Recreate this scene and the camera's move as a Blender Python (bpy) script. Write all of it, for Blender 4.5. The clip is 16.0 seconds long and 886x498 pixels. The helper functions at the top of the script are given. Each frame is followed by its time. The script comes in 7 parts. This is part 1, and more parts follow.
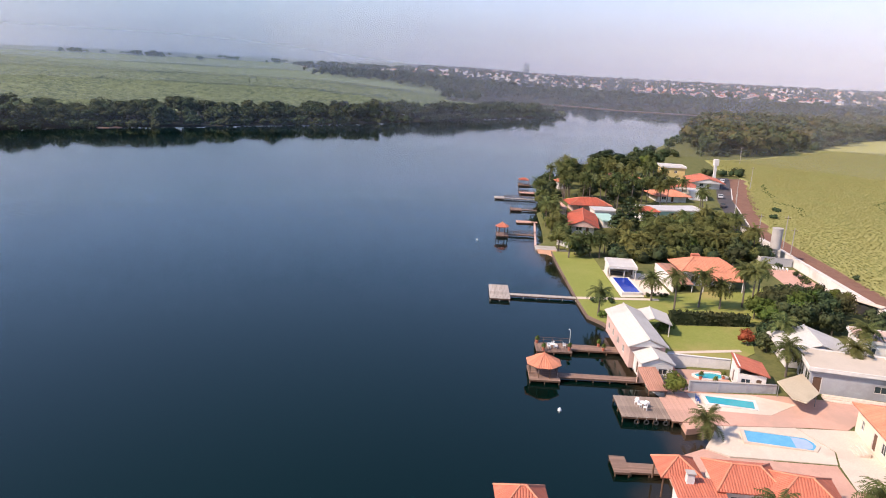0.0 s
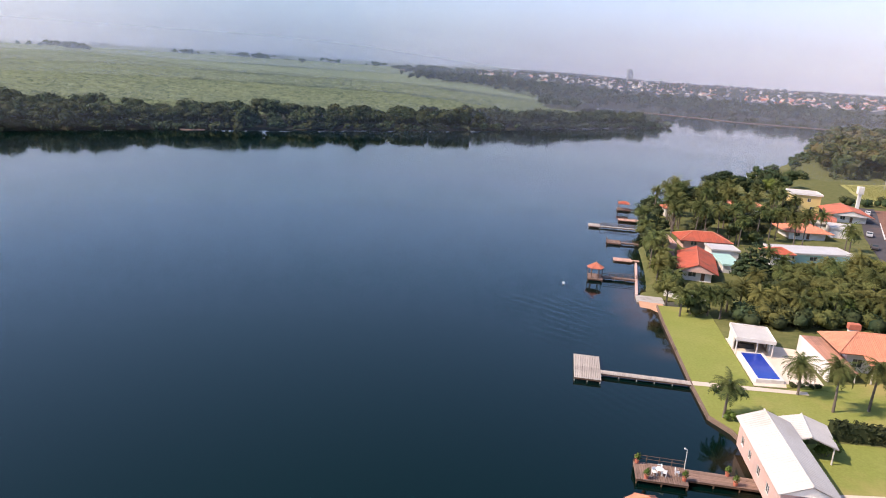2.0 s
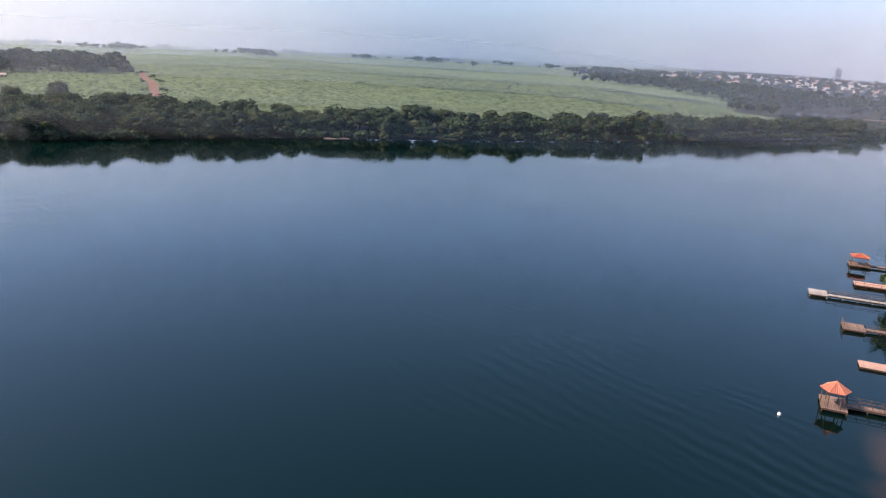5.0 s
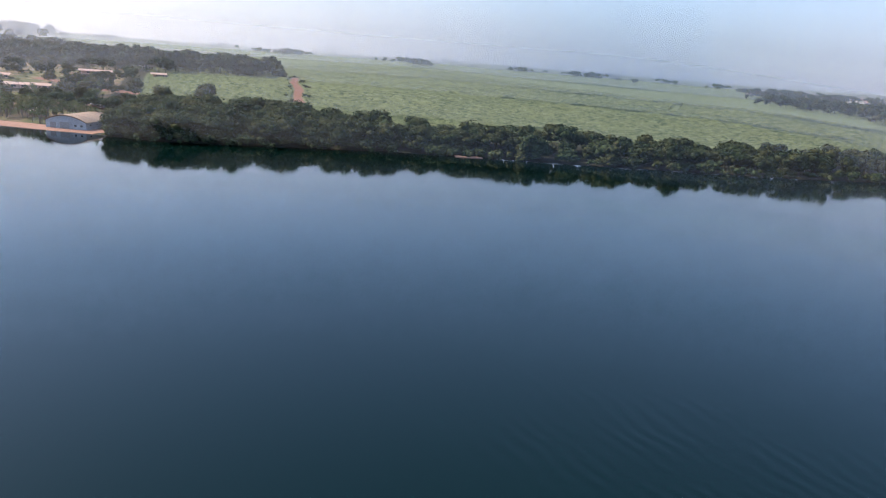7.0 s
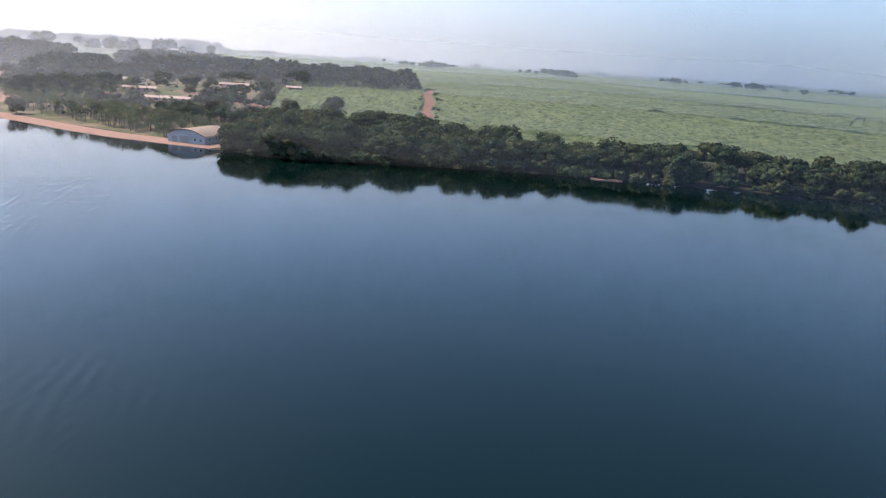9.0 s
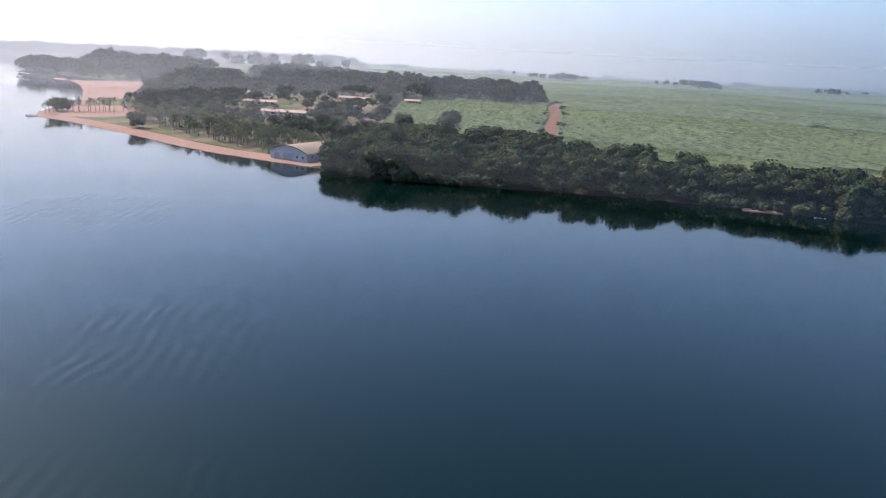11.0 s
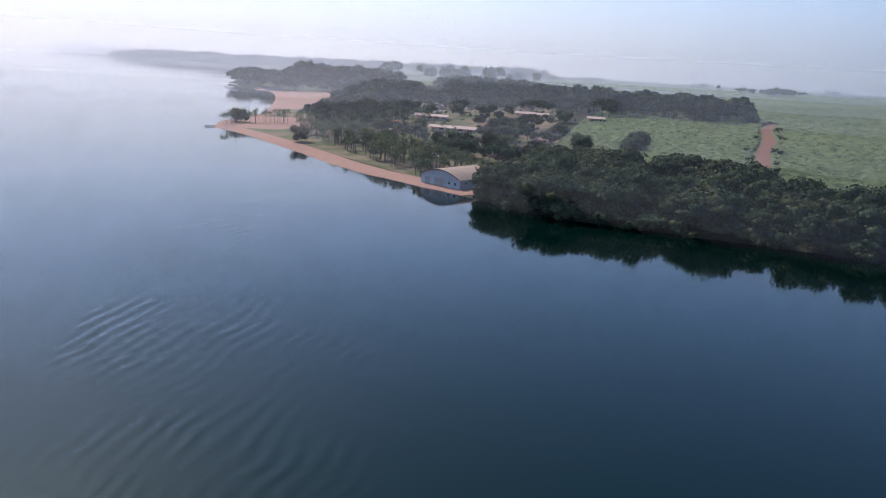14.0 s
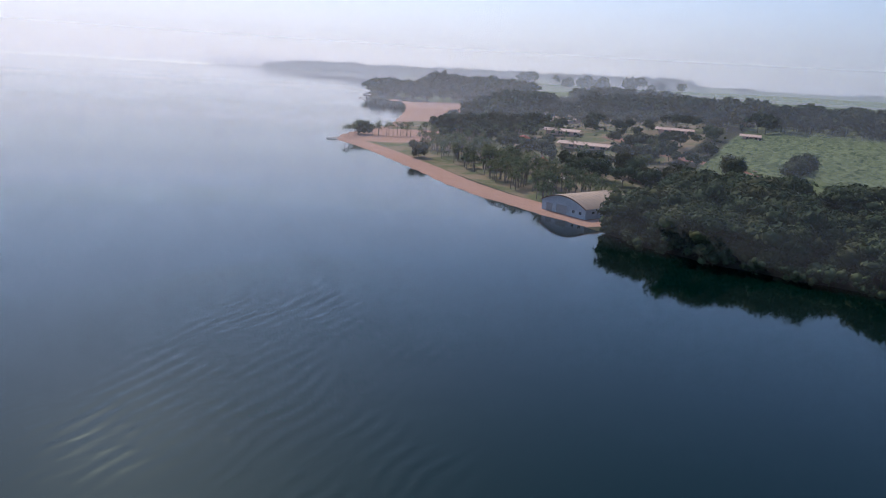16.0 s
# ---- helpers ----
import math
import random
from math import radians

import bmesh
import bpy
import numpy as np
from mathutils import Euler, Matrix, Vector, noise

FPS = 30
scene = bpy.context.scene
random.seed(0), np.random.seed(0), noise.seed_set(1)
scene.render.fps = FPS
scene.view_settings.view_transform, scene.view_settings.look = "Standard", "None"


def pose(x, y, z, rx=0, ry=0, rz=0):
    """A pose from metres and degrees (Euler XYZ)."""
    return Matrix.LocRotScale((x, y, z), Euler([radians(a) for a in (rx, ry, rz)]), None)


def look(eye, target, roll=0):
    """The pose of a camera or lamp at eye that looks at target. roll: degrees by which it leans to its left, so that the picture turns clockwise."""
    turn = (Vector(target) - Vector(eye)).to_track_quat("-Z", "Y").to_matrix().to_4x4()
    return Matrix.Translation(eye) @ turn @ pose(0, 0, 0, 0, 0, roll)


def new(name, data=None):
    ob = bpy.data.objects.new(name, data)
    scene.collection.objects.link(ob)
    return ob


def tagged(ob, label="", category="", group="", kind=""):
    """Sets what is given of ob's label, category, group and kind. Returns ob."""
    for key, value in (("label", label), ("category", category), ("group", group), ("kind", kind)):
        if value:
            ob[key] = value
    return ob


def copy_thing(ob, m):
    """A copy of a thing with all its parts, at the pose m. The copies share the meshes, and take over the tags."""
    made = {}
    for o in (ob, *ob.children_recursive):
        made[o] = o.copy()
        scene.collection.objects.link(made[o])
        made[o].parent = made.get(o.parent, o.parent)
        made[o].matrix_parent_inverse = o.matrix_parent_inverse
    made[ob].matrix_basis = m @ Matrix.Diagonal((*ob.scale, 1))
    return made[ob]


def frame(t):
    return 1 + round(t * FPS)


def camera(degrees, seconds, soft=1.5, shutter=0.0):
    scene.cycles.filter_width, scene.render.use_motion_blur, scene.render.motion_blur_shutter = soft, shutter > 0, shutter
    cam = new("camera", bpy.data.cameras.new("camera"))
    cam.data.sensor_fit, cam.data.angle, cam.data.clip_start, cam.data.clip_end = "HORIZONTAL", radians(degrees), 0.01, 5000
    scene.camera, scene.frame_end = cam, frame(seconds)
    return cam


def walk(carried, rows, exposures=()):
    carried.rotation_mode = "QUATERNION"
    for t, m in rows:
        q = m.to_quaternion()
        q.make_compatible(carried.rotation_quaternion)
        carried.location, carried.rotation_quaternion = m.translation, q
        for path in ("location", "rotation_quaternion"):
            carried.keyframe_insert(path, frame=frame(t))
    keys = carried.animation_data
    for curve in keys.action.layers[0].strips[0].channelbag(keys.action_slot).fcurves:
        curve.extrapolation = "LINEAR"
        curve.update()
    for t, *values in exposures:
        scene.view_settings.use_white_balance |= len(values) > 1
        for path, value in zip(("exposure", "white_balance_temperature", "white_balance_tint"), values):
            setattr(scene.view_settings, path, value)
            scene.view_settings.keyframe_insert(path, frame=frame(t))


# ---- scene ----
cam = camera(64.7, 16.0, soft=1.0)
PATH = [
    (0, (2.232, 0.377, 46.097), (2.186, 2.312, 45.593), 2.9),
    (0.5, (3.033, 7.859, 46.089), (2.931, 9.792, 45.585), 3.0),
    (1, (3.382, 16.533, 46.119), (3.214, 18.461, 45.615), 3.3),
    (1.5, (3.638, 25.366, 46.172), (3.401, 27.286, 45.667), 3.4),
    (2, (3.727, 34.0, 46.224), (3.42, 35.91, 45.718), 3.6),
    (2.5, (3.407, 42.698, 46.315), (3.032, 44.596, 45.809), 3.6),
    (3, (2.785, 51.486, 46.335), (2.344, 53.369, 45.827), 3.7),
    (3.5, (1.942, 60.338, 46.33), (1.431, 62.204, 45.823), 3.8),
    (3.7, (1.692, 63.676, 46.259), (1.155, 65.535, 45.753), 3.6),
    (5.8, (-5.718, 101.973, 46.307), (-6.63, 103.674, 45.784), 3.8),
    (6, (-6.727, 105.732, 46.345), (-7.674, 107.416, 45.829), 4.3),
    (6.5, (-10.089, 115.204, 46.62), (-11.122, 116.837, 46.103), 4.6),
    (7, (-13.926, 124.329, 46.887), (-15.044, 125.905, 46.369), 4.7),
    (7.5, (-17.96, 133.161, 47.042), (-19.159, 134.676, 46.523), 4.7),
    (8, (-22.54, 141.793, 46.891), (-23.818, 143.242, 46.372), 4.5),
    (8.5, (-27.755, 150.198, 46.552), (-29.104, 151.581, 46.036), 4.4),
    (9, (-33.336, 158.334, 46.202), (-34.753, 159.648, 45.687), 4.1),
    (9.5, (-39.161, 166.003, 46.053), (-40.641, 167.246, 45.539), 3.9),
    (10, (-45.399, 172.837, 45.918), (-46.933, 174.014, 45.407), 3.8),
    (12.5, (-80.785, 203.252, 45.168), (-82.538, 204.075, 44.669), 3.2),
    (13, (-87.413, 207.602, 45.298), (-89.193, 208.364, 44.799), 3.3),
    (13.5, (-93.908, 211.859, 45.58), (-95.728, 212.519, 45.079), 3.5),
    (14, (-100.356, 215.752, 45.988), (-102.209, 216.313, 45.485), 3.7),
    (14.5, (-107.0, 218.923, 46.391), (-108.88, 219.383, 45.888), 3.6),
    (15, (-113.946, 221.909, 46.701), (-115.847, 222.278, 46.2), 3.4),
    (15.5, (-121.348, 224.632, 46.831), (-123.264, 224.913, 46.33), 3.7),
    (16, (-129.098, 227.188, 47.03), (-131.025, 227.386, 46.53), 3.6),
]
walk(cam, [(t, look(eye, target, roll)) for t, eye, target, roll in PATH],
     exposures=[(0, 0.82, 6350, 17), (3.5, 0.95, 6300, 15), (6, 0.95, 6250, 12), (10, 0.85, 6120, 10), (12.5, 0.64, 5780, 11), (16, 0.13, 5620, 10)])

# -- world, sun and haze-pale sky --
SUN_YAW, SUN_EL = 112.0, 44.0  # degrees left of +y, degrees above the horizon
SUN_DIR = Vector((-math.sin(radians(SUN_YAW)) * math.cos(radians(SUN_EL)), math.cos(radians(SUN_YAW)) * math.cos(radians(SUN_EL)), math.sin(radians(SUN_EL))))
world = bpy.data.worlds.new("sky")
scene.world = world
world.use_nodes = True
wn = world.node_tree
sky = wn.nodes.new("ShaderNodeTexSky")
sky.sky_type, sky.sun_disc = "NISHITA", False
sky.sun_elevation, sky.sun_rotation = radians(SUN_EL), radians(-SUN_YAW)
sky.air_density, sky.dust_density, sky.ozone_density, sky.altitude = 0.8, 1.3, 1.2, 500
pale = wn.nodes.new("ShaderNodeHueSaturation")
pale.inputs["Saturation"].default_value = 1.0
wn.links.new(sky.outputs[0], pale.inputs["Color"])
wn.links.new(pale.outputs[0], wn.nodes["Background"].inputs[0])
wn.nodes["Background"].inputs[1].default_value = 0.15
sun = new("sun", bpy.data.lights.new("sun", "SUN"))
sun.data.energy, sun.data.angle, sun.data.color = 3.6, radians(0.6), (1.0, 0.82, 0.61)
sun.matrix_basis = look(SUN_DIR * 300, (0, 0, 0))

LAKE = 0.5  # height of the water

# -- terrain (shorelines in plan, heights by distance inland) --
WEST = [(-4700, 900), (-4420, -690), (-4300, -790), (-3800, -480), (-3300, -190), (-2900, -20), (-2592, 120), (-2295, 173), (-1950, 420), (-1640, 360), (-1430, 216), (-1300, 203), (-1180, 202),
        (-1110, 236), (-1050, 260), (-900, 255), (-757, 242), (-694, 236), (-651, 216), (-602, 203), (-571, 199), (-557, 206), (-541, 214),
        (-507, 227), (-455, 244), (-416, 255.5), (-390, 266), (-375, 275), (-360, 283), (-350, 290), (-335, 298), (-318, 304), (-303, 316),
        (-290, 332), (-275, 352), (-259, 374), (-242, 396), (-221, 416), (-200, 434), (-176, 452), (-154, 472), (-129, 496), (-100, 522),
        (-70, 553), (-46, 580), (-11, 627), (43, 695), (73, 719), (108, 770), (115, 800), (70, 860), (30, 930), (20, 1010), (40, 1080), (82, 1094),
        (110, 1040), (141, 1021), (177, 996), (208, 962), (278, 946), (348, 932), (430, 915), (560, 890), (640, 860), (900, 860), (6000, 860), (6000, 6000), (-6000, 6000), (-6000, 900)]
EAST = [(6000, 850), (900, 850), (640, 840), (520, 838), (400, 815), (290, 760), (211, 681), (163, 540), (137, 477), (114, 429), (88, 385), (60, 338), (42, 302),
        (33, 281), (29, 249), (25, 207), (23, 182), (26.4, 176), (26.4, 168), (26.9, 150), (27.2, 139), (27.8, 128.5), (30.2, 125), (31, 120), (31.3, 105),
        (31.8, 99), (33.5, 95.5), (33.6, 84), (34.4, 80.5), (28.5, 77), (28, 60), (27, 20), (26, -60), (20, -400), (20, -3000), (6000, -3000)]


def ring_distance(px, py, ring):
    """Signed distance to a closed ring: plus inside."""
    best = np.full(px.shape, 1e18)
    inside = np.zeros(px.shape, bool)
    for (ax, ay), (bx, by) in zip(ring, ring[1:] + ring[:1]):
        dx, dy = bx - ax, by - ay
        k = np.clip(((px - ax) * dx + (py - ay) * dy) / (dx * dx + dy * dy), 0, 1)
        best = np.minimum(best, (px - ax - k * dx) ** 2 + (py - ay - k * dy) ** 2)
        if ay != by:
            inside ^= ((ay > py) != (by > py)) & (px < (bx - ax) * (py - ay) / (by - ay) + ax)
    return np.where(inside, 1, -1) * np.sqrt(best)


def smooth(a, b, x):
    k = np.clip((x - a) / (b - a), 0, 1)
    return k * k * (3 - 2 * k)


def wave(x, y):
    """Gentle undulation of the land, about -1 to 1."""
    return (np.sin(x * 0.0071 + 1.3) * np.cos(y * 0.0063 - 0.4) + 0.5 * np.sin(x * 0.017 + y * 0.013) + 0.25 * np.sin(x * 0.041 - y * 0.037 + 2)) / 1.6


def height(x, y):
    """Height of the ground in metres over the water."""
    x, y = np.asarray(x, float), np.asarray(y, float)
    w, e = ring_distance(x, y, WEST), ring_distance(x, y, EAST)
    inland = np.maximum(w, 0)
    town = smooth(-250, 250, x - 0.1 * (y - 800))  # the north bank is lower than the cane hills
    beach = smooth(-330, -400, x)
    rise = 0.075 * np.clip(inland - 15, 0, 200) * (1 - 0.45 * beach * smooth(140, 90, inland)) + 0.02 * np.clip(inland - 215, 0, 700) + 0.010 * np.maximum(inland - 915, 0)
    rise_town = 0.02 * np.clip(inland - 20, 0, 1200) + 0.006 * np.maximum(inland - 1200, 0)
    zw = 1.1 * smooth(-3.5, 4.5, w) + rise * (1 - town) + rise_town * town + wave(x, y) * 1.5 * smooth(60, 400, inland)
    far = smooth(2200, 4300, np.hypot(x + 40, y - 110))
    zw = zw + far * (1 - town) * (-6 + 9 * np.sin(x * 0.0011 + y * 0.0006) + 5 * np.sin(x * 0.004 - y * 0.003))
    ze = 1.0 + 0.03 * np.clip(x - 25, 0, 100) + 6 * smooth(700, 2500, x)
    under = -3.5
    zw = np.where(w > -6, np.maximum(under, np.where(w > 0, zw + 0.02, w * 0.35)), under)
    walled = smooth(184, 178, y) * smooth(56, 60, y)
    ze = np.where(e > 0.8 + 5.2 * walled, ze, np.where(e > -6, (1 - walled) * e * 0.5 - walled * 2.5, under))
    return np.where(w > e, zw, ze)
# -- end of terrain --


# -- materials --
def nodes_of(name):
    m = bpy.data.materials.new(name)
    m.use_nodes = True
    return m, m.node_tree.nodes, m.node_tree.links, m.node_tree.nodes["Principled BSDF"]


def ramp_mix(n, l, fac, a, b):
    mix = n.new("ShaderNodeMix")
    mix.data_type = "RGBA"
    l.new(fac, mix.inputs["Factor"])
    for i, c in ((6, a), (7, b)):
        if isinstance(c, tuple):
            mix.inputs[i].default_value = (*c, 1)
        else:
            l.new(c, mix.inputs[i])
    return mix.outputs[2]


def noise_of(n, l, scale, detail=4.0, rough=0.6, vec=None, stretch=None, low=0.3, high=0.7):
    t = n.new("ShaderNodeTexNoise")
    t.inputs["Scale"].default_value, t.inputs["Detail"].default_value, t.inputs["Roughness"].default_value = scale, detail, rough
    if vec is None:
        vec = n.new("ShaderNodeTexCoord").outputs["Object"]
    if stretch:
        mp = n.new("ShaderNodeMapping")
        mp.inputs["Scale"].default_value = stretch
        l.new(vec, mp.inputs["Vector"])
        vec = mp.outputs[0]
    l.new(vec, t.inputs["Vector"])
    r = n.new("ShaderNodeMapRange")
    r.inputs[1].default_value, r.inputs[2].default_value = low, high
    l.new(t.outputs["Fac"], r.inputs[0])
    return r.outputs[0]


def surface(name, a, b, rough=0.8, scale=0.8, fine=9.0, c=None, bump=0.15, metal=0.0, stretch=None, spread=0.0, island=False, spec=0.4):
    """A surface in two tones at a coarse and a fine scale, with relief; c: a third tone for stains; spread: how much single pieces differ."""
    m, n, l, p = nodes_of(name)
    big, small = noise_of(n, l, scale, stretch=stretch), noise_of(n, l, fine, stretch=stretch)
    col = ramp_mix(n, l, big, a, b)
    dark = tuple(v * 0.62 for v in a)
    half = n.new("ShaderNodeMath")
    half.operation = "MULTIPLY"
    half.inputs[1].default_value = 0.45
    l.new(small, half.inputs[0])
    col = ramp_mix(n, l, half.outputs[0], col, dark)
    if c:
        col = ramp_mix(n, l, noise_of(n, l, scale * 0.35, low=0.52, high=0.68), col, c)
    if spread:
        src = n.new("ShaderNodeNewGeometry").outputs["Random Per Island"] if island else n.new("ShaderNodeObjectInfo").outputs["Random"]
        hsv, val = n.new("ShaderNodeHueSaturation"), n.new("ShaderNodeMapRange")
        val.inputs[3].default_value, val.inputs[4].default_value = 1 - spread, 1 + spread
        l.new(src, val.inputs[0])
        l.new(val.outputs[0], hsv.inputs["Value"])
        l.new(col, hsv.inputs["Color"])
        col = hsv.outputs[0]
    l.new(col, p.inputs["Base Color"])
    p.inputs["Roughness"].default_value, p.inputs["Metallic"].default_value, p.inputs["Specular IOR Level"].default_value = rough, metal, spec
    if bump:
        bp = n.new("ShaderNodeBump")
        bp.inputs["Strength"].default_value, bp.inputs["Distance"].default_value = bump, 0.05
        l.new(small, bp.inputs["Height"])
        l.new(bp.outputs[0], p.inputs["Normal"])
    return m


def leafy(name, a, b, spread=0.3, thin=0.25, coarse=0.075, warm=1.2):
    """Foliage: tone differs leaf by leaf and tree by tree, and some light comes through."""
    m, n, l, p = nodes_of(name)
    col = ramp_mix(n, l, n.new("ShaderNodeNewGeometry").outputs["Random Per Island"], a, b)
    geo = n.new("ShaderNodeNewGeometry").outputs["Position"]
    col = ramp_mix(n, l, noise_of(n, l, coarse, 2, vec=geo, low=0.42, high=0.66), col, (b[0] * warm + 0.01, b[1] * 0.95, b[2] * 0.9))
    hsv, val = n.new("ShaderNodeHueSaturation"), n.new("ShaderNodeMapRange")
    val.inputs[3].default_value, val.inputs[4].default_value = 1 - spread, 1 + spread
    l.new(n.new("ShaderNodeObjectInfo").outputs["Random"], val.inputs[0])
    l.new(val.outputs[0], hsv.inputs["Value"])
    l.new(col, hsv.inputs["Color"])
    l.new(hsv.outputs[0], p.inputs["Base Color"])
    p.inputs["Roughness"].default_value, p.inputs["Specular IOR Level"].default_value = 0.8, 0.12
    tr, mx = n.new("ShaderNodeBsdfTranslucent"), n.new("ShaderNodeMixShader")
    l.new(hsv.outputs[0], tr.inputs[0])
    mx.inputs[0].default_value = thin
    l.new(p.outputs[0], mx.inputs[1])
    l.new(tr.outputs[0], mx.inputs[2])
    l.new(mx.outputs[0], n["Material Output"].inputs[0])
    return m


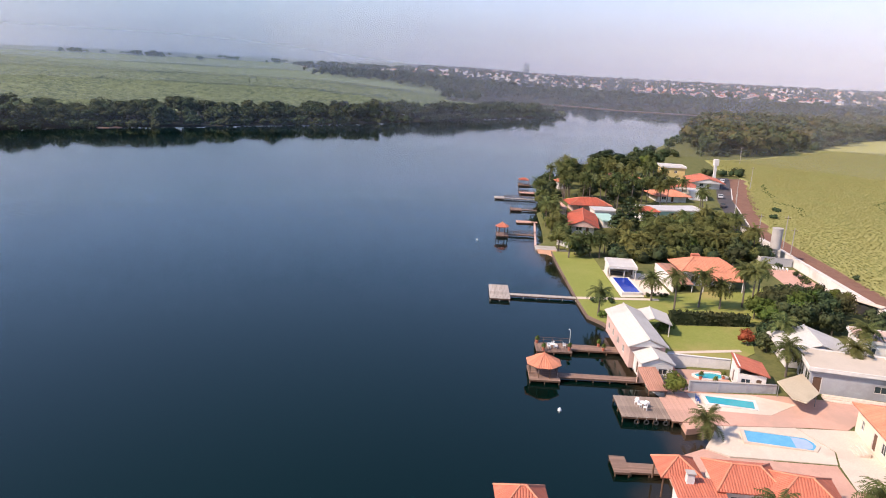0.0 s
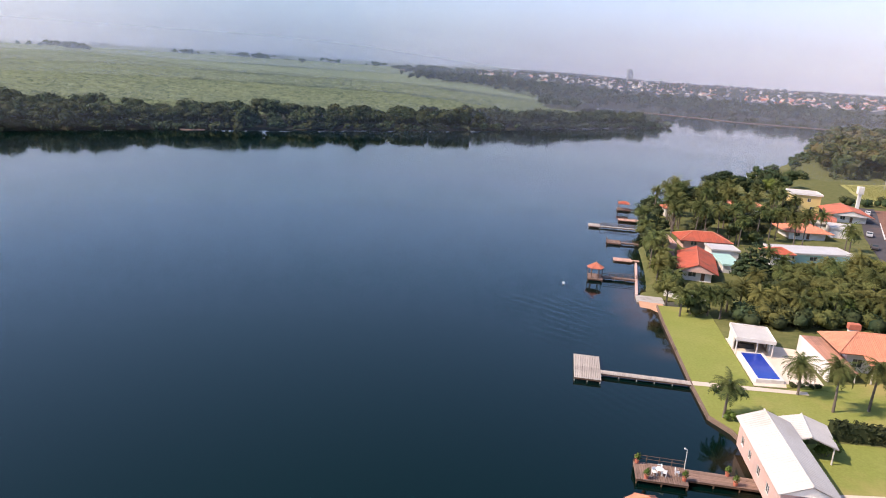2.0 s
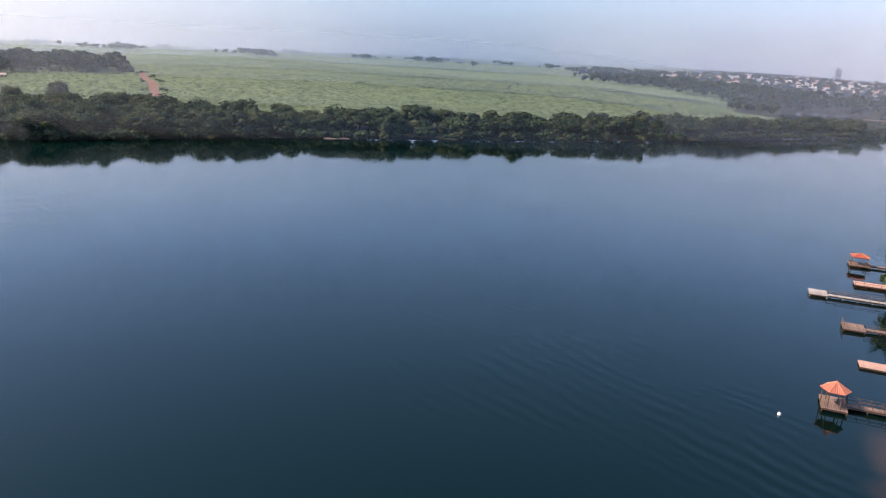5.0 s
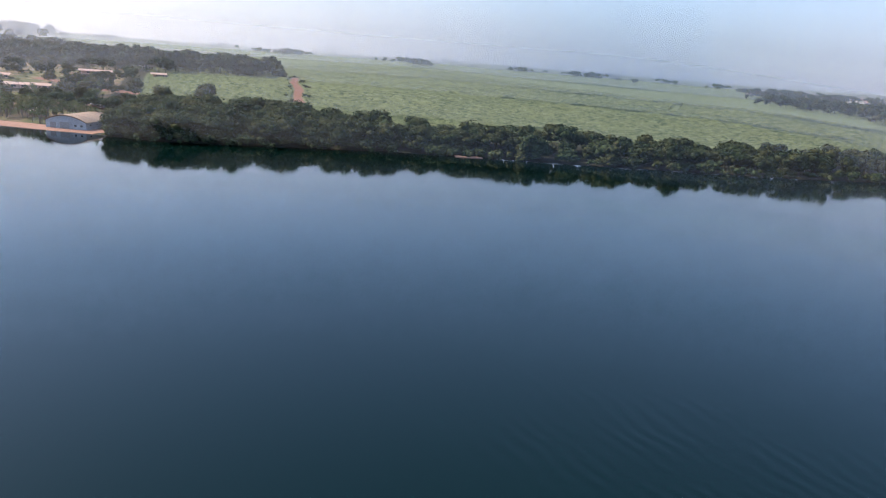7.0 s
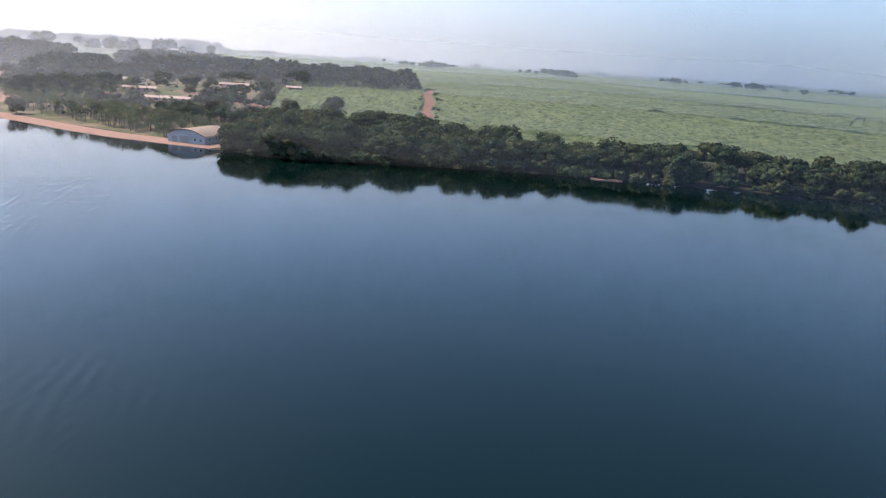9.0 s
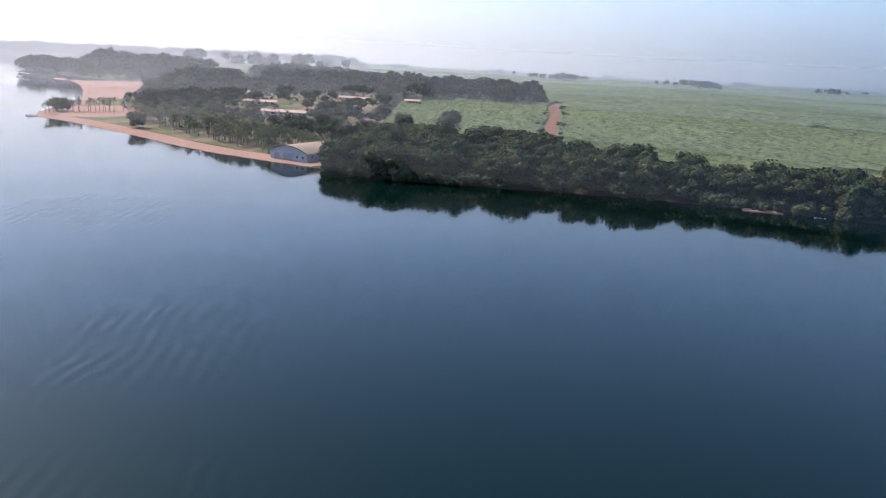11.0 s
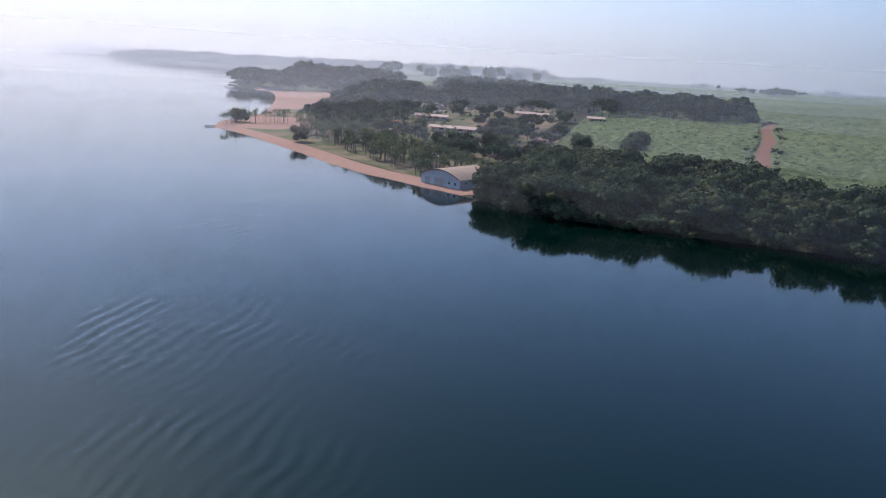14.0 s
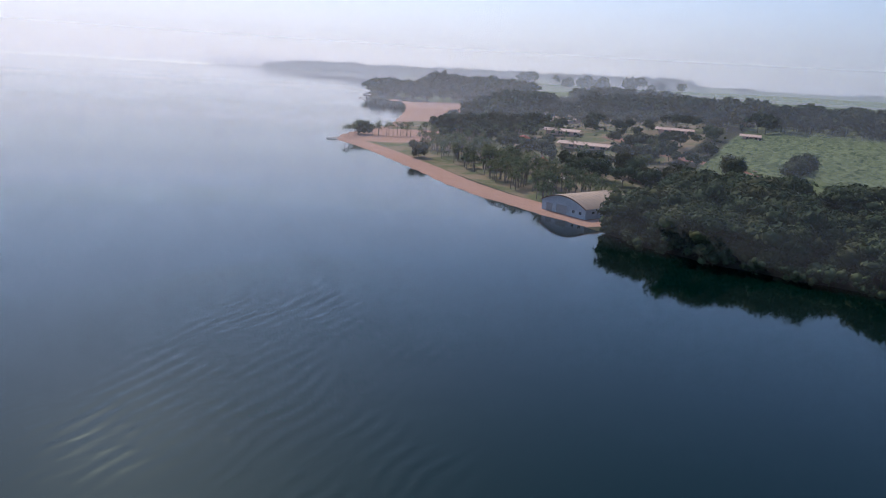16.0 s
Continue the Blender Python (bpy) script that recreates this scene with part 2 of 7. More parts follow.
M = {
    "white": surface("white_paint", (0.72, 0.69, 0.65), (0.64, 0.60, 0.56), 0.7, 0.5, 6, c=(0.52, 0.47, 0.42), bump=0.05),
    "whiteroof": surface("white_sheet_roof", (0.56, 0.53, 0.49), (0.50, 0.47, 0.44), 0.6, 0.4, 5, c=(0.42, 0.38, 0.34), bump=0.04),
    "greyroof": surface("grey_sheet_roof", (0.50, 0.49, 0.49), (0.58, 0.57, 0.56), 0.5, 0.3, 5, c=(0.40, 0.38, 0.36), bump=0.05),
    "beigeroof": surface("beige_roof", (0.52, 0.36, 0.29), (0.58, 0.42, 0.34), 0.8, 0.3, 5, c=(0.40, 0.30, 0.25)),
    "canvas": surface("sun_bleached_canvas", (0.50, 0.42, 0.30), (0.44, 0.37, 0.26), 0.85, 0.4, 6, c=(0.36, 0.30, 0.21), bump=0.08),
    "sandroof": surface("sandy_screed_roof", (0.56, 0.48, 0.39), (0.49, 0.42, 0.34), 0.85, 0.3, 5, c=(0.38, 0.32, 0.26), bump=0.08),
    "poolstep": surface("pale_mosaic_step", (0.40, 0.50, 0.66), (0.34, 0.45, 0.62), 0.15, 1.2, 9, bump=0.0),
    "cream": surface("cream_render", (0.72, 0.64, 0.50), (0.66, 0.58, 0.45), 0.85, 0.5, 7, c=(0.55, 0.48, 0.38), bump=0.06),
    "yellow": surface("yellow_render", (0.66, 0.52, 0.22), (0.60, 0.46, 0.19), 0.85, 0.5, 7, bump=0.05),
    "grey": surface("grey_render", (0.36, 0.36, 0.38), (0.42, 0.42, 0.43), 0.85, 0.5, 7, c=(0.28, 0.27, 0.27), bump=0.06),
    "pinkwall": surface("pink_render", (0.62, 0.42, 0.36), (0.55, 0.36, 0.31), 0.85, 0.6, 7, c=(0.45, 0.32, 0.28), bump=0.06),
    "concrete": surface("concrete", (0.45, 0.42, 0.39), (0.36, 0.34, 0.32), 0.9, 0.6, 8, c=(0.24, 0.22, 0.20), bump=0.2),
    "tile": surface("clay_roof_tile", (0.52, 0.165, 0.10), (0.43, 0.13, 0.08), 0.8, 0.7, 6, c=(0.30, 0.10, 0.07), bump=0.2, spread=0.12, island=True),
    "tile_old": surface("faded_brown_tile", (0.44, 0.23, 0.165), (0.36, 0.18, 0.13), 0.85, 0.7, 6, c=(0.24, 0.13, 0.10), bump=0.2, spread=0.12, island=True),
    "tile_dark": surface("weathered_clay_tile", (0.44, 0.10, 0.055), (0.34, 0.075, 0.045), 0.85, 0.7, 6, c=(0.20, 0.07, 0.05), bump=0.2, spread=0.15, island=True),
    "tile_pale": surface("orange_clay_tile", (0.60, 0.245, 0.145), (0.52, 0.20, 0.12), 0.8, 0.7, 6, c=(0.38, 0.16, 0.10), bump=0.2, spread=0.10, island=True),
    "paving": surface("terracotta_paving", (0.58, 0.35, 0.27), (0.50, 0.29, 0.22), 0.85, 0.4, 5, c=(0.42, 0.27, 0.21), bump=0.08, spread=0.08),
    "palepaving": surface("pale_stone_paving", (0.66, 0.56, 0.46), (0.58, 0.48, 0.39), 0.85, 0.4, 5, c=(0.48, 0.40, 0.32), bump=0.08, spread=0.08),
    "deck": surface("weathered_decking", (0.27, 0.175, 0.13), (0.21, 0.13, 0.10), 0.85, 0.8, 8, c=(0.15, 0.10, 0.08), bump=0.2, spread=0.2),
    "greydeck": surface("grey_decking", (0.46, 0.40, 0.35), (0.38, 0.33, 0.29), 0.85, 0.8, 8, c=(0.28, 0.24, 0.21), bump=0.2, spread=0.12),
    # stained brown, darkened further so the wall face passes for its own reflection
    "oldwall": surface("stained_darkened_wall", (0.15, 0.10, 0.075), (0.20, 0.145, 0.11), 0.9, 0.8, 7, c=(0.09, 0.06, 0.045), bump=0.25),
    "deckmid": surface("brown_grey_decking", (0.33, 0.255, 0.205), (0.27, 0.205, 0.165), 0.85, 0.8, 8, c=(0.19, 0.145, 0.12), bump=0.2, spread=0.15),
    "wood": surface("dark_wood", (0.16, 0.09, 0.055), (0.11, 0.06, 0.04), 0.8, 1.5, 14, bump=0.2),
    "bark": surface("bark", (0.17, 0.14, 0.115), (0.12, 0.10, 0.08), 0.95, 1.5, 9, bump=0.4),
    "lawn": surface("mown_grass", (0.205, 0.235, 0.055), (0.25, 0.26, 0.075), 0.95, 0.14, 2.5, c=(0.31, 0.255, 0.10), bump=0.3, spec=0.1),
    "poolblue": surface("royal_blue_pool_tile", (0.015, 0.045, 0.34), (0.02, 0.055, 0.40), 0.15, 1.0, 9, bump=0.0),
    "poolteal": surface("turquoise_pool_lining", (0.03, 0.34, 0.42), (0.04, 0.40, 0.46), 0.12, 0.8, 9, bump=0.0),
    "poolpale": surface("pale_blue_pool_lining", (0.11, 0.38, 0.60), (0.16, 0.45, 0.66), 0.12, 0.8, 9, bump=0.0),
    "dark": surface("dark_opening", (0.03, 0.03, 0.033), (0.045, 0.042, 0.04), 0.6, 1, 8, bump=0.0),
    "metal": surface("dull_metal", (0.32, 0.33, 0.34), (0.26, 0.27, 0.28), 0.45, 1, 8, metal=0.6, bump=0.05),
    "asphalt": surface("asphalt", (0.075, 0.065, 0.068), (0.055, 0.05, 0.052), 0.9, 0.3, 5, c=(0.12, 0.075, 0.06), bump=0.2),
    "leaf": leafy("broad_leaves", (0.017, 0.033, 0.017), (0.055, 0.080, 0.034), thin=0.10, coarse=0.10, warm=1.1),
    "leaf_olive": leafy("olive_leaves", (0.026, 0.039, 0.017), (0.064, 0.076, 0.032), thin=0.15, warm=1.2),
    "leaf_dark": leafy("dark_leaves", (0.020, 0.037, 0.020), (0.046, 0.070, 0.031), thin=0.14, coarse=0.05),
    "leaf_light": leafy("light_leaves", (0.055, 0.095, 0.02), (0.10, 0.15, 0.035)),
    "palm": leafy("palm_fronds", (0.040, 0.064, 0.024), (0.125, 0.150, 0.052), thin=0.35, warm=1.1),
    "palm_dark": leafy("beach_palm_fronds", (0.030, 0.050, 0.022), (0.075, 0.100, 0.040), thin=0.2, warm=1.0),
    "cane": leafy("cane_leaves", (0.12, 0.19, 0.06), (0.21, 0.28, 0.10), thin=0.4, warm=0.9),
    "cane_warm": leafy("dry_cane_leaves", (0.33, 0.325, 0.115), (0.41, 0.39, 0.155), thin=0.4, warm=0.85),
    "redflower": leafy("red_blossom", (0.19, 0.045, 0.025), (0.30, 0.085, 0.04)),
    "plastic": surface("white_plastic", (0.82, 0.82, 0.80), (0.78, 0.78, 0.77), 0.4, 2, 9, bump=0.0),
    "blueplastic": surface("blue_plastic", (0.03, 0.09, 0.34), (0.04, 0.11, 0.38), 0.4, 2, 9, bump=0.0),
    "teal": surface("pale_green_paint", (0.40, 0.60, 0.52), (0.35, 0.53, 0.47), 0.6, 0.5, 7, bump=0.04),
    "hangarroof": surface("sun_bleached_sheet_roof", (0.40, 0.29, 0.205), (0.34, 0.25, 0.18), 0.75, 0.3, 5, c=(0.28, 0.21, 0.155), bump=0.06),
    "hangarwall": surface("pale_blue_block_wall", (0.36, 0.41, 0.46), (0.43, 0.47, 0.51), 0.85, 0.4, 6, c=(0.28, 0.31, 0.34), bump=0.08),
    "sand": surface("red_beach_sand", (0.56, 0.335, 0.225), (0.48, 0.28, 0.185), 0.95, 0.1, 1.2, c=(0.36, 0.22, 0.15), bump=0.1, spec=0.1),
}


def glass_material():
    m, n, l, p = nodes_of("window_glass")
    p.inputs["Base Color"].default_value = (0.03, 0.045, 0.055, 1)
    p.inputs["Roughness"].default_value, p.inputs["Specular IOR Level"].default_value = 0.06, 0.8
    return m


M["glass"] = glass_material()


def water_material():
    """Deep lake water: dark body, mirror-like surface, wake ripples in patches and faint cat's paws elsewhere."""
    m, n, l, p = nodes_of("lake_water")
    pos = n.new("ShaderNodeNewGeometry").outputs["Position"]
    p.inputs["IOR"].default_value, p.inputs["Specular Tint"].default_value = 1.333, (0.65, 1.0, 0.95, 1)

    def math_node(op, a, b, c=0.0):
        q = n.new("ShaderNodeMath")
        q.operation = op
        for k, v in enumerate((a, b, c)):
            if isinstance(v, (int, float)):
                q.inputs[k].default_value = v
            else:
                l.new(v, q.inputs[k])
        return q.outputs[0]

    def crests(turn, scale, distortion, grain):
        q, t = n.new("ShaderNodeTexWave"), n.new("ShaderNodeMapping")
        q.inputs["Scale"].default_value, q.inputs["Distortion"].default_value, q.inputs["Detail"].default_value, q.inputs["Detail Scale"].default_value = scale, distortion, 2.0, grain
        t.inputs["Rotation"].default_value = (0, 0, radians(turn))
        l.new(pos, t.inputs["Vector"])
        l.new(t.outputs[0], q.inputs["Vector"])
        return q.outputs["Fac"]

    ragged = n.new("ShaderNodeVectorMath")
    ragged.operation = "MULTIPLY_ADD"
    wander = n.new("ShaderNodeTexNoise")
    wander.inputs["Scale"].default_value, wander.inputs["Detail"].default_value = 0.03, 4.0
    l.new(pos, wander.inputs["Vector"])
    l.new(wander.outputs["Color"], ragged.inputs[0])
    ragged.inputs[1].default_value = (46, 46, 0)
    l.new(pos, ragged.inputs[2])
    def spots(items):
        """Soft-edged, ragged spots on the water, from (x, y, reach, force)."""
        total = 0.0
        for cx, cy, reach, force in items:
            away = n.new("ShaderNodeVectorMath")
            away.operation = "DISTANCE"
            away.inputs[1].default_value = (cx + 23, cy + 23, LAKE)
            l.new(ragged.outputs[0], away.inputs[0])
            near = n.new("ShaderNodeMapRange")
            near.interpolation_type = "SMOOTHSTEP"
            near.inputs[1].default_value, near.inputs[2].default_value, near.inputs[3].default_value, near.inputs[4].default_value = reach * 0.15, reach, force, 0.0
            l.new(away.outputs["Value"], near.inputs[0])
            total = math_node("MAXIMUM", near.outputs[0], total)
        return total

    deep = ramp_mix(n, l, noise_of(n, l, 0.006, 2, vec=pos), (0.0002, 0.0072, 0.0050), (0.0002, 0.0052, 0.0048))
    # brown of the shallow bed, with the trees' reflection painted into it
    l.new(ramp_mix(n, l, spots(SHALLOWS_AND_REFLECTIONS), deep, (0.046, 0.029, 0.017)), p.inputs["Base Color"])
    patch = spots(RIPPLES)
    broken = noise_of(n, l, 0.09, 3, vec=pos, low=0.38, high=0.62)
    swell = math_node("MULTIPLY", crests(-62, 0.11, 7.0, 0.5), math_node("MULTIPLY", patch, broken))
    paws = math_node("MULTIPLY", noise_of(n, l, 0.011, 3, vec=pos, low=0.50, high=0.72), 0.05)
    low = math_node("MULTIPLY", crests(-40, 0.17, 7.0, 0.5), math_node("MULTIPLY_ADD", paws, 1.6, 0.03))
    fine = math_node("MULTIPLY", noise_of(n, l, 0.8, 3, vec=pos, low=0, high=1), math_node("MULTIPLY_ADD", patch, 0.08, 0.05))
    bp = n.new("ShaderNodeBump")
    bp.inputs["Strength"].default_value, bp.inputs["Distance"].default_value = 1.0, 0.07
    l.new(math_node("ADD", math_node("ADD", swell, low), fine), bp.inputs["Height"])
    l.new(bp.outputs[0], p.inputs["Normal"])
    l.new(math_node("MULTIPLY_ADD", patch, 0.08, 0.06), p.inputs["Roughness"])
    return m


# Brown spots: shallow bed, and tree reflection put into the water's colour.
SHALLOWS_AND_REFLECTIONS = [(26, 174, 11, 1.0), (27, 160, 9, 0.5), (30, 117, 9, 0.9), (32, 104, 8, 0.8), (33.5, 83, 8, 0.8), (28, 70, 8, 0.6)]
RIPPLES = [(-268, 208, 42, 1.0), (-222, 202, 34, 0.9), (-205, 222, 26, 0.6), (-172, 206, 28, 0.9), (-240, 236, 26, 0.5), (-128, 182, 24, 0.6), (-318, 224, 30, 0.4), (-25, 195, 60, 0.35), (4, 168, 24, 0.5)]
M["water"] = water_material()


def ground_material():
    """Soil, grass, cane field, red earth and sand by the land's own zones."""
    m, n, l, p = nodes_of("ground")
    pos = n.new("ShaderNodeNewGeometry").outputs["Position"]

    def zone(name, grain=0.25):
        at = n.new("ShaderNodeAttribute")
        at.attribute_name = name
        add, ns = n.new("ShaderNodeMath"), noise_of(n, l, 0.12, 5, 0.7, vec=pos, low=0, high=1)
        add.operation = "MULTIPLY_ADD"
        add.inputs[1].default_value = grain
        l.new(ns, add.inputs[0])
        l.new(at.outputs["Fac"], add.inputs[2])
        r = n.new("ShaderNodeMapRange")
        r.inputs[1].default_value, r.inputs[2].default_value = 0.55, 0.72
        l.new(add.outputs[0], r.inputs[0])
        return r.outputs[0]

    fine, big = noise_of(n, l, 0.5, 6, 0.7, vec=pos), noise_of(n, l, 0.02, 4, vec=pos)
    # soil under the woods: its shade is put into this dark tone
    col = ramp_mix(n, l, fine, (0.020, 0.024, 0.013), (0.045, 0.044, 0.026))
    cane = ramp_mix(n, l, noise_of(n, l, 0.10, 6, 0.75, vec=pos, stretch=(0.5, 1.4, 1)), (0.075, 0.105, 0.050), (0.150, 0.180, 0.090))
    cane = ramp_mix(n, l, big, cane, (0.125, 0.155, 0.075))
    col = ramp_mix(n, l, zone("cane"), col, cane)
    warm = ramp_mix(n, l, noise_of(n, l, 0.25, 6, 0.75, vec=pos), (0.27, 0.265, 0.088), (0.36, 0.335, 0.128))
    col = ramp_mix(n, l, zone("warm"), col, warm)
    col = ramp_mix(n, l, zone("grass"), col, ramp_mix(n, l, fine, (0.075, 0.09, 0.028), (0.15, 0.145, 0.055)))
    col = ramp_mix(n, l, zone("park", 0.35), col, ramp_mix(n, l, noise_of(n, l, 0.05, 5, 0.7, vec=pos, low=0.42, high=0.58), (0.085, 0.098, 0.042), (0.19, 0.145, 0.092)))
    col = ramp_mix(n, l, zone("earth"), col, ramp_mix(n, l, fine, (0.23, 0.125, 0.088), (0.165, 0.088, 0.064)))
    col = ramp_mix(n, l, zone("sandy"), col, ramp_mix(n, l, fine, (0.37, 0.225, 0.170), (0.28, 0.165, 0.122)))
    l.new(col, p.inputs["Base Color"])
    p.inputs["Roughness"].default_value, p.inputs["Specular IOR Level"].default_value = 0.95, 0.15
    bp = n.new("ShaderNodeBump")
    bp.inputs["Strength"].default_value, bp.inputs["Distance"].default_value = 0.4, 0.4
    l.new(noise_of(n, l, 0.45, 6, 0.7, vec=pos), bp.inputs["Height"])
    l.new(bp.outputs[0], p.inputs["Normal"])
    return m


M["ground"] = ground_material()


# -- mesh helpers --
class Geo:
    """Collects faces of one mesh."""

    def __init__(self):
        self.v, self.f = [], []

    def face(self, *pts):
        k = len(self.v)
        self.v += [tuple(p) for p in pts]
        self.f.append(tuple(range(k, k + len(pts))))
        return self

    def box(self, x, y, z, sx, sy, sz, rz=0.0, bevel=0.0):
        """Box on its base centre (x, y, z), top edges chamfered by bevel."""
        c, s = math.cos(radians(rz)), math.sin(radians(rz))
        rings = [(0.5, 0.5, 0), (0.5, 0.5, sz)] if not bevel else [(0.5, 0.5, 0), (0.5, 0.5, sz - bevel), (0.5 - bevel / sx, 0.5 - bevel / sy, sz)]
        k = len(self.v)
        for hx, hy, h in rings:
            for a, b in ((-1, -1), (1, -1), (1, 1), (-1, 1)):
                u, w = a * hx * sx, b * hy * sy
                self.v.append((x + c * u - s * w, y + s * u + c * w, z + h))
        self.f.append((k + 3, k + 2, k + 1, k))
        for r in range(len(rings) - 1):
            for i in range(4):
                j = (i + 1) % 4
                self.f.append((k + r * 4 + i, k + r * 4 + j, k + r * 4 + 4 + j, k + r * 4 + 4 + i))
        t = k + 4 * (len(rings) - 1)
        self.f.append((t, t + 1, t + 2, t + 3))
        return self

    def rod(self, a, b, r0, r1=None, n=8):
        a, b, r1 = Vector(a), Vector(b), r0 if r1 is None else r1
        q = (b - a).to_track_quat("Z", "Y")
        k = len(self.v)
        for p, r in ((a, r0), (b, r1)):
            for i in range(n):
                t = 2 * math.pi * i / n
                self.v.append(tuple(p + q @ Vector((r * math.cos(t), r * math.sin(t), 0))))
        for i in range(n):
            j = (i + 1) % n
            self.f.append((k + i, k + j, k + n + j, k + n + i))
        self.f += [tuple(range(k + n - 1, k - 1, -1)), tuple(range(k + n, k + 2 * n))]
        return self

    def prism(self, ring, z0, z1):
        """Upright prism over a plan ring (anticlockwise)."""
        k, n = len(self.v), len(ring)
        self.v += [(x, y, z0) for x, y in ring] + [(x, y, z1) for x, y in ring]
        self.f += [tuple(range(k + n - 1, k - 1, -1)), tuple(range(k + n, k + 2 * n))]
        for i in range(n):
            j = (i + 1) % n
            self.f.append((k + i, k + j, k + n + j, k + n + i))
        return self

    def mesh(self, name, mat, flat=True):
        me = bpy.data.meshes.new(name)
        me.from_pydata(self.v, [], self.f)
        me.materials.append(mat)
        me.update()
        return me


def part(name, geo, mat, parent=None, label=""):
    """One mesh object, under a thing or a part."""
    me = geo.mesh(name, mat) if isinstance(geo, Geo) else geo
    ob = new(name, me)
    ob.parent = parent
    return tagged(ob, label)


def thing(name, label, category, at=(0, 0, 0), rz=0.0, group="", kind=""):
    ob = new(name)
    ob.empty_display_size = 0.3
    ob.matrix_basis = pose(*at, 0, 0, rz)
    return tagged(ob, label, category, group, kind)


def big_mesh(name, verts, faces, mat, smooth_shade=False):
    """A mesh from arrays: verts (n, 3), faces (m, 3 or 4)."""
    me = bpy.data.meshes.new(name)
    n, m, k = len(verts), len(faces), faces.shape[1]
    me.vertices.add(n)
    me.vertices.foreach_set("co", np.asarray(verts, np.float32).ravel())
    me.loops.add(m * k)
    me.loops.foreach_set("vertex_index", np.asarray(faces, np.int32).ravel())
    me.polygons.add(m)
    me.polygons.foreach_set("loop_start", np.arange(0, m * k, k, dtype=np.int32))
    if smooth_shade:
        me.polygons.foreach_set("use_smooth", np.ones(m, bool))
    me.materials.append(mat)
    me.update(calc_edges=True)
    return me


def ground_z(x, y):
    return float(height(np.array([x]), np.array([y]))[0])


# -- ground and water --
def graded(lo, a, b, hi, step, n):
    """Even steps from a to b, widening out to lo and hi."""
    k = np.linspace(0, 1, n + 1)[1:] ** 2.2
    return np.concatenate([(a - (a - lo) * k)[::-1], np.arange(a, b + step / 2, step), b + (hi - b) * k])


def build_ground():
    gx, gy = graded(-5200, -700, 170, 4600, 4.0, 60), graded(-2600, 52, 640, 5200, 4.0, 70)
    x, y = np.meshgrid(gx, gy)
    z = height(x, y)
    nx, ny = len(gx), len(gy)
    idx = np.arange(nx * ny).reshape(ny, nx)
    faces = np.stack([idx[:-1, :-1], idx[:-1, 1:], idx[1:, 1:], idx[1:, :-1]], -1).reshape(-1, 4)
    me = big_mesh("ground", np.stack([x, y, z], -1).reshape(-1, 3), faces, M["ground"], True)
    zones = zone_weights(x, y)
    for key, val in zones.items():
        at = me.attributes.new(key, "FLOAT", "POINT")
        at.data.foreach_set("value", np.asarray(val, np.float32).ravel())
    tagged(new("ground", me), "cane hills, red soil and grassy banks round the lake", "ground", kind="structure")


def line_distance(px, py, pts):
    best = np.full(np.shape(px), 1e18)
    for (ax, ay), (bx, by) in zip(pts, pts[1:]):
        dx, dy = bx - ax, by - ay
        k = np.clip(((px - ax) * dx + (py - ay) * dy) / (dx * dx + dy * dy), 0, 1)
        best = np.minimum(best, (px - ax - k * dx) ** 2 + (py - ay - k * dy) ** 2)
    return np.sqrt(best)


TRACK = [(-345, 430), (-361, 440), (-376, 455), (-401, 475), (-437, 509), (-496, 556), (-545, 602)]
PARKROAD = [(-560, 372), (-500, 376), (-470, 382), (-433, 396), (-405, 408), (-380, 418)]
PARK = [(-345, 300), (-365, 290), (-560, 216), (-900, 262), (-1040, 300), (-900, 520), (-620, 480), (-500, 400), (-420, 345)]
WOODS = [(-352, 305), (-318, 300), (-221, 414), (-100, 520), (43, 693), (108, 768), (60, 790), (0, 720), (-120, 590), (-230, 480), (-330, 425), (-385, 370)]
EASTFIELD = [(91, 150), (92.5, 200), (99, 236), (110, 271), (126, 313), (126, 350), (132, 384), (165, 402), (240, 478), (320, 580), (420, 640), (900, 640), (900, -200), (100, -200), (93, 100)]


def zone_weights(x, y):
    w, e = ring_distance(x, y, WEST), ring_distance(x, y, EAST)
    in_park, in_woods = ring_distance(x, y, PARK), ring_distance(x, y, WOODS)
    field = smooth(0, 14, -in_woods) * smooth(0, 25, -in_park) * smooth(40, 60, w) * smooth(160, 90, x + 0.15 * (y - 600)) * smooth(5200, 4800, y - 0.2 * x)
    sandy = smooth(-4, 3, w) * smooth(17, 11, w) * smooth(-338, -346, x) * smooth(-1150, -1080, x)
    bay = np.maximum(smooth(120, 70, np.hypot((x + 900) * 0.55, y - 300)), smooth(52, 30, np.hypot((x + 605) * 0.85, y - 240)))
    return {
        "cane": field,
        "warm": smooth(-4, 4, ring_distance(x, y, EASTFIELD)),
        "park": smooth(-4, 6, in_park) * 0.75 * smooth(14, 24, np.hypot(x + 492, (y - 331) * 1.2)),
        "grass": np.maximum((w < e) * smooth(2, -2, ring_distance(x, y, EASTFIELD)), smooth(26, 14, np.hypot(x + 492, (y - 331) * 1.2))),
        "earth": np.maximum(np.maximum(smooth(5, 2, line_distance(x, y, TRACK)), smooth(6, 3, line_distance(x, y, PARKROAD))), smooth(5.0, 3.0, line_distance(x, y, [(88.5, 130), (89, 200), (95, 225), (106.5, 262), (122, 312)]))),
        "sandy": np.maximum(sandy, bay * (w > 0)),
    }


build_ground()
lake = Geo()
lake.face((-5600, -3400, LAKE), (3000, -3400, LAKE), (3000, 1600, LAKE), (-5600, 1600, LAKE))
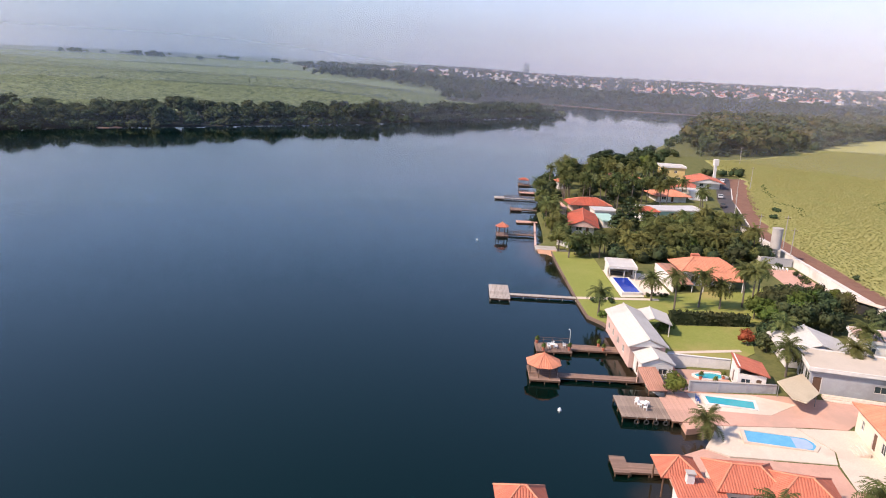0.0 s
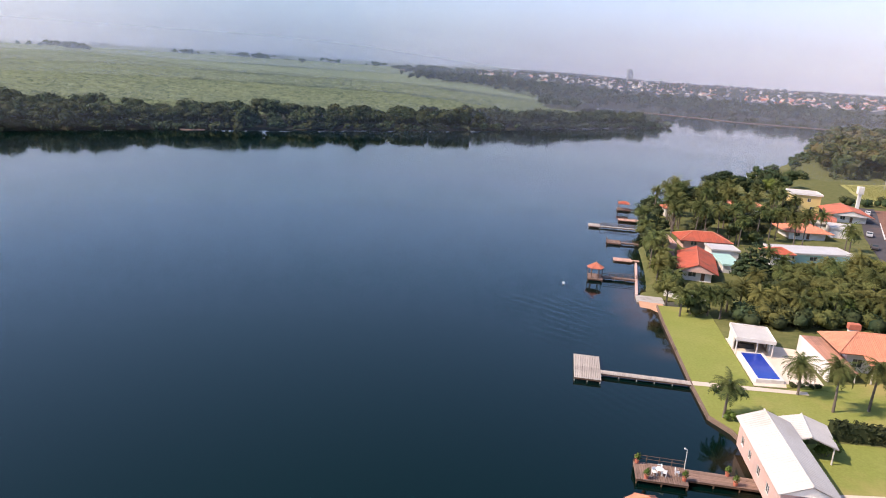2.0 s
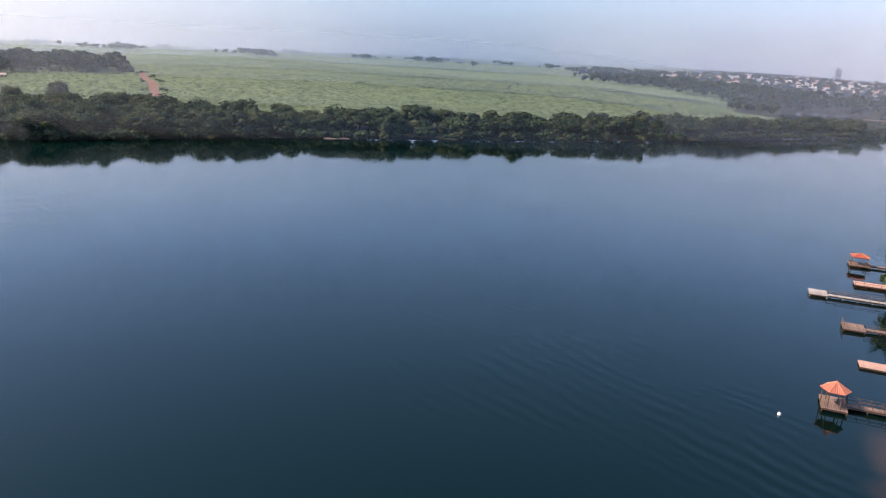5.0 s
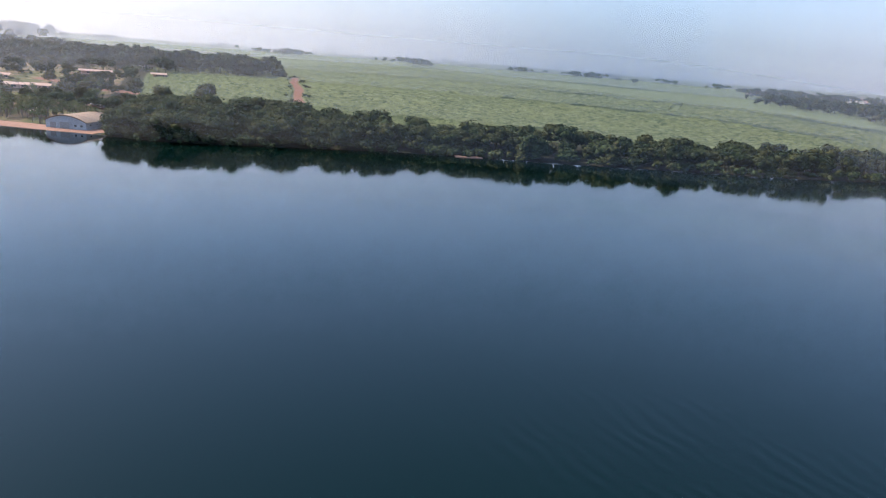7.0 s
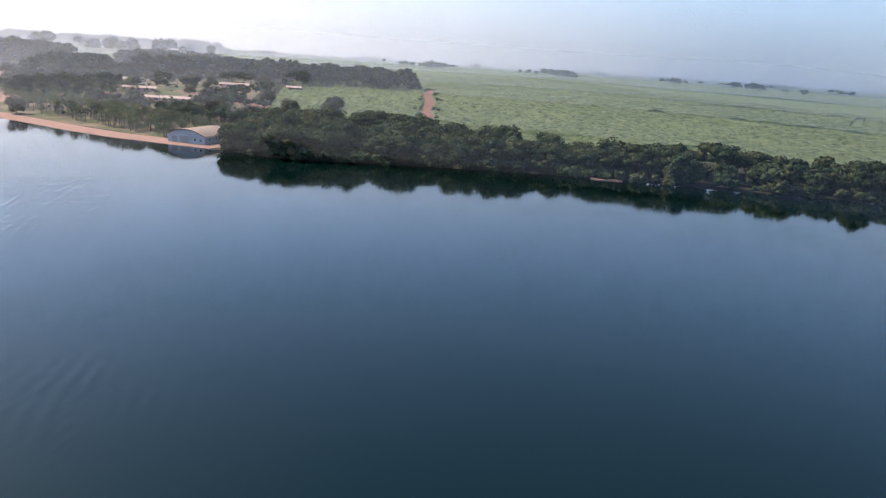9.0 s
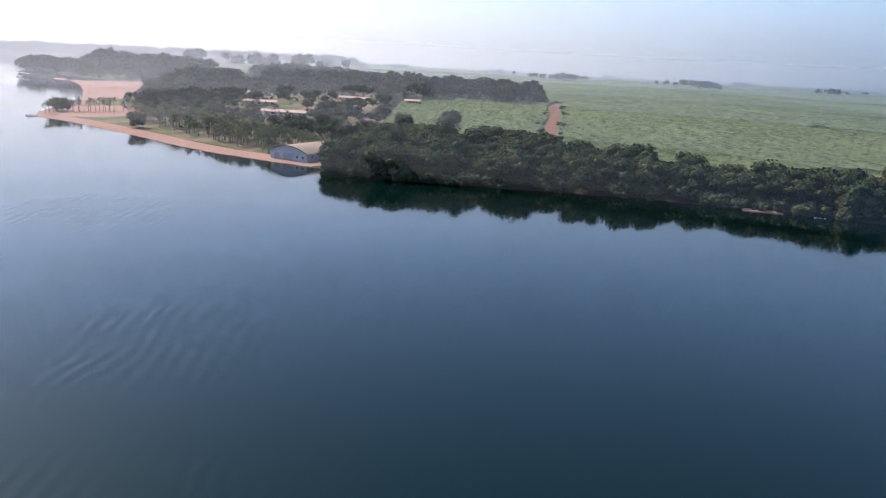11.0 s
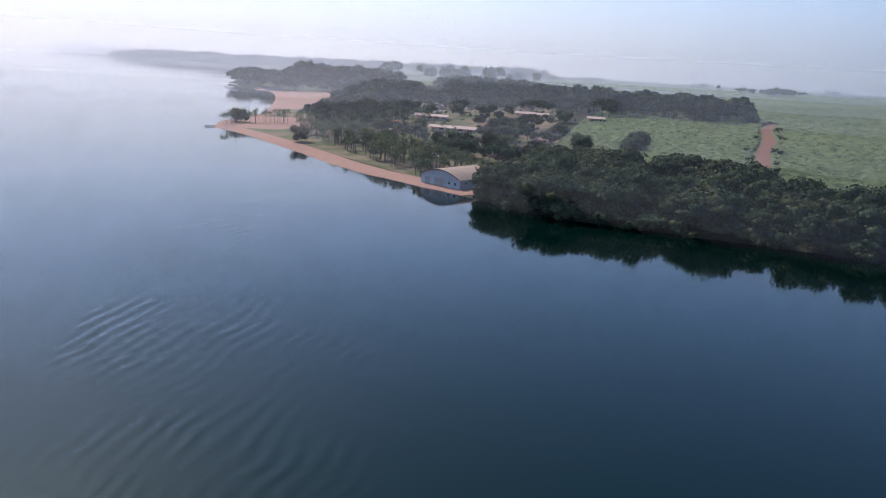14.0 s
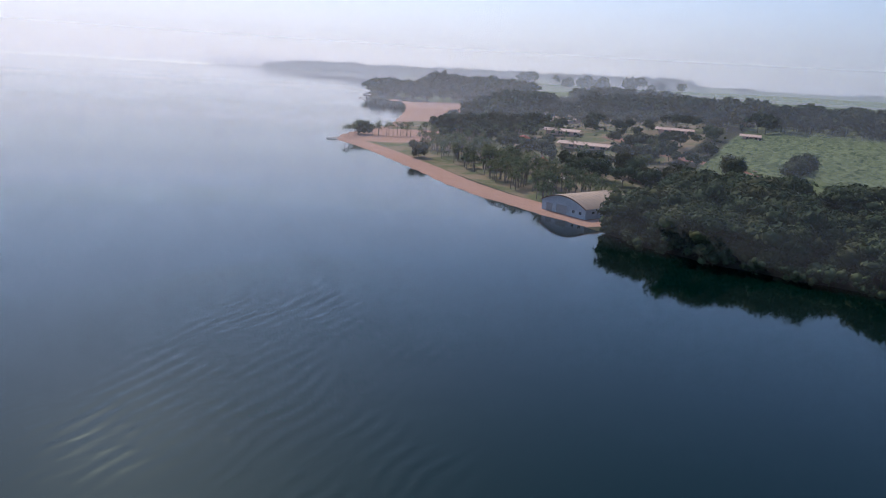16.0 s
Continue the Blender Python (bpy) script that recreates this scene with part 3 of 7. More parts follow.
tagged(part("water", lake, M["water"]), "calm deep blue lake with faint ripples", "water", kind="structure")


# -- sheer curtains added to stand in for haze over the far water and land --
def haze_sheet_material(density, top, high, thin, tints):
    """Sheet standing in for distance haze: mostly clear, thinning with height; it scatters the light back and, more
    strongly, forward.
    """
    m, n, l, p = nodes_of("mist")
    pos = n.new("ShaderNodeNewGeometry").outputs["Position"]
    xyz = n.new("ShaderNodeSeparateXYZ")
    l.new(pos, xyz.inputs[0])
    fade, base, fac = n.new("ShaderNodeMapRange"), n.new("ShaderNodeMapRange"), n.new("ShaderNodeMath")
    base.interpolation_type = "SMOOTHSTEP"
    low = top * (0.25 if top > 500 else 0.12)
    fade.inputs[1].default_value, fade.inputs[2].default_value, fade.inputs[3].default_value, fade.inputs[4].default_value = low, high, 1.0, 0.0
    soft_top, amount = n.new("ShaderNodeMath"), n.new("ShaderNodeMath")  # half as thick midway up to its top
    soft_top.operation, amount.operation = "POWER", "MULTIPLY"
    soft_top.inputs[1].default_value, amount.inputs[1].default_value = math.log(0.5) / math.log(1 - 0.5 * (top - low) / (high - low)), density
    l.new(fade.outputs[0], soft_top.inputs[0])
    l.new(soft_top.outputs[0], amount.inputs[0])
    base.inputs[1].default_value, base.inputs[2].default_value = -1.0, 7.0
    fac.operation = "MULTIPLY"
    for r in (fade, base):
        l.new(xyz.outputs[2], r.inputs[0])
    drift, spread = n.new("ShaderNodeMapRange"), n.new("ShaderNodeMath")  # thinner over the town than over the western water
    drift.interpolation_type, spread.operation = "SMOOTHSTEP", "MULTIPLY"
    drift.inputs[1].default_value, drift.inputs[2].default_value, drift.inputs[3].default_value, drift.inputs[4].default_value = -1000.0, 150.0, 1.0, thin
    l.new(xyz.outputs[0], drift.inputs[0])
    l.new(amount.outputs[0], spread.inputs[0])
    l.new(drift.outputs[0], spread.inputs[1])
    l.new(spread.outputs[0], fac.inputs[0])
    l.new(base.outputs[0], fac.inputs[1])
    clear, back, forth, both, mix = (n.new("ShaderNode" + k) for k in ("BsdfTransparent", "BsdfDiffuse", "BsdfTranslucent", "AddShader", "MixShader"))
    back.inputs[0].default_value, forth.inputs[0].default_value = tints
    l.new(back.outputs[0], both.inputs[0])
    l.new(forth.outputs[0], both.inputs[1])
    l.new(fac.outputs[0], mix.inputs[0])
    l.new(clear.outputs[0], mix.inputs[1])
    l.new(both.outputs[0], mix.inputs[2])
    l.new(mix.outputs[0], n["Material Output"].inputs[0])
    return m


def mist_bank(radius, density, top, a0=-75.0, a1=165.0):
    """A sheer curtain added in place of haze, in an arc round the lake, finely pleated to take light alike from every
    side; angles in degrees left of +y.
    """
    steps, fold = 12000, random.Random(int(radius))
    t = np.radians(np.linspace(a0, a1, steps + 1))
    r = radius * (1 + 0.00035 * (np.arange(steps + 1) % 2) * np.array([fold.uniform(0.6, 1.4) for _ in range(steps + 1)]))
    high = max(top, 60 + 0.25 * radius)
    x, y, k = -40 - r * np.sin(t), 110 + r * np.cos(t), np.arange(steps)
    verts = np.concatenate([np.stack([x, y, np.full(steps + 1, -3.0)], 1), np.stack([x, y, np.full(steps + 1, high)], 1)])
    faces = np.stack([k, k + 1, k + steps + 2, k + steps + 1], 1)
    me = big_mesh("mist_bank", verts, faces, haze_sheet_material(density, top, high, 1.0 if radius < 700 or radius > 3000 else 0.72, FAR_HAZE_TINT if radius > 3000 else HAZE_TINT))
    tagged(part("mist_bank", me, None), "sheer pale curtain standing in for distance haze", "mist", kind="stuff")


HAZE_TINT, FAR_HAZE_TINT = ((0.32, 0.315, 0.355, 1), (0.54, 0.565, 0.64, 1)), ((0.42, 0.375, 0.375, 1), (0.64, 0.61, 0.64, 1))  # far sheet tinted warmer: the low sky's paleness put into its colour
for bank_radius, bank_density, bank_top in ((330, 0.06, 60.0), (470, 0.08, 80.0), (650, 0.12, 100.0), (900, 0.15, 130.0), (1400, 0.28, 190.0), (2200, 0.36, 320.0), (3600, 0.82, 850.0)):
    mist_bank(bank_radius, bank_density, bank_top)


# -- trees --
ICO = [(0, 0, -1), (0.72, -0.53, -0.45), (-0.28, -0.85, -0.45), (-0.89, 0, -0.45), (-0.28, 0.85, -0.45), (0.72, 0.53, -0.45), (0.28, -0.85, 0.45), (-0.72, -0.53, 0.45), (-0.72, 0.53, 0.45), (0.28, 0.85, 0.45), (0.89, 0, 0.45), (0, 0, 1)]
ICO_F = [(0, 1, 2), (1, 0, 5), (0, 2, 3), (0, 3, 4), (0, 4, 5), (1, 5, 10), (2, 1, 6), (3, 2, 7), (4, 3, 8), (5, 4, 9), (1, 10, 6), (2, 6, 7), (3, 7, 8), (4, 8, 9), (5, 9, 10), (6, 10, 11), (7, 6, 11), (8, 7, 11), (9, 8, 11), (10, 9, 11)]


def leaf_cloud(rng, lobes, count, size, flat=0.8, core=0.8):
    """Leaf sprays over lobes (x, y, z, r): quads as two triangles, and a shaded core in each lobe. Returns verts, triangles."""
    vs, fs, k = [], [], 0
    weight = np.array([q[3] ** 2 for q in lobes])
    for (x, y, z, r), n in zip(lobes, (count * weight / weight.sum()).astype(int) + 4):
        d = rng.normal(size=(n, 3))
        d[:, 2] += 0.35
        d /= np.linalg.norm(d, axis=1)[:, None]
        c = np.array((x, y, z)) + d * (r * rng.uniform(0.78, 1.12, n))[:, None] * np.array((1, 1, flat))
        nrm = d + rng.normal(scale=0.36, size=(n, 3))
        nrm /= np.linalg.norm(nrm, axis=1)[:, None]
        t = np.cross(nrm, rng.normal(size=(n, 3)))
        t /= np.linalg.norm(t, axis=1)[:, None]
        b = np.cross(nrm, t)
        s = size * rng.uniform(0.55, 1.25, n)[:, None]
        quad = np.stack([c - t * s * 0.7, c - b * s * 0.45, c + t * s * 0.75 - nrm * s * 0.2, c + b * s * 0.5 - nrm * s * 0.12], 1).reshape(-1, 3)
        vs.append(quad)
        i = k + np.arange(n)[:, None] * 4
        fs += [i + np.array([[0, 1, 2]]), i + np.array([[0, 2, 3]])]
        k += n * 4
        if core:
            vs.append(np.array(ICO) * rng.uniform(0.85, 1.1, (12, 1)) * np.array((r, r, r * flat)) * core + np.array((x, y, z)))
            fs.append(np.array(ICO_F) + k)
            k += 12
    return np.concatenate(vs), np.concatenate(fs)


def lobes_round(rng, h, w, n):
    """A domed crown of height h over half width w, standing on z = 0.25 h."""
    out = [(0, 0, h * 0.62, w * 0.62)]
    for i in range(n):
        t, q = rng.uniform(0, 2 * math.pi), rng.uniform(0.45, 0.95)
        out.append((w * q * 0.75 * math.cos(t), w * q * 0.75 * math.sin(t), h * rng.uniform(0.36, 0.84), w * rng.uniform(0.28, 0.46)))
    return out


def lobes_umbrella(rng, h, w, n):
    """A wide, flat-topped crown in tiers."""
    out = []
    for i in range(n):
        t, q = rng.uniform(0, 2 * math.pi), math.sqrt(rng.uniform(0, 1))
        out.append((w * q * 0.85 * math.cos(t), w * q * 0.85 * math.sin(t), h * (0.84 - 0.22 * q * q + rng.uniform(-0.07, 0.04)), w * rng.uniform(0.22, 0.36)))
    return out


def lobes_tiers(rng, h, w, n):
    """A broad cone of drooping tiers."""
    out = []
    for i in range(n):
        k, t = math.sqrt((i + 0.5) / n), i * 2.4
        reach = w * k * rng.uniform(0.75, 1.0)
        out.append((reach * 0.75 * math.cos(t), reach * 0.75 * math.sin(t), h * (0.97 - 0.76 * k) + rng.uniform(-0.3, 0.3), 0.5 + w * 0.24 * k))
    return out


def limbs(rng, h, w, r, n=4, lean=0.0):
    """Tapered trunk with a fork of limbs."""
    g = Geo()
    fork = (lean * h * 0.4, 0, h * 0.38)
    g.rod((0, 0, -0.6), fork, r, r * 0.7, 7)
    for i in range(n):
        t = 2 * math.pi * (i + rng.uniform(0, 0.6)) / n
        mid = (fork[0] + w * 0.3 * math.cos(t), w * 0.3 * math.sin(t), h * 0.56)
        g.rod(fork, mid, r * 0.5, r * 0.32, 5)
        g.rod(mid, (w * 0.62 * math.cos(t + 0.3), w * 0.62 * math.sin(t + 0.3), h * 0.74), r * 0.32, r * 0.1, 5)
    return g


def tree(label, seed, h, w, mat, at, form="round", leaves=900, size=0.5, flat=0.8, lobes=9, group="", name="tree", category="tree"):
    rng = np.random.default_rng(seed)
    t = thing(name, label, category, at, group=group)
    part("trunk", limbs(rng, h, w, 0.03 * h), M["bark"], t)
    ls = {"round": lobes_round, "umbrella": lobes_umbrella, "conifer": lobes_tiers}[form](rng, h, w, lobes)
    part("crown", big_mesh("crown", *leaf_cloud(rng, ls, leaves, size, flat), M[mat]), M[mat], t)
    return t


def woods(name, label, rings_or_points, mat, rng, leaves=330, size=0.95, h=(9, 14), umbrella=0.3, variants=6, lobes=8, sink=0.0):
    """Far woods as one mass: every tree with trunk, limbs and its own crown."""
    kinds = []
    for i in range(variants):
        hh, ww = 10.0, rng.uniform(4.4, 6.4)
        ls = lobes_umbrella(rng, hh, ww * 1.25, lobes + 4) if i < umbrella * variants else lobes_round(rng, hh, ww, lobes)
        v, f = leaf_cloud(rng, ls, leaves, size, 0.5 if i < umbrella * variants else 0.8)
        g = limbs(rng, hh, ww, 0.24, 3 if lobes > 5 else 0)
        gv, gf = np.array(g.v), []
        for q in g.f:
            gf += [(q[0], q[j], q[j + 1]) for j in range(1, len(q) - 1)]
        kinds.append((np.concatenate([v, gv]), np.concatenate([f, np.array(gf) + len(v)])))
    vs, fs, k = [], [], 0
    pts = np.asarray(rings_or_points, float)
    zs = height(pts[:, 0], pts[:, 1])
    for (x, y), z in zip(pts, zs):
        v, f = kinds[rng.integers(variants)]
        s, t = rng.uniform(*h) / 10, rng.uniform(0, 2 * math.pi)
        c, sn = math.cos(t) * s, math.sin(t) * s
        q = v @ np.array(((c, sn, 0), (-sn, c, 0), (0, 0, s * rng.uniform(0.9, 1.1)))) + np.array((x, y, z - 0.2 - sink * s * 10))
        vs.append(q)
        fs.append(f + k)
        k += len(v)
    ob = part(name, big_mesh(name, np.concatenate(vs), np.concatenate(fs), M[mat]), M[mat])
    return tagged(ob, label, "trees", kind="stuff")


def scatter(rng, ring, step, keep=1.0, edge=0.0, min_z=0.2):
    """Jittered points inside a plan ring."""
    r = np.array(ring)
    gx, gy = np.meshgrid(np.arange(r[:, 0].min(), r[:, 0].max(), step), np.arange(r[:, 1].min(), r[:, 1].max(), step))
    p = np.stack([gx.ravel(), gy.ravel()], 1) + rng.uniform(-0.42, 0.42, (gx.size, 2)) * step
    ok = (ring_distance(p[:, 0], p[:, 1], ring) > edge) & (rng.uniform(size=len(p)) < keep)
    p = p[ok]
    return p[height(p[:, 0], p[:, 1]) > min_z]


def shore_band(rng, ring, a, b, step, inset, width, keep=1.0):
    """Points in a band along a stretch of shoreline ring[a:b], inland by inset to inset + width."""
    pts = np.array(ring[a:b], float)
    out = []
    for p, q in zip(pts, pts[1:]):
        d = q - p
        ln = np.linalg.norm(d)
        nrm = np.array((-d[1], d[0])) / ln
        n = max(1, int(ln * width / step ** 2 * keep))
        k, w = rng.uniform(0, 1, n), rng.uniform(inset, inset + width, n)
        out.append(p + d * k[:, None] + nrm * w[:, None])
    return np.concatenate(out)


rng = np.random.default_rng(7)
west = [tuple(p) for p in WEST]
i0, i1 = west.index((-335, 298)), west.index((108, 770))
front = np.concatenate([shore_band(rng, WEST, i0 + 1, i1 + 1, 9.0, 3.5, 16), scatter(rng, [(-341, 302), (-318, 304), (-300, 320), (-310, 345), (-360, 372), (-392, 366), (-372, 338), (-352, 326)], 8.0, 0.95)])
behind = scatter(rng, WOODS, 10.0, 0.95, 12)
banked = np.concatenate([front, behind])
nearby = banked[:, 0] < -165
woods("shore_wood", "dark green broadleaved wood crowding the far bank", banked[nearby], "leaf", rng, 800, 0.6, (10.0, 17.5), 0.2, 9, lobes=8, sink=0.12)
woods("far_shore_wood", "dark green broadleaved wood along the far bank", banked[~nearby], "leaf", rng, 280, 0.95, (9.5, 16.5), 0.3, 9, lobes=7, sink=0.10)
PARKWOOD = [(-560, 478), (-575, 505), (-640, 560), (-900, 600), (-1150, 560), (-1000, 470), (-760, 420), (-650, 455), (-590, 470)]
OAKWOOD = [(-660, 520), (-575, 515), (-545, 545), (-550, 590), (-600, 612), (-720, 590)]
woods("park_wood", "dark wood behind the lakeside park", np.concatenate([scatter(rng, PARKWOOD, 14.5, 0.9), scatter(rng, OAKWOOD, 12, 0.85)]), "leaf_dark", rng, 110, 1.8, (11, 20), 0.3, lobes=4)
CAPEWOOD = [(-1430, 222), (-1300, 212), (-1180, 212), (-1060, 300), (-1000, 400), (-1150, 460), (-1400, 420), (-1560, 360)]
woods("headland_wood", "hazy dark wood on the headland behind the beach", scatter(rng, CAPEWOOD, 20, 0.9), "leaf_dark", rng, 100, 2.3, (15, 26), 0.1, lobes=4)
EASTWOOD = [(136, 400), (122, 398), (152, 470), (176, 535), (216, 672), (300, 750), (420, 800), (560, 815), (640, 760), (520, 690), (420, 655), (330, 590), (245, 492), (168, 412)]
woods("point_wood", "olive-green umbrella-crowned wood beside the field", scatter(rng, EASTWOOD, 12, 0.95, 2), "leaf_olive", rng, 165, 1.2, (14, 20), 0.5, 8, lobes=5, sink=0.2)
NORTHWOOD = [(45, 1085), (82, 1100), (141, 1026), (208, 968), (348, 938), (560, 898), (900, 870), (1300, 870), (1300, 1040), (700, 1090), (300, 1200), (60, 1330), (-150, 1380), (-300, 1300), (-120, 1180), (10, 1100)]
woods("north_wood", "hazy wood along the far shore below the town", scatter(rng, NORTHWOOD, 21, 0.9, 2), "leaf_dark", rng, 54, 2.7, (11, 18), 0.3, lobes=2)
TOWNGREEN = [(-300, 1350), (100, 1330), (700, 1100), (1500, 1050), (2200, 1500), (1500, 2400), (200, 2600), (-500, 2000)]
woods("town_trees", "scattered hazy trees among the town's houses", scatter(rng, TOWNGREEN, 32, 0.7), "leaf_dark", rng, 26, 3.0, (8, 14), 0.2, lobes=2)


# -- building kit --
def bank(x):
    """Height of the east bank's gentle slope."""
    return 1.0 + 0.03 * max(0.0, min(100.0, x - 25.0))


def slab(name, label, ring, mat, lift=0.08, bottom=-2.5, category="pavement"):
    """Paving or lawn over the sloping bank, with its edge down into the ground."""
    g, n = Geo(), len(ring)
    if sum(a[0] * b[1] - b[0] * a[1] for a, b in zip(ring, ring[1:] + ring[:1])) < 0:
        ring = ring[::-1]
    g.v = [(x, y, bottom) for x, y in ring] + [(x, y, bank(x) + lift) for x, y in ring]
    g.f = [tuple(range(n - 1, -1, -1)), tuple(range(n, 2 * n))] + [(i, (i + 1) % n, n + (i + 1) % n, n + i) for i in range(n)]
    return tagged(part(name, g, M[mat]), label, category, kind="structure")


def weld(g):
    """Joins touching strips into one sheet."""
    seen, index = {}, []
    for v in g.v:
        index.append(seen.setdefault(tuple(round(c, 4) for c in v), len(seen)))
    g.v, g.f = list(seen), [tuple(index[i] for i in f) for f in g.f]
    return g


def wall_sheet(length, h, openings, th=0.22):
    """An upright wall along +x from the origin, with openings (x0, x1, z0, z1) cut through it."""
    g = Geo()
    cuts = sorted({0.0, length, *(v for o in openings for v in o[:2])})
    for a, b in zip(cuts, cuts[1:]):
        z = 0.0
        for o in sorted((o for o in openings if o[0] <= a and o[1] >= b), key=lambda o: o[2]):
            if o[2] > z:
                g.box((a + b) / 2, 0, z, b - a, th, o[2] - z)
            z = o[3]
        if z < h:
            g.box((a + b) / 2, 0, z, b - a, th, h - z)
    return weld(g)


def opening_parts(parent, openings, frame_mat="white"):
    """A window or a door set into each opening of a wall."""
    for o in openings:
        x0, x1, z0, z1 = o[:4]
        kind = o[4] if len(o) > 4 else "window"
        if kind == "gap":
            continue
        w, h = x1 - x0, z1 - z0
        fr = Geo()
        for a, b, c, d in ((x0 + 0.04, z0, 0.08, h), (x1 - 0.04, z0, 0.08, h)):
            fr.box(a, 0, b, c, 0.14, d)
        for zz in (z0, z1 - 0.08):
            fr.box((x0 + x1) / 2, 0, zz, w - 0.16, 0.13, 0.08)
        if kind == "window":
            fr.box((x0 + x1) / 2, 0, z0 + 0.08, 0.06, 0.1, h - 0.16)
            win = part("window", fr, M[frame_mat], parent)
            part("pane", Geo().box((x0 + x1) / 2, 0.02, z0 + 0.08, w - 0.16, 0.03, h - 0.16), M["glass"], win)
        else:
            dr = part("door", fr, M[frame_mat], parent)
            leaf = Geo().box((x0 + x1) / 2, 0.03, z0, w - 0.16, 0.06, h - 0.08)
            for q in range(3):
                leaf.box((x0 + x1) / 2, -0.01, z0 + 0.2 + q * (h - 0.3) / 3, w - 0.45, 0.03, (h - 0.3) / 3 - 0.12)
            part("door_leaf", leaf, M["wood" if kind == "door" else "metal"], dr)


def walls(parent, w, d, h, mat, cuts=None, inner="white"):
    """Four walls round a w by d plan; cuts: {side: openings}, sides s, e, n, w as seen from outside, left to right."""
    cuts = cuts or {}
    for side, ln, px, py, rz in (("s", w, -w / 2, -d / 2 + 0.11, 0), ("e", d - 0.44, w / 2 - 0.11, -d / 2 + 0.22, 90), ("n", w, w / 2, d / 2 - 0.11, 180), ("w", d - 0.44, -w / 2 + 0.11, d / 2 - 0.22, 270)):
        ops = cuts.get(side, [])
        ob = part("wall", wall_sheet(ln, h, [o[:4] for o in ops]), M[mat], parent)
        ob.matrix_basis = pose(px, py, 0, 0, 0, rz)
        opening_parts(ob, ops)
    part("floor", Geo().box(0, 0, 0.02, w - 0.5, d - 0.5, 0.06), M["concrete"], parent)


def rolled_slope(g, a, b, c, d, pitch=0.3, amp=0.07):
    """A roof slope in rolls of tile: eave a-b, ridge d-c (c over b, d over a)."""
    a, b, c, d = map(Vector, (a, b, c, d))
    e = (b - a).normalized()
    width = (b - a).length
    up = (d - a) - e * (d - a).dot(e)
    run = up.length
    up.normalize()
    nrm = e.cross(up)
    if nrm.z < 0:
        nrm = -nrm
    ud, uc = (d - a).dot(e), (c - a).dot(e)

    def top(u):
        if u < ud:
            return run * u / ud
        if u > uc:
            return run * (width - u) / (width - uc)
        return run
    n = max(2, round(width / pitch))
    for i in range(n):
        u0, u1 = width * i / n, width * (i + 1) / n
        um, q = (u0 + u1) / 2, width / n * 0.22
        t = [max(0.0, top(u)) for u in (u0, um - q, um + q, u1)]
        lo = [a + e * u + nrm * s for u, s in ((u0, 0), (um - q, amp), (um + q, amp), (u1, 0))]
        hi = [p + up * v for p, v in zip(lo, t)]
        for k in range(3):
            g.face(lo[k], lo[k + 1], hi[k + 1], hi[k])
        g.face(lo[0], lo[1], lo[2], lo[3])
    g.face(a - nrm * 0.12, d - nrm * 0.12, c - nrm * 0.12, b - nrm * 0.12)
    g.face(a - nrm * 0.12, b - nrm * 0.12, b, a)


def hip_roof(parent, w, d, z, rise, mat, ridge=None, cap="tile_pale", pitch=0.3, amp=0.07):
    """Hipped roof over w by d (w the longer), eaves at z; ridge: its length along x (0: a pyramid)."""
    r = max(0.02, (w - d if ridge is None else ridge)) / 2
    A, B, C, D = (-w / 2, -d / 2, z), (w / 2, -d / 2, z), (w / 2, d / 2, z), (-w / 2, d / 2, z)
    P, Q = (-r, 0, z + rise), (r, 0, z + rise)
    g = Geo()
    rolled_slope(g, A, B, Q, P, pitch, amp)
    rolled_slope(g, C, D, P, Q, pitch, amp)
    rolled_slope(g, B, C, Q, Q, pitch, amp)
    rolled_slope(g, D, A, P, P, pitch, amp)
    roof = part("roof", g, M[mat], parent)
    caps = Geo()
    for p, q in ((A, P), (D, P), (B, Q), (C, Q), (P, Q)):
        caps.rod(Vector(p) + Vector((0, 0, 0.05)), Vector(q) + Vector((0, 0, 0.05)), 0.12, 0.12, 6)
    part("ridge_cap", caps, M[cap], roof)
    return roof


def gable_roof(parent, w, d, z, rise, mat, pitch=0.3, amp=0.07, cap=None, wall=None, over=0.3):
    """Gabled roof, ridge along y; w across, d along the ridge; wall: material of the gable triangles."""
    g = Geo()
    A, B, C, D = (-w / 2, -d / 2, z), (w / 2, -d / 2, z), (w / 2, d / 2, z), (-w / 2, d / 2, z)
    P, Q = (0, -d / 2, z + rise), (0, d / 2, z + rise)
    rolled_slope(g, D, A, P, Q, pitch, amp)
    rolled_slope(g, B, C, Q, P, pitch, amp)
    roof = part("roof", g, M[mat], parent)
    part("ridge_cap", Geo().rod((0, -d / 2, z + rise + 0.05), (0, d / 2, z + rise + 0.05), 0.13, 0.13, 6), M[cap or mat], roof)
    if wall:
        for s in (-1, 1):
            y = s * (d / 2 - over)
            gg = Geo()
            for k in (-0.1, 0.1):
                gg.face((-w / 2 + over, y + k, z), (w / 2 - over, y + k, z), (0, y + k, z + rise - 0.12))
            part("gable", gg, M[wall], parent)
    return roof


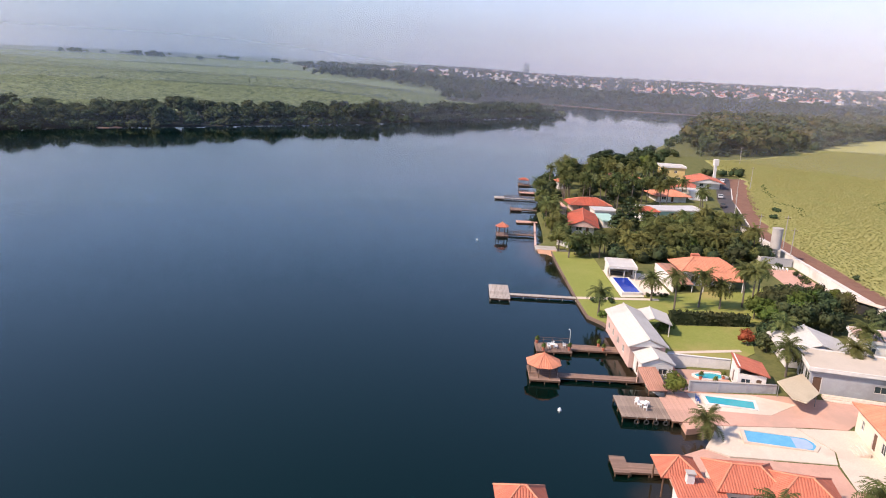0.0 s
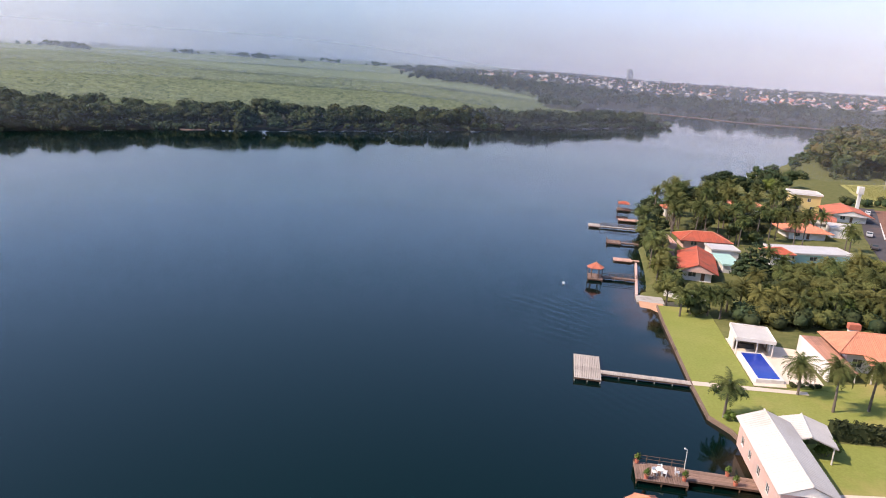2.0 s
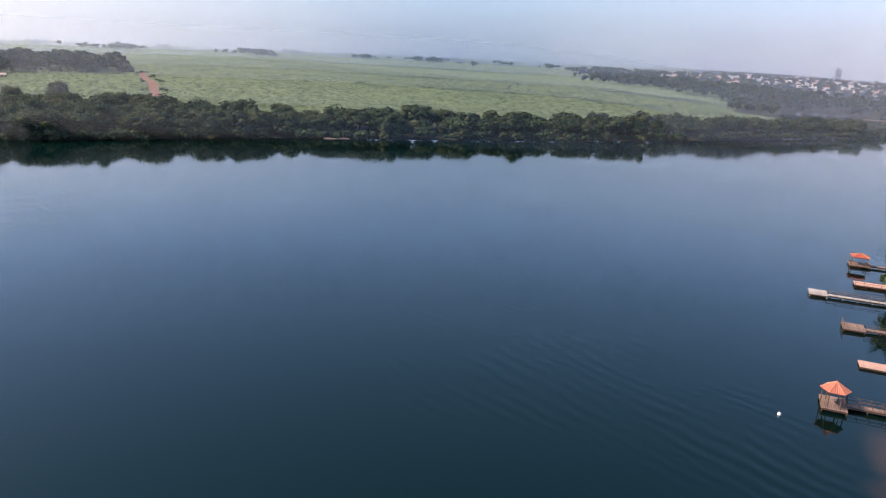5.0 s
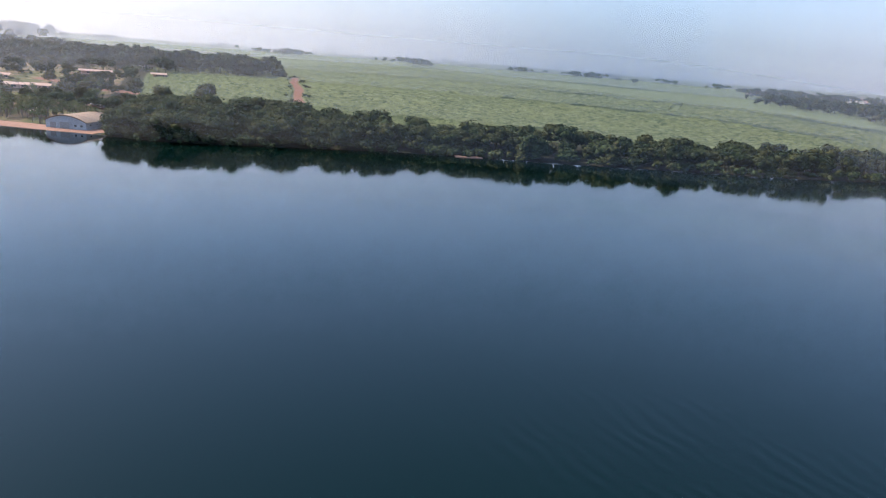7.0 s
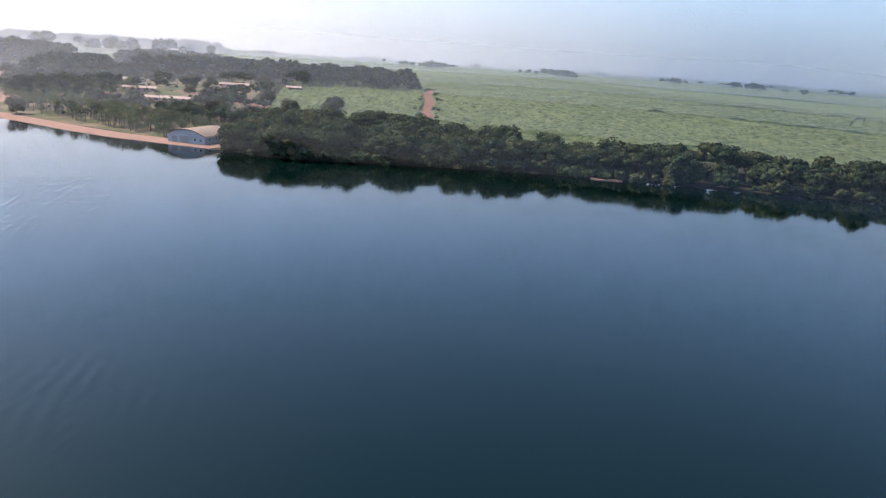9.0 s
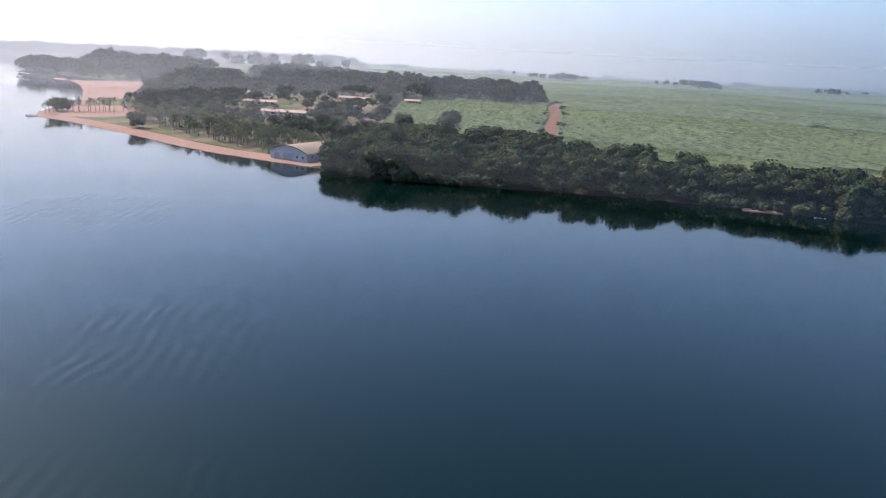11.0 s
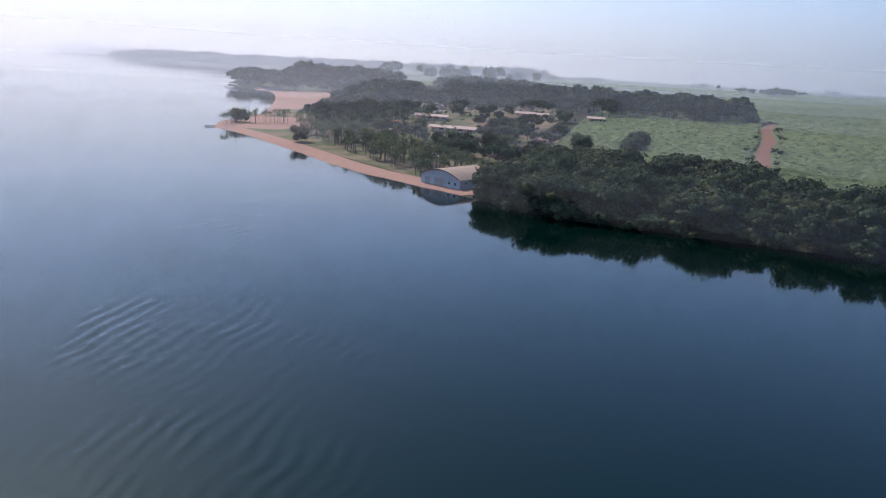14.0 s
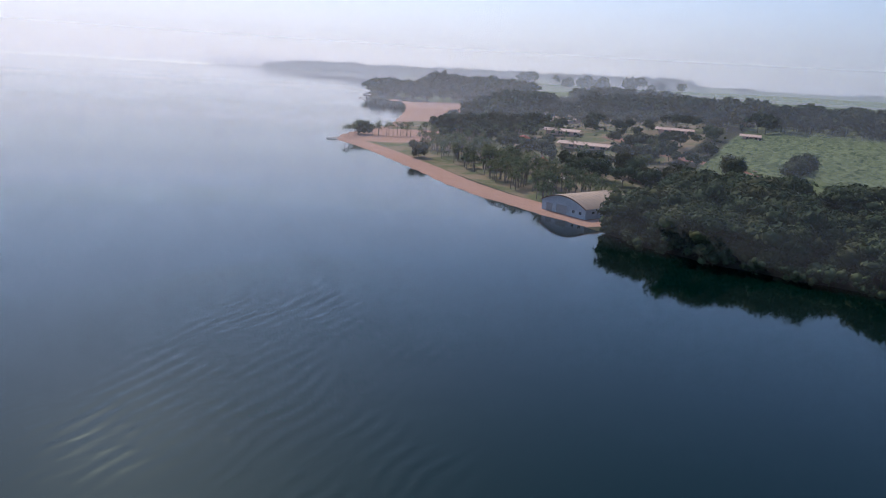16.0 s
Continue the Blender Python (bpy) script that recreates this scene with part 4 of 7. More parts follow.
def flat_roof(parent, w, d, z, mat, rim_mat="white", rim=0.35, th=0.25):
    roof = part("roof", Geo().box(0, 0, z, w - 0.3, d - 0.3, th), M[mat], parent)
    g = Geo()
    for x, y, sx, sy in ((0, -d / 2 + 0.075, w, 0.15), (0, d / 2 - 0.075, w, 0.15), (-w / 2 + 0.075, 0, 0.15, d - 0.3), (w / 2 - 0.075, 0, 0.15, d - 0.3)):
        g.box(x, y, z - 0.1, sx, sy, th + rim + 0.1, 0, 0.03)
    part("parapet", g, M[rim_mat], roof)
    return roof


def posts(parent, pts, h, r=0.09, mat="white", z=0.0):
    for x, y in pts:
        part("post", Geo().rod((x, y, z), (x, y, h), r, r, 8), M[mat], parent)


def house(name, label, at, rz, w, d, h, wall, cuts=None, group="", category="house"):
    t = thing(name, label, category, (at[0], at[1], bank(at[0])), rz, group)
    walls(t, w, d, h, wall, cuts)
    return t


def deck_part(parent, x0, x1, y0, y1, z, mat, along="x", legs=True, board=0.28):
    """Planked deck with joists and piles; boards run across or along."""
    n = max(2, round(((x1 - x0) if along == "y" else (y1 - y0)) / board))
    sx, sy = ((x1 - x0) / n, 0) if along == "y" else (0, (y1 - y0) / n)
    plank = Geo().box(0, 0, -0.06, sx - 0.03 if sx else x1 - x0, sy - 0.03 if sy else y1 - y0, 0.06, 0, 0.008).mesh("plank", M[mat])
    for i in range(n):
        cx, cy = (x0 + sx * (i + 0.5), (y0 + y1) / 2) if sx else ((x0 + x1) / 2, y0 + sy * (i + 0.5))
        part("plank", plank, M[mat], parent).matrix_basis = pose(cx, cy, z, 0.25 * math.sin(i * 2.3), 0.2 * math.sin(i * 1.7), 0)
    beams = Geo()
    for y in (y0 + 0.1, y1 - 0.1):
        beams.box((x0 + x1) / 2, y, z - 0.3, x1 - x0 - 0.02, 0.12, 0.235)
    for x in (x0 + 0.1, x1 - 0.1):
        beams.box(x, (y0 + y1) / 2, z - 0.3, 0.12, y1 - y0 - 0.34, 0.23)
    part("beam", beams, M["wood"], parent)
    if legs:
        nx, ny = max(2, round((x1 - x0) / 2.6) + 1), 2 if y1 - y0 < 4 else 3
        for i in range(nx):
            for j in range(ny):
                x, y = x0 + 0.15 + (x1 - x0 - 0.3) * i / (nx - 1), y0 + 0.15 + (y1 - y0 - 0.3) * j / (ny - 1)
                part("pile", Geo().rod((x, y, -2.2), (x, y, z - 0.06), 0.11, 0.1, 7), M["concrete" if mat == "greydeck" else "wood"], parent)


def rail_part(parent, a, b, z, h=0.95, step=1.6, mat="white"):
    """Railing from a to b: posts and two rails."""
    a, b = Vector(a), Vector(b)
    n = max(1, round((b - a).length / step))
    g = Geo()
    for i in range(n + 1):
        p = a + (b - a) * i / n
        g.rod((p.x, p.y, z), (p.x, p.y, z + h), 0.045, 0.045, 6)
    for q in (h * 0.55, h):
        g.rod((a.x, a.y, z + q), (b.x, b.y, z + q), 0.035, 0.035, 6)
    part("railing", g, M[mat], parent)


def jetty(name, label, decks, mat, group="", rails=(), rail_mat="wood", board=0.28):
    """decks: (x0, x1, y0, y1, z, along)."""
    x0 = sum((q[0] + q[1]) / 2 for q in decks) / len(decks)
    y0 = sum((q[2] + q[3]) / 2 for q in decks) / len(decks)
    t = thing(name, label, "jetty", (x0, y0, 0), group=group)
    for a, b, c, d, z, al in decks:
        deck_part(t, a - x0, b - x0, c - y0, d - y0, z, mat, al, board=board)
    for a, b, z in rails:
        rail_part(t, (a[0] - x0, a[1] - y0, 0), (b[0] - x0, b[1] - y0, 0), z, mat=rail_mat)
    return t


def gazebo(label, at, z, r, eave, rise, sides=8, mat="tile_pale", turn=22.5, group=""):
    """A round pavilion: tiled tent roof on posts."""
    t = thing("gazebo", label, "gazebo", (at[0], at[1], z), turn, group)
    ring = [(r * math.cos(2 * math.pi * i / sides), r * math.sin(2 * math.pi * i / sides), eave) for i in range(sides)]
    g = Geo()
    for a, b in zip(ring, ring[1:] + ring[:1]):
        rolled_slope(g, a, b, (0, 0, eave + rise), (0, 0, eave + rise), 0.28, 0.06)
    roof = part("roof", g, M[mat], t)
    for a in ring:
        part("ridge_cap", Geo().rod(Vector(a) + Vector((0, 0, 0.05)), (0, 0, eave + rise + 0.05), 0.09, 0.09, 6), M["tile_pale"], roof)
    part("finial", Geo().rod((0, 0, eave + rise), (0, 0, eave + rise + 0.35), 0.1, 0.02, 6), M["tile"], roof)
    for x, y, _ in ring:
        part("post", Geo().rod((x * 0.8, y * 0.8, 0), (x * 0.8, y * 0.8, eave + rise * 0.18), 0.08, 0.08, 7), M["wood"], t)
    return t


def pool(name, label, ring, mat, depth_lift=0.12, coping="white", rise=0.0):
    """A filled pool with a raised coping round the given plan ring."""
    cx, cy = sum(p[0] for p in ring) / len(ring), sum(p[1] for p in ring) / len(ring)
    base = max(bank(p[0]) for p in ring) + 0.08 + rise
    t = thing(name, label, "pool", (cx, cy, base))
    loc = [(x - cx, y - cy) for x, y in ring]
    if sum(a[0] * b[1] - b[0] * a[1] for a, b in zip(loc, loc[1:] + loc[:1])) < 0:
        loc = loc[::-1]
    part("water_surface", Geo().prism(loc, -0.8 - rise, 0.05), M[mat], t)
    g = Geo()
    out = [(x + 0.45 * (1 if x > 0 else -1), y + 0.45 * (1 if y > 0 else -1)) if len(loc) == 4 else (x * (1 + 0.45 / math.hypot(x, y)), y * (1 + 0.45 / math.hypot(x, y))) for x, y in loc]
    n = len(loc)
    for i in range(n):
        j = (i + 1) % n
        a, b, c, d = loc[i], loc[j], out[j], out[i]
        z0, z1 = -0.8 - rise, depth_lift
        g.face((*a, z1), (*d, z1), (*c, z1), (*b, z1))
        g.face((*d, z0), (*d, z1), (*c, z1), (*c, z0))
        g.face((*a, z1), (*b, z1), (*b, z0), (*a, z0))
    part("coping", g, M[coping], t)
    return t


def boundary(label, a, b, h, mat="white", th=0.2, cap="white"):
    """A garden wall from a to b with a coping."""
    a, b = Vector((*a, 0)), Vector((*b, 0))
    d = b - a
    ob = thing("boundary_wall", label, "wall", (*((a + b) / 2).xy, min(bank(a.x), bank(b.x)) - 0.3), math.degrees(math.atan2(d.y, d.x)), kind="structure")
    n = max(1, round(d.length / 4))
    g = Geo().box(0, 0, 0, d.length, th, h + 0.3)
    for i in range(n + 1):
        g.box(-d.length / 2 + d.length * i / n, 0, 0, 0.3, th + 0.12, h + 0.34)
    part("masonry", g, M[mat], ob)
    part("coping", Geo().box(0, 0, h + 0.345, d.length + 0.2, th + 0.2, 0.07), M[cap], ob)
    return ob


def frond(rng, g, yaw, rise, length, leaves=12, width=0.85):
    """One palm frond: a drooping rib with hanging leaflets."""
    p, pitch = Vector((0, 0, 0)), rise
    side = Vector((-math.sin(yaw), math.cos(yaw), 0))
    fwd = Vector((math.cos(yaw), math.sin(yaw), 0))
    step = length / leaves
    for i in range(leaves):
        q = p + (fwd * math.cos(pitch) + Vector((0, 0, 1)) * math.sin(pitch)) * step
        k = (i + 0.7) / leaves
        wdt = width * (math.sin(math.pi * min(1, k * 0.92 + 0.08)) ** 0.6) + 0.05
        for s in (-1, 1):
            tip = (p + q) / 2 + side * s * wdt + fwd * wdt * 0.45 - Vector((0, 0, wdt * rng.uniform(0.25, 0.7)))
            g.face(p - side * s * 0.02, q + side * s * 0.02, tip)
        p, pitch = q, pitch - rng.uniform(0.06, 0.19)


def make_palm(seed, h, label, fronds=38, reach=3.3, dry=6, group="garden palms", lean=0.05, mat="palm"):
    rng = random.Random(seed)
    t = thing("palm_tree", label, "palm", (0, 0, -50), group=group)
    g, n = Geo(), 7
    pts = [Vector((lean * h * (k / n) ** 2, 0, h * k / n)) for k in range(n + 1)]
    for k in range(n):
        r = 0.22 - 0.10 * k / n
        g.rod(pts[k] - Vector((0, 0, 0.3 if k == 0 else 0.02)), pts[k + 1], r, r - 0.035, 8)
    part("trunk", g, M["bark"], t)
    green, old = Geo(), Geo()
    for i in range(fronds):
        frond(rng, green, i * 2.4 + rng.uniform(-0.3, 0.3), (rng.uniform(0.5, 1.45), rng.uniform(0.1, 0.7), rng.uniform(-0.35, 0.3))[i % 3], reach * rng.uniform(0.75, 1.15), 13, 0.58)
    for i in range(dry):
        frond(rng, old, rng.uniform(0, 6.28), rng.uniform(-1.3, -0.6), reach * 0.8, 8, 0.4)
    top = pose(pts[-1].x, pts[-1].y, pts[-1].z)
    part("crown", green, M[mat], t).matrix_basis = top
    if dry:
        part("dry_frond", old, M["cane_warm"], t, "yellowed hanging fronds").matrix_basis = top
    return t


def plant(proto, x, y, turn=0.0, z=None):
    return copy_thing(proto, pose(x, y, (bank(x) if z is None else z) - 0.05, 0, 0, turn))


def shrub_mass(label, seed, at, w, h, mat="leaf", leaves=350, size=0.28, name="shrub"):
    """A rounded garden shrub with stems."""
    r = np.random.default_rng(seed)
    t = thing(name, label, "shrub", (at[0], at[1], bank(at[0])))
    ls = [(r.uniform(-0.5, 0.5) * w, r.uniform(-0.5, 0.5) * w, h * r.uniform(0.4, 0.72), w * r.uniform(0.3, 0.45)) for _ in range(5)]
    part("foliage", big_mesh("foliage", *leaf_cloud(r, ls, leaves, size, 0.85), M[mat]), M[mat], t)
    stems = Geo()
    for q in ls[:4]:
        stems.rod((q[0] * 0.2, q[1] * 0.2, -0.1), (q[0], q[1], q[2]), 0.06, 0.03, 5)
    part("stem", stems, M["bark"], t)
    return t


def hedge(label, x0, x1, y0, y1, h, seed, mat="leaf_dark"):
    r = np.random.default_rng(seed)
    n = int((x1 - x0) * (y1 - y0 + 2 * h) * 11)
    cx, cy = (x0 + x1) / 2, (y0 + y1) / 2
    t = thing("hedge", label, "hedge", (cx, cy, bank(cx)))
    w, d = x1 - x0, y1 - y0
    core = Geo().box(0, 0, -0.3, w - 0.25, d - 0.25, h + 0.15)
    part("core", core, M[mat], t)
    c = np.stack([r.uniform(-w / 2, w / 2, n), r.uniform(-d / 2, d / 2, n), r.uniform(0, h, n)], 1)
    face = r.integers(0, 3, n)
    c[face == 0, 2] = h
    c[face == 1, 1] = -d / 2
    c[face == 2, 1] = d / 2
    c += r.normal(scale=0.09, size=c.shape)
    t1, t2 = r.normal(size=(n, 3)) * 0.16, r.normal(size=(n, 3)) * 0.16
    v = np.stack([c - t1, c - t2, c + t1, c + t2], 1).reshape(-1, 3)
    i = np.arange(n)[:, None] * 4
    part("foliage", big_mesh("foliage", v, np.concatenate([i + np.array([[0, 1, 2]]), i + np.array([[0, 2, 3]])]), M[mat]), M[mat], t)


def chair(label="white moulded plastic garden chair", group="white garden chairs", mat="plastic"):
    t = thing("garden_chair", label, "chair", (0, 0, -50), group=group)
    part("seat", Geo().box(0, 0, 0.42, 0.5, 0.5, 0.05, 0, 0.02), M[mat], t)
    part("backrest", Geo().box(0, 0.25, 0.5, 0.5, 0.05, 0.45, 0, 0.02), M[mat], t)
    for x, y in ((-0.21, -0.21), (0.21, -0.21), (-0.21, 0.21), (0.21, 0.21)):
        part("leg", Geo().rod((x, y, 0), (x * 0.95, y * 0.95, 0.42), 0.025, 0.03, 6), M[mat], t)
    for x in (-0.25, 0.25):
        part("armrest", Geo().box(x, 0, 0.66, 0.05, 0.45, 0.04), M[mat], t)
    return t


def table(label="round white plastic garden table", group="white garden tables"):
    t = thing("garden_table", label, "table", (0, 0, -50), group=group)
    part("tabletop", Geo().rod((0, 0, 0.70), (0, 0, 0.75), 0.48, 0.5, 16), M["plastic"], t)
    for k in range(4):
        a = math.pi / 4 + k * math.pi / 2
        part("leg", Geo().rod((0.38 * math.cos(a), 0.38 * math.sin(a), 0), (0.3 * math.cos(a), 0.3 * math.sin(a), 0.70), 0.03, 0.03, 6), M["plastic"], t)
    return t


def drop(proto):
    """Remove a prototype that only served for copies."""
    for o in (*proto.children_recursive, proto):
        bpy.data.objects.remove(o)


# -- east bank: plots, lawns and paving --
slab("lawn_upper", "sunlit mown lawn with dry patches behind a low lake wall", [(26.4, 177), (26.4, 168), (26.9, 150), (27.2, 139.9), (36.4, 140.2), (36.2, 168), (36, 177)], "lawn", category="lawn")
slab("lawn_lower", "sunlit mown lawn tapering to the boathouse", [(27.2, 138.4), (27.8, 128.5), (30.2, 125), (31.2, 122), (37, 122), (42, 127.5), (64, 127.5), (64, 137), (43, 141), (37.5, 138.6)], "lawn", category="lawn")
slab("garden_path", "pale concrete garden path", [(26.9, 139.9), (27, 138.4), (44, 138.8), (44, 140)], "palepaving", 0.10, category="path")
slab("lawn_house", "lawn round the villa with palms", [(43, 141), (64, 137), (75, 141), (75, 150), (66, 149), (41.5, 141.3)], "lawn", category="lawn")
slab("lawn_side", "shaded and sunlit lawn behind the boathouse", [(36.4, 122), (36.8, 107.2), (46, 106.3), (53, 112), (57, 124.6), (42, 124.4)], "lawn", category="lawn")
slab("side_path", "narrow pale path across the lawn", [(38.3, 111.6), (38.3, 110.6), (51, 112.4), (51, 113.4)], "palepaving", 0.11, category="path")
slab("boathouse_quay", "worn concrete quay under the boathouse", [(31.2, 122), (31.0, 112), (31.2, 105), (31.8, 99), (33.2, 95.6), (36.6, 96), (36.6, 122)], "concrete", 0.04)
slab("pool_terrace", "terracotta paved terrace with a small pool", [(33.4, 95.9), (36.6, 104.6), (44.4, 104.2), (45.2, 96.8), (37.6, 96.4)], "paving", 0.10)
slab("main_terrace", "broad terracotta paved terrace", [(33.6, 95.3), (33.6, 85.0), (38.5, 86.4), (51, 86.6), (55.2, 86.2), (59.5, 90), (60, 94.5), (50, 96), (38, 96.3)], "paving", 0.09)
slab("pool_surround", "pale stone paving round the turquoise pool", [(36.8, 95.9), (37.2, 90.9), (46.5, 89.7), (51.5, 93.2), (46, 95.8)], "palepaving", 0.12)
slab("lower_terrace", "pale stone terrace with a swimming pool", [(38, 86.2), (34.6, 80.4), (37, 78.6), (49.5, 77.5), (50.6, 80.5), (48.4, 86.4)], "palepaving", 0.10)
slab("entry_terrace", "sandy pale paving before the cream house", [(48.6, 86.3), (50.8, 80.5), (49.7, 77.3), (49, 72), (60, 70), (60, 86)], "palepaving", 0.09)
slab("south_terrace", "terracotta paved quay under the tiled houses", [(34.3, 80.2), (28.5, 77), (28, 60), (27, 30), (70, 30), (60, 69.8), (48.8, 71.8), (49.3, 77.2), (36.8, 78.3)], "paving", 0.07)
slab("villa_yard", "bare terracotta paved yard inside the road wall", [(75.6, 152.5), (76.2, 165.5), (83, 165.2), (83.2, 149.5), (77, 150)], "paving", 0.10)
slab("pool_deck", "pale stone deck beside the royal blue pool", [(36.6, 140.6), (36.4, 161), (47.5, 158), (47.5, 141.4)], "palepaving", 0.07)
slab("flower_bed", "strip of dark earth and planting by the pool", [(41.4, 140.9), (47.4, 141.1), (47.4, 142.3), (41.6, 142.1)], "lawn", 0.16, category="flower bed")
slab("street", "dark asphalt street with earth verges", [(84.6, 120), (84.6, 204), (86.4, 216), (97.4, 262), (112, 306), (116, 318), (121, 317), (117.6, 305), (102.6, 261), (91, 214), (88.4, 203), (88.2, 120)], "asphalt", 0.06, category="road")
kerb = Geo()
for (ax, ay), (bx, by) in (((88.5, 130), (88.6, 203)), ((88.6, 203), (91.2, 214)), ((91.2, 214), (102.8, 261)), ((102.8, 261), (117.8, 305))):
    d = Vector((bx - ax, by - ay))
    kerb.box((ax + bx) / 2, (ay + by) / 2, bank(ax), 0.3, d.length, 0.28, math.degrees(math.atan2(d.y, d.x)) - 90)
tagged(part("kerb", kerb, M["white"]), "whitewashed kerb along the street", "kerb", kind="structure")
SHORE = [(26.4, 177), (26.4, 168), (26.9, 150), (27.2, 139), (27.8, 128.5), (30.2, 125), (31.2, 121.5)]
for (ax, ay), (bx, by) in zip(SHORE, SHORE[1:]):
    d = Vector((bx - ax, by - ay))
    g = Geo().box(0, 0, -2.5, d.length + 0.25, 0.3, 3.68, 0, 0.05)
    q = part("quay_wall", g, M["oldwall"])
    q.matrix_basis = pose((ax + bx) / 2 - 0.15, (ay + by) / 2, 0, 0, 0, math.degrees(math.atan2(d.y, d.x)))
    tagged(q, "low stained lake wall along the lawn, darkened like its reflection", "wall", kind="structure")
landing = Geo().prism([(22.4, 179.6), (25.6, 179.0), (28, 179.0), (28, 183.4), (22.4, 183.4)], -2.5, 0.92)
tagged(part("landing", landing, M["concrete"]), "small worn concrete landing beside the trees", "landing", kind="structure")
boat_ramp = Geo()
boat_ramp.v = [(22.8, 173.6, 0.2), (27.6, 173.6, 0.6), (27.6, 179.1, 0.92), (22.8, 179.5, 0.84), (22.8, 173.6, -2.5), (27.6, 173.6, -2.5), (27.6, 179.1, -2.5), (22.8, 179.5, -2.5)]
boat_ramp.f = [(0, 1, 2, 3), (4, 5, 1, 0), (5, 6, 2, 1), (6, 7, 3, 2), (7, 4, 0, 3)]
tagged(part("boat_ramp", boat_ramp, M["sand"]), "sandy slipway running down into the shallows", "slipway", kind="structure")
north_wall = Geo()
for (ax, ay), (bx, by) in (((22.6, 183), (23.6, 195)), ((23.6, 195), (24.8, 210))):
    d = Vector((bx - ax, by - ay))
    north_wall.box((ax + bx) / 2, (ay + by) / 2, -2, 0.5, d.length + 0.2, 3.2, math.degrees(math.atan2(d.y, d.x)) - 90)
tagged(part("lake_wall", north_wall, M["pinkwall"]), "low reddish lake wall beside the jetties", "wall", kind="structure")

# -- jetties --
jetty("jetty", "long pale wooden jetty with a square end platform", [(9.0, 13.2, 135.8, 145.2, 1.15, "y"), (13.2, 27.0, 138.4, 139.8, 1.15, "y")], "greydeck")
jetty("jetty", "weathered brown jetty with potted plants and garden chairs", [(16.0, 22.0, 109.3, 113.2, 1.2, "y"), (22.0, 31.0, 110.6, 113.0, 1.2, "x")], "deck", rails=[((16.1, 113.1), (22, 113.1), 1.2)], rail_mat="wood")
jetty("jetty", "red-brown jetty with a tiled gazebo at its end", [(13.9, 18.6, 97.9, 103.2, 1.2, "x"), (18.6, 31.6, 99.4, 101.0, 1.2, "x")], "deck")
jetty("jetty", "broad grey planked landing stage with tyre fenders", [(25.6, 32.2, 87.4, 93.8, 1.45, "y")], "deckmid")
jetty("jetty", "short reddish landing beside the terrace", [(32.2, 36.0, 86.8, 93.9, 1.5, "y")], "paving")
jetty("jetty", "small forked wooden jetty on pale piles", [(21.9, 23.8, 73.9, 77.6, 1.15, "x"), (23.8, 28.4, 74.1, 76.2, 1.15, "x")], "deck")
gz = gazebo("orange tiled octagonal gazebo on a jetty", (16.2, 100.7), 1.2, 2.8, 1.75, 1.45)
fender = thing("tyre_fender", "black tyre hung as a boat fender", "tyre", (0, 0, -50), group="tyre fenders")
ring = Geo()
for k in range(10):
    a, b = 2 * math.pi * k / 10, 2 * math.pi * (k + 1) / 10
    ring.rod((0.3 * math.cos(a), 0, 0.3 * math.sin(a)), (0.3 * math.cos(b), 0, 0.3 * math.sin(b)), 0.1, 0.1, 6)
part("tread", ring, M["dark"], fender)
part("rope", Geo().rod((0, 0, 0.3), (0, 0.05, 0.75), 0.02, 0.02, 5), M["white"], fender)
for k in range(4):
    copy_thing(fender, pose(27.6 + 1.3 * k, 87.2, 0.85))
drop(fender)
seat, board = chair(), table()
for x, y, a in ((18.2, 110.6, 20), (19.4, 110.7, 160), (18.9, 111.7, 270), (20.9, 111.3, 90)):
    copy_thing(seat, pose(x, y, 1.205, 0, 0, a))
copy_thing(board, pose(18.8, 110.9, 1.205))
for x, y, a in ((28.6, 90.4, 30), (29.8, 90.8, 140), (29.2, 89.6, 250), (28.4, 91.3, 330)):
    copy_thing(seat, pose(x, y, 1.455, 0, 0, a))
copy_thing(board, pose(29.1, 90.5, 1.455))
for k in range(5):
    copy_thing(seat, pose(77.8 + 0.75 * k, 164.6 - 0.15 * k, bank(79) + 0.12, 0, 0, 35 * k))
pot = thing("potted_plant", "leafy plant in a clay pot", "plant pot", (0, 0, -50), group="potted plants")
part("pot", Geo().rod((0, 0, 0), (0, 0, 0.45), 0.2, 0.28, 10), M["tile"], pot)
pr = np.random.default_rng(3)
part("leaves", big_mesh("leaves", *leaf_cloud(pr, [(0, 0, 0.8, 0.38), (0.15, 0.1, 1.05, 0.25)], 90, 0.18, 1.0, 0.5), M["leaf_light"]), M["leaf_light"], pot)
for x, y in ((16.4, 112.8), (17.2, 109.6), (21.6, 110.3), (26.9, 112.8), (27.4, 110.9)):
    copy_thing(pot, pose(x, y, 1.205))
for x, y in ((40.4, 100.9), (43.9, 101.1), (42.0, 99.2)):
    copy_thing(pot, pose(x, y, bank(x) + 0.11))
drop(pot)
BUOYS = [(17.5, 89.8), (7.0, 187.4)]
lamp = thing("jetty_lamp", "white lamp post on the jetty", "lamp post", (22.0, 112.9, 1.2))
part("pole", Geo().rod((0, 0, 0), (0, 0, 2.6), 0.05, 0.04, 7), M["white"], lamp)
part("lantern", Geo().rod((0, 0, 2.6), (-0.35, 0, 2.75), 0.05, 0.12, 8), M["white"], lamp)
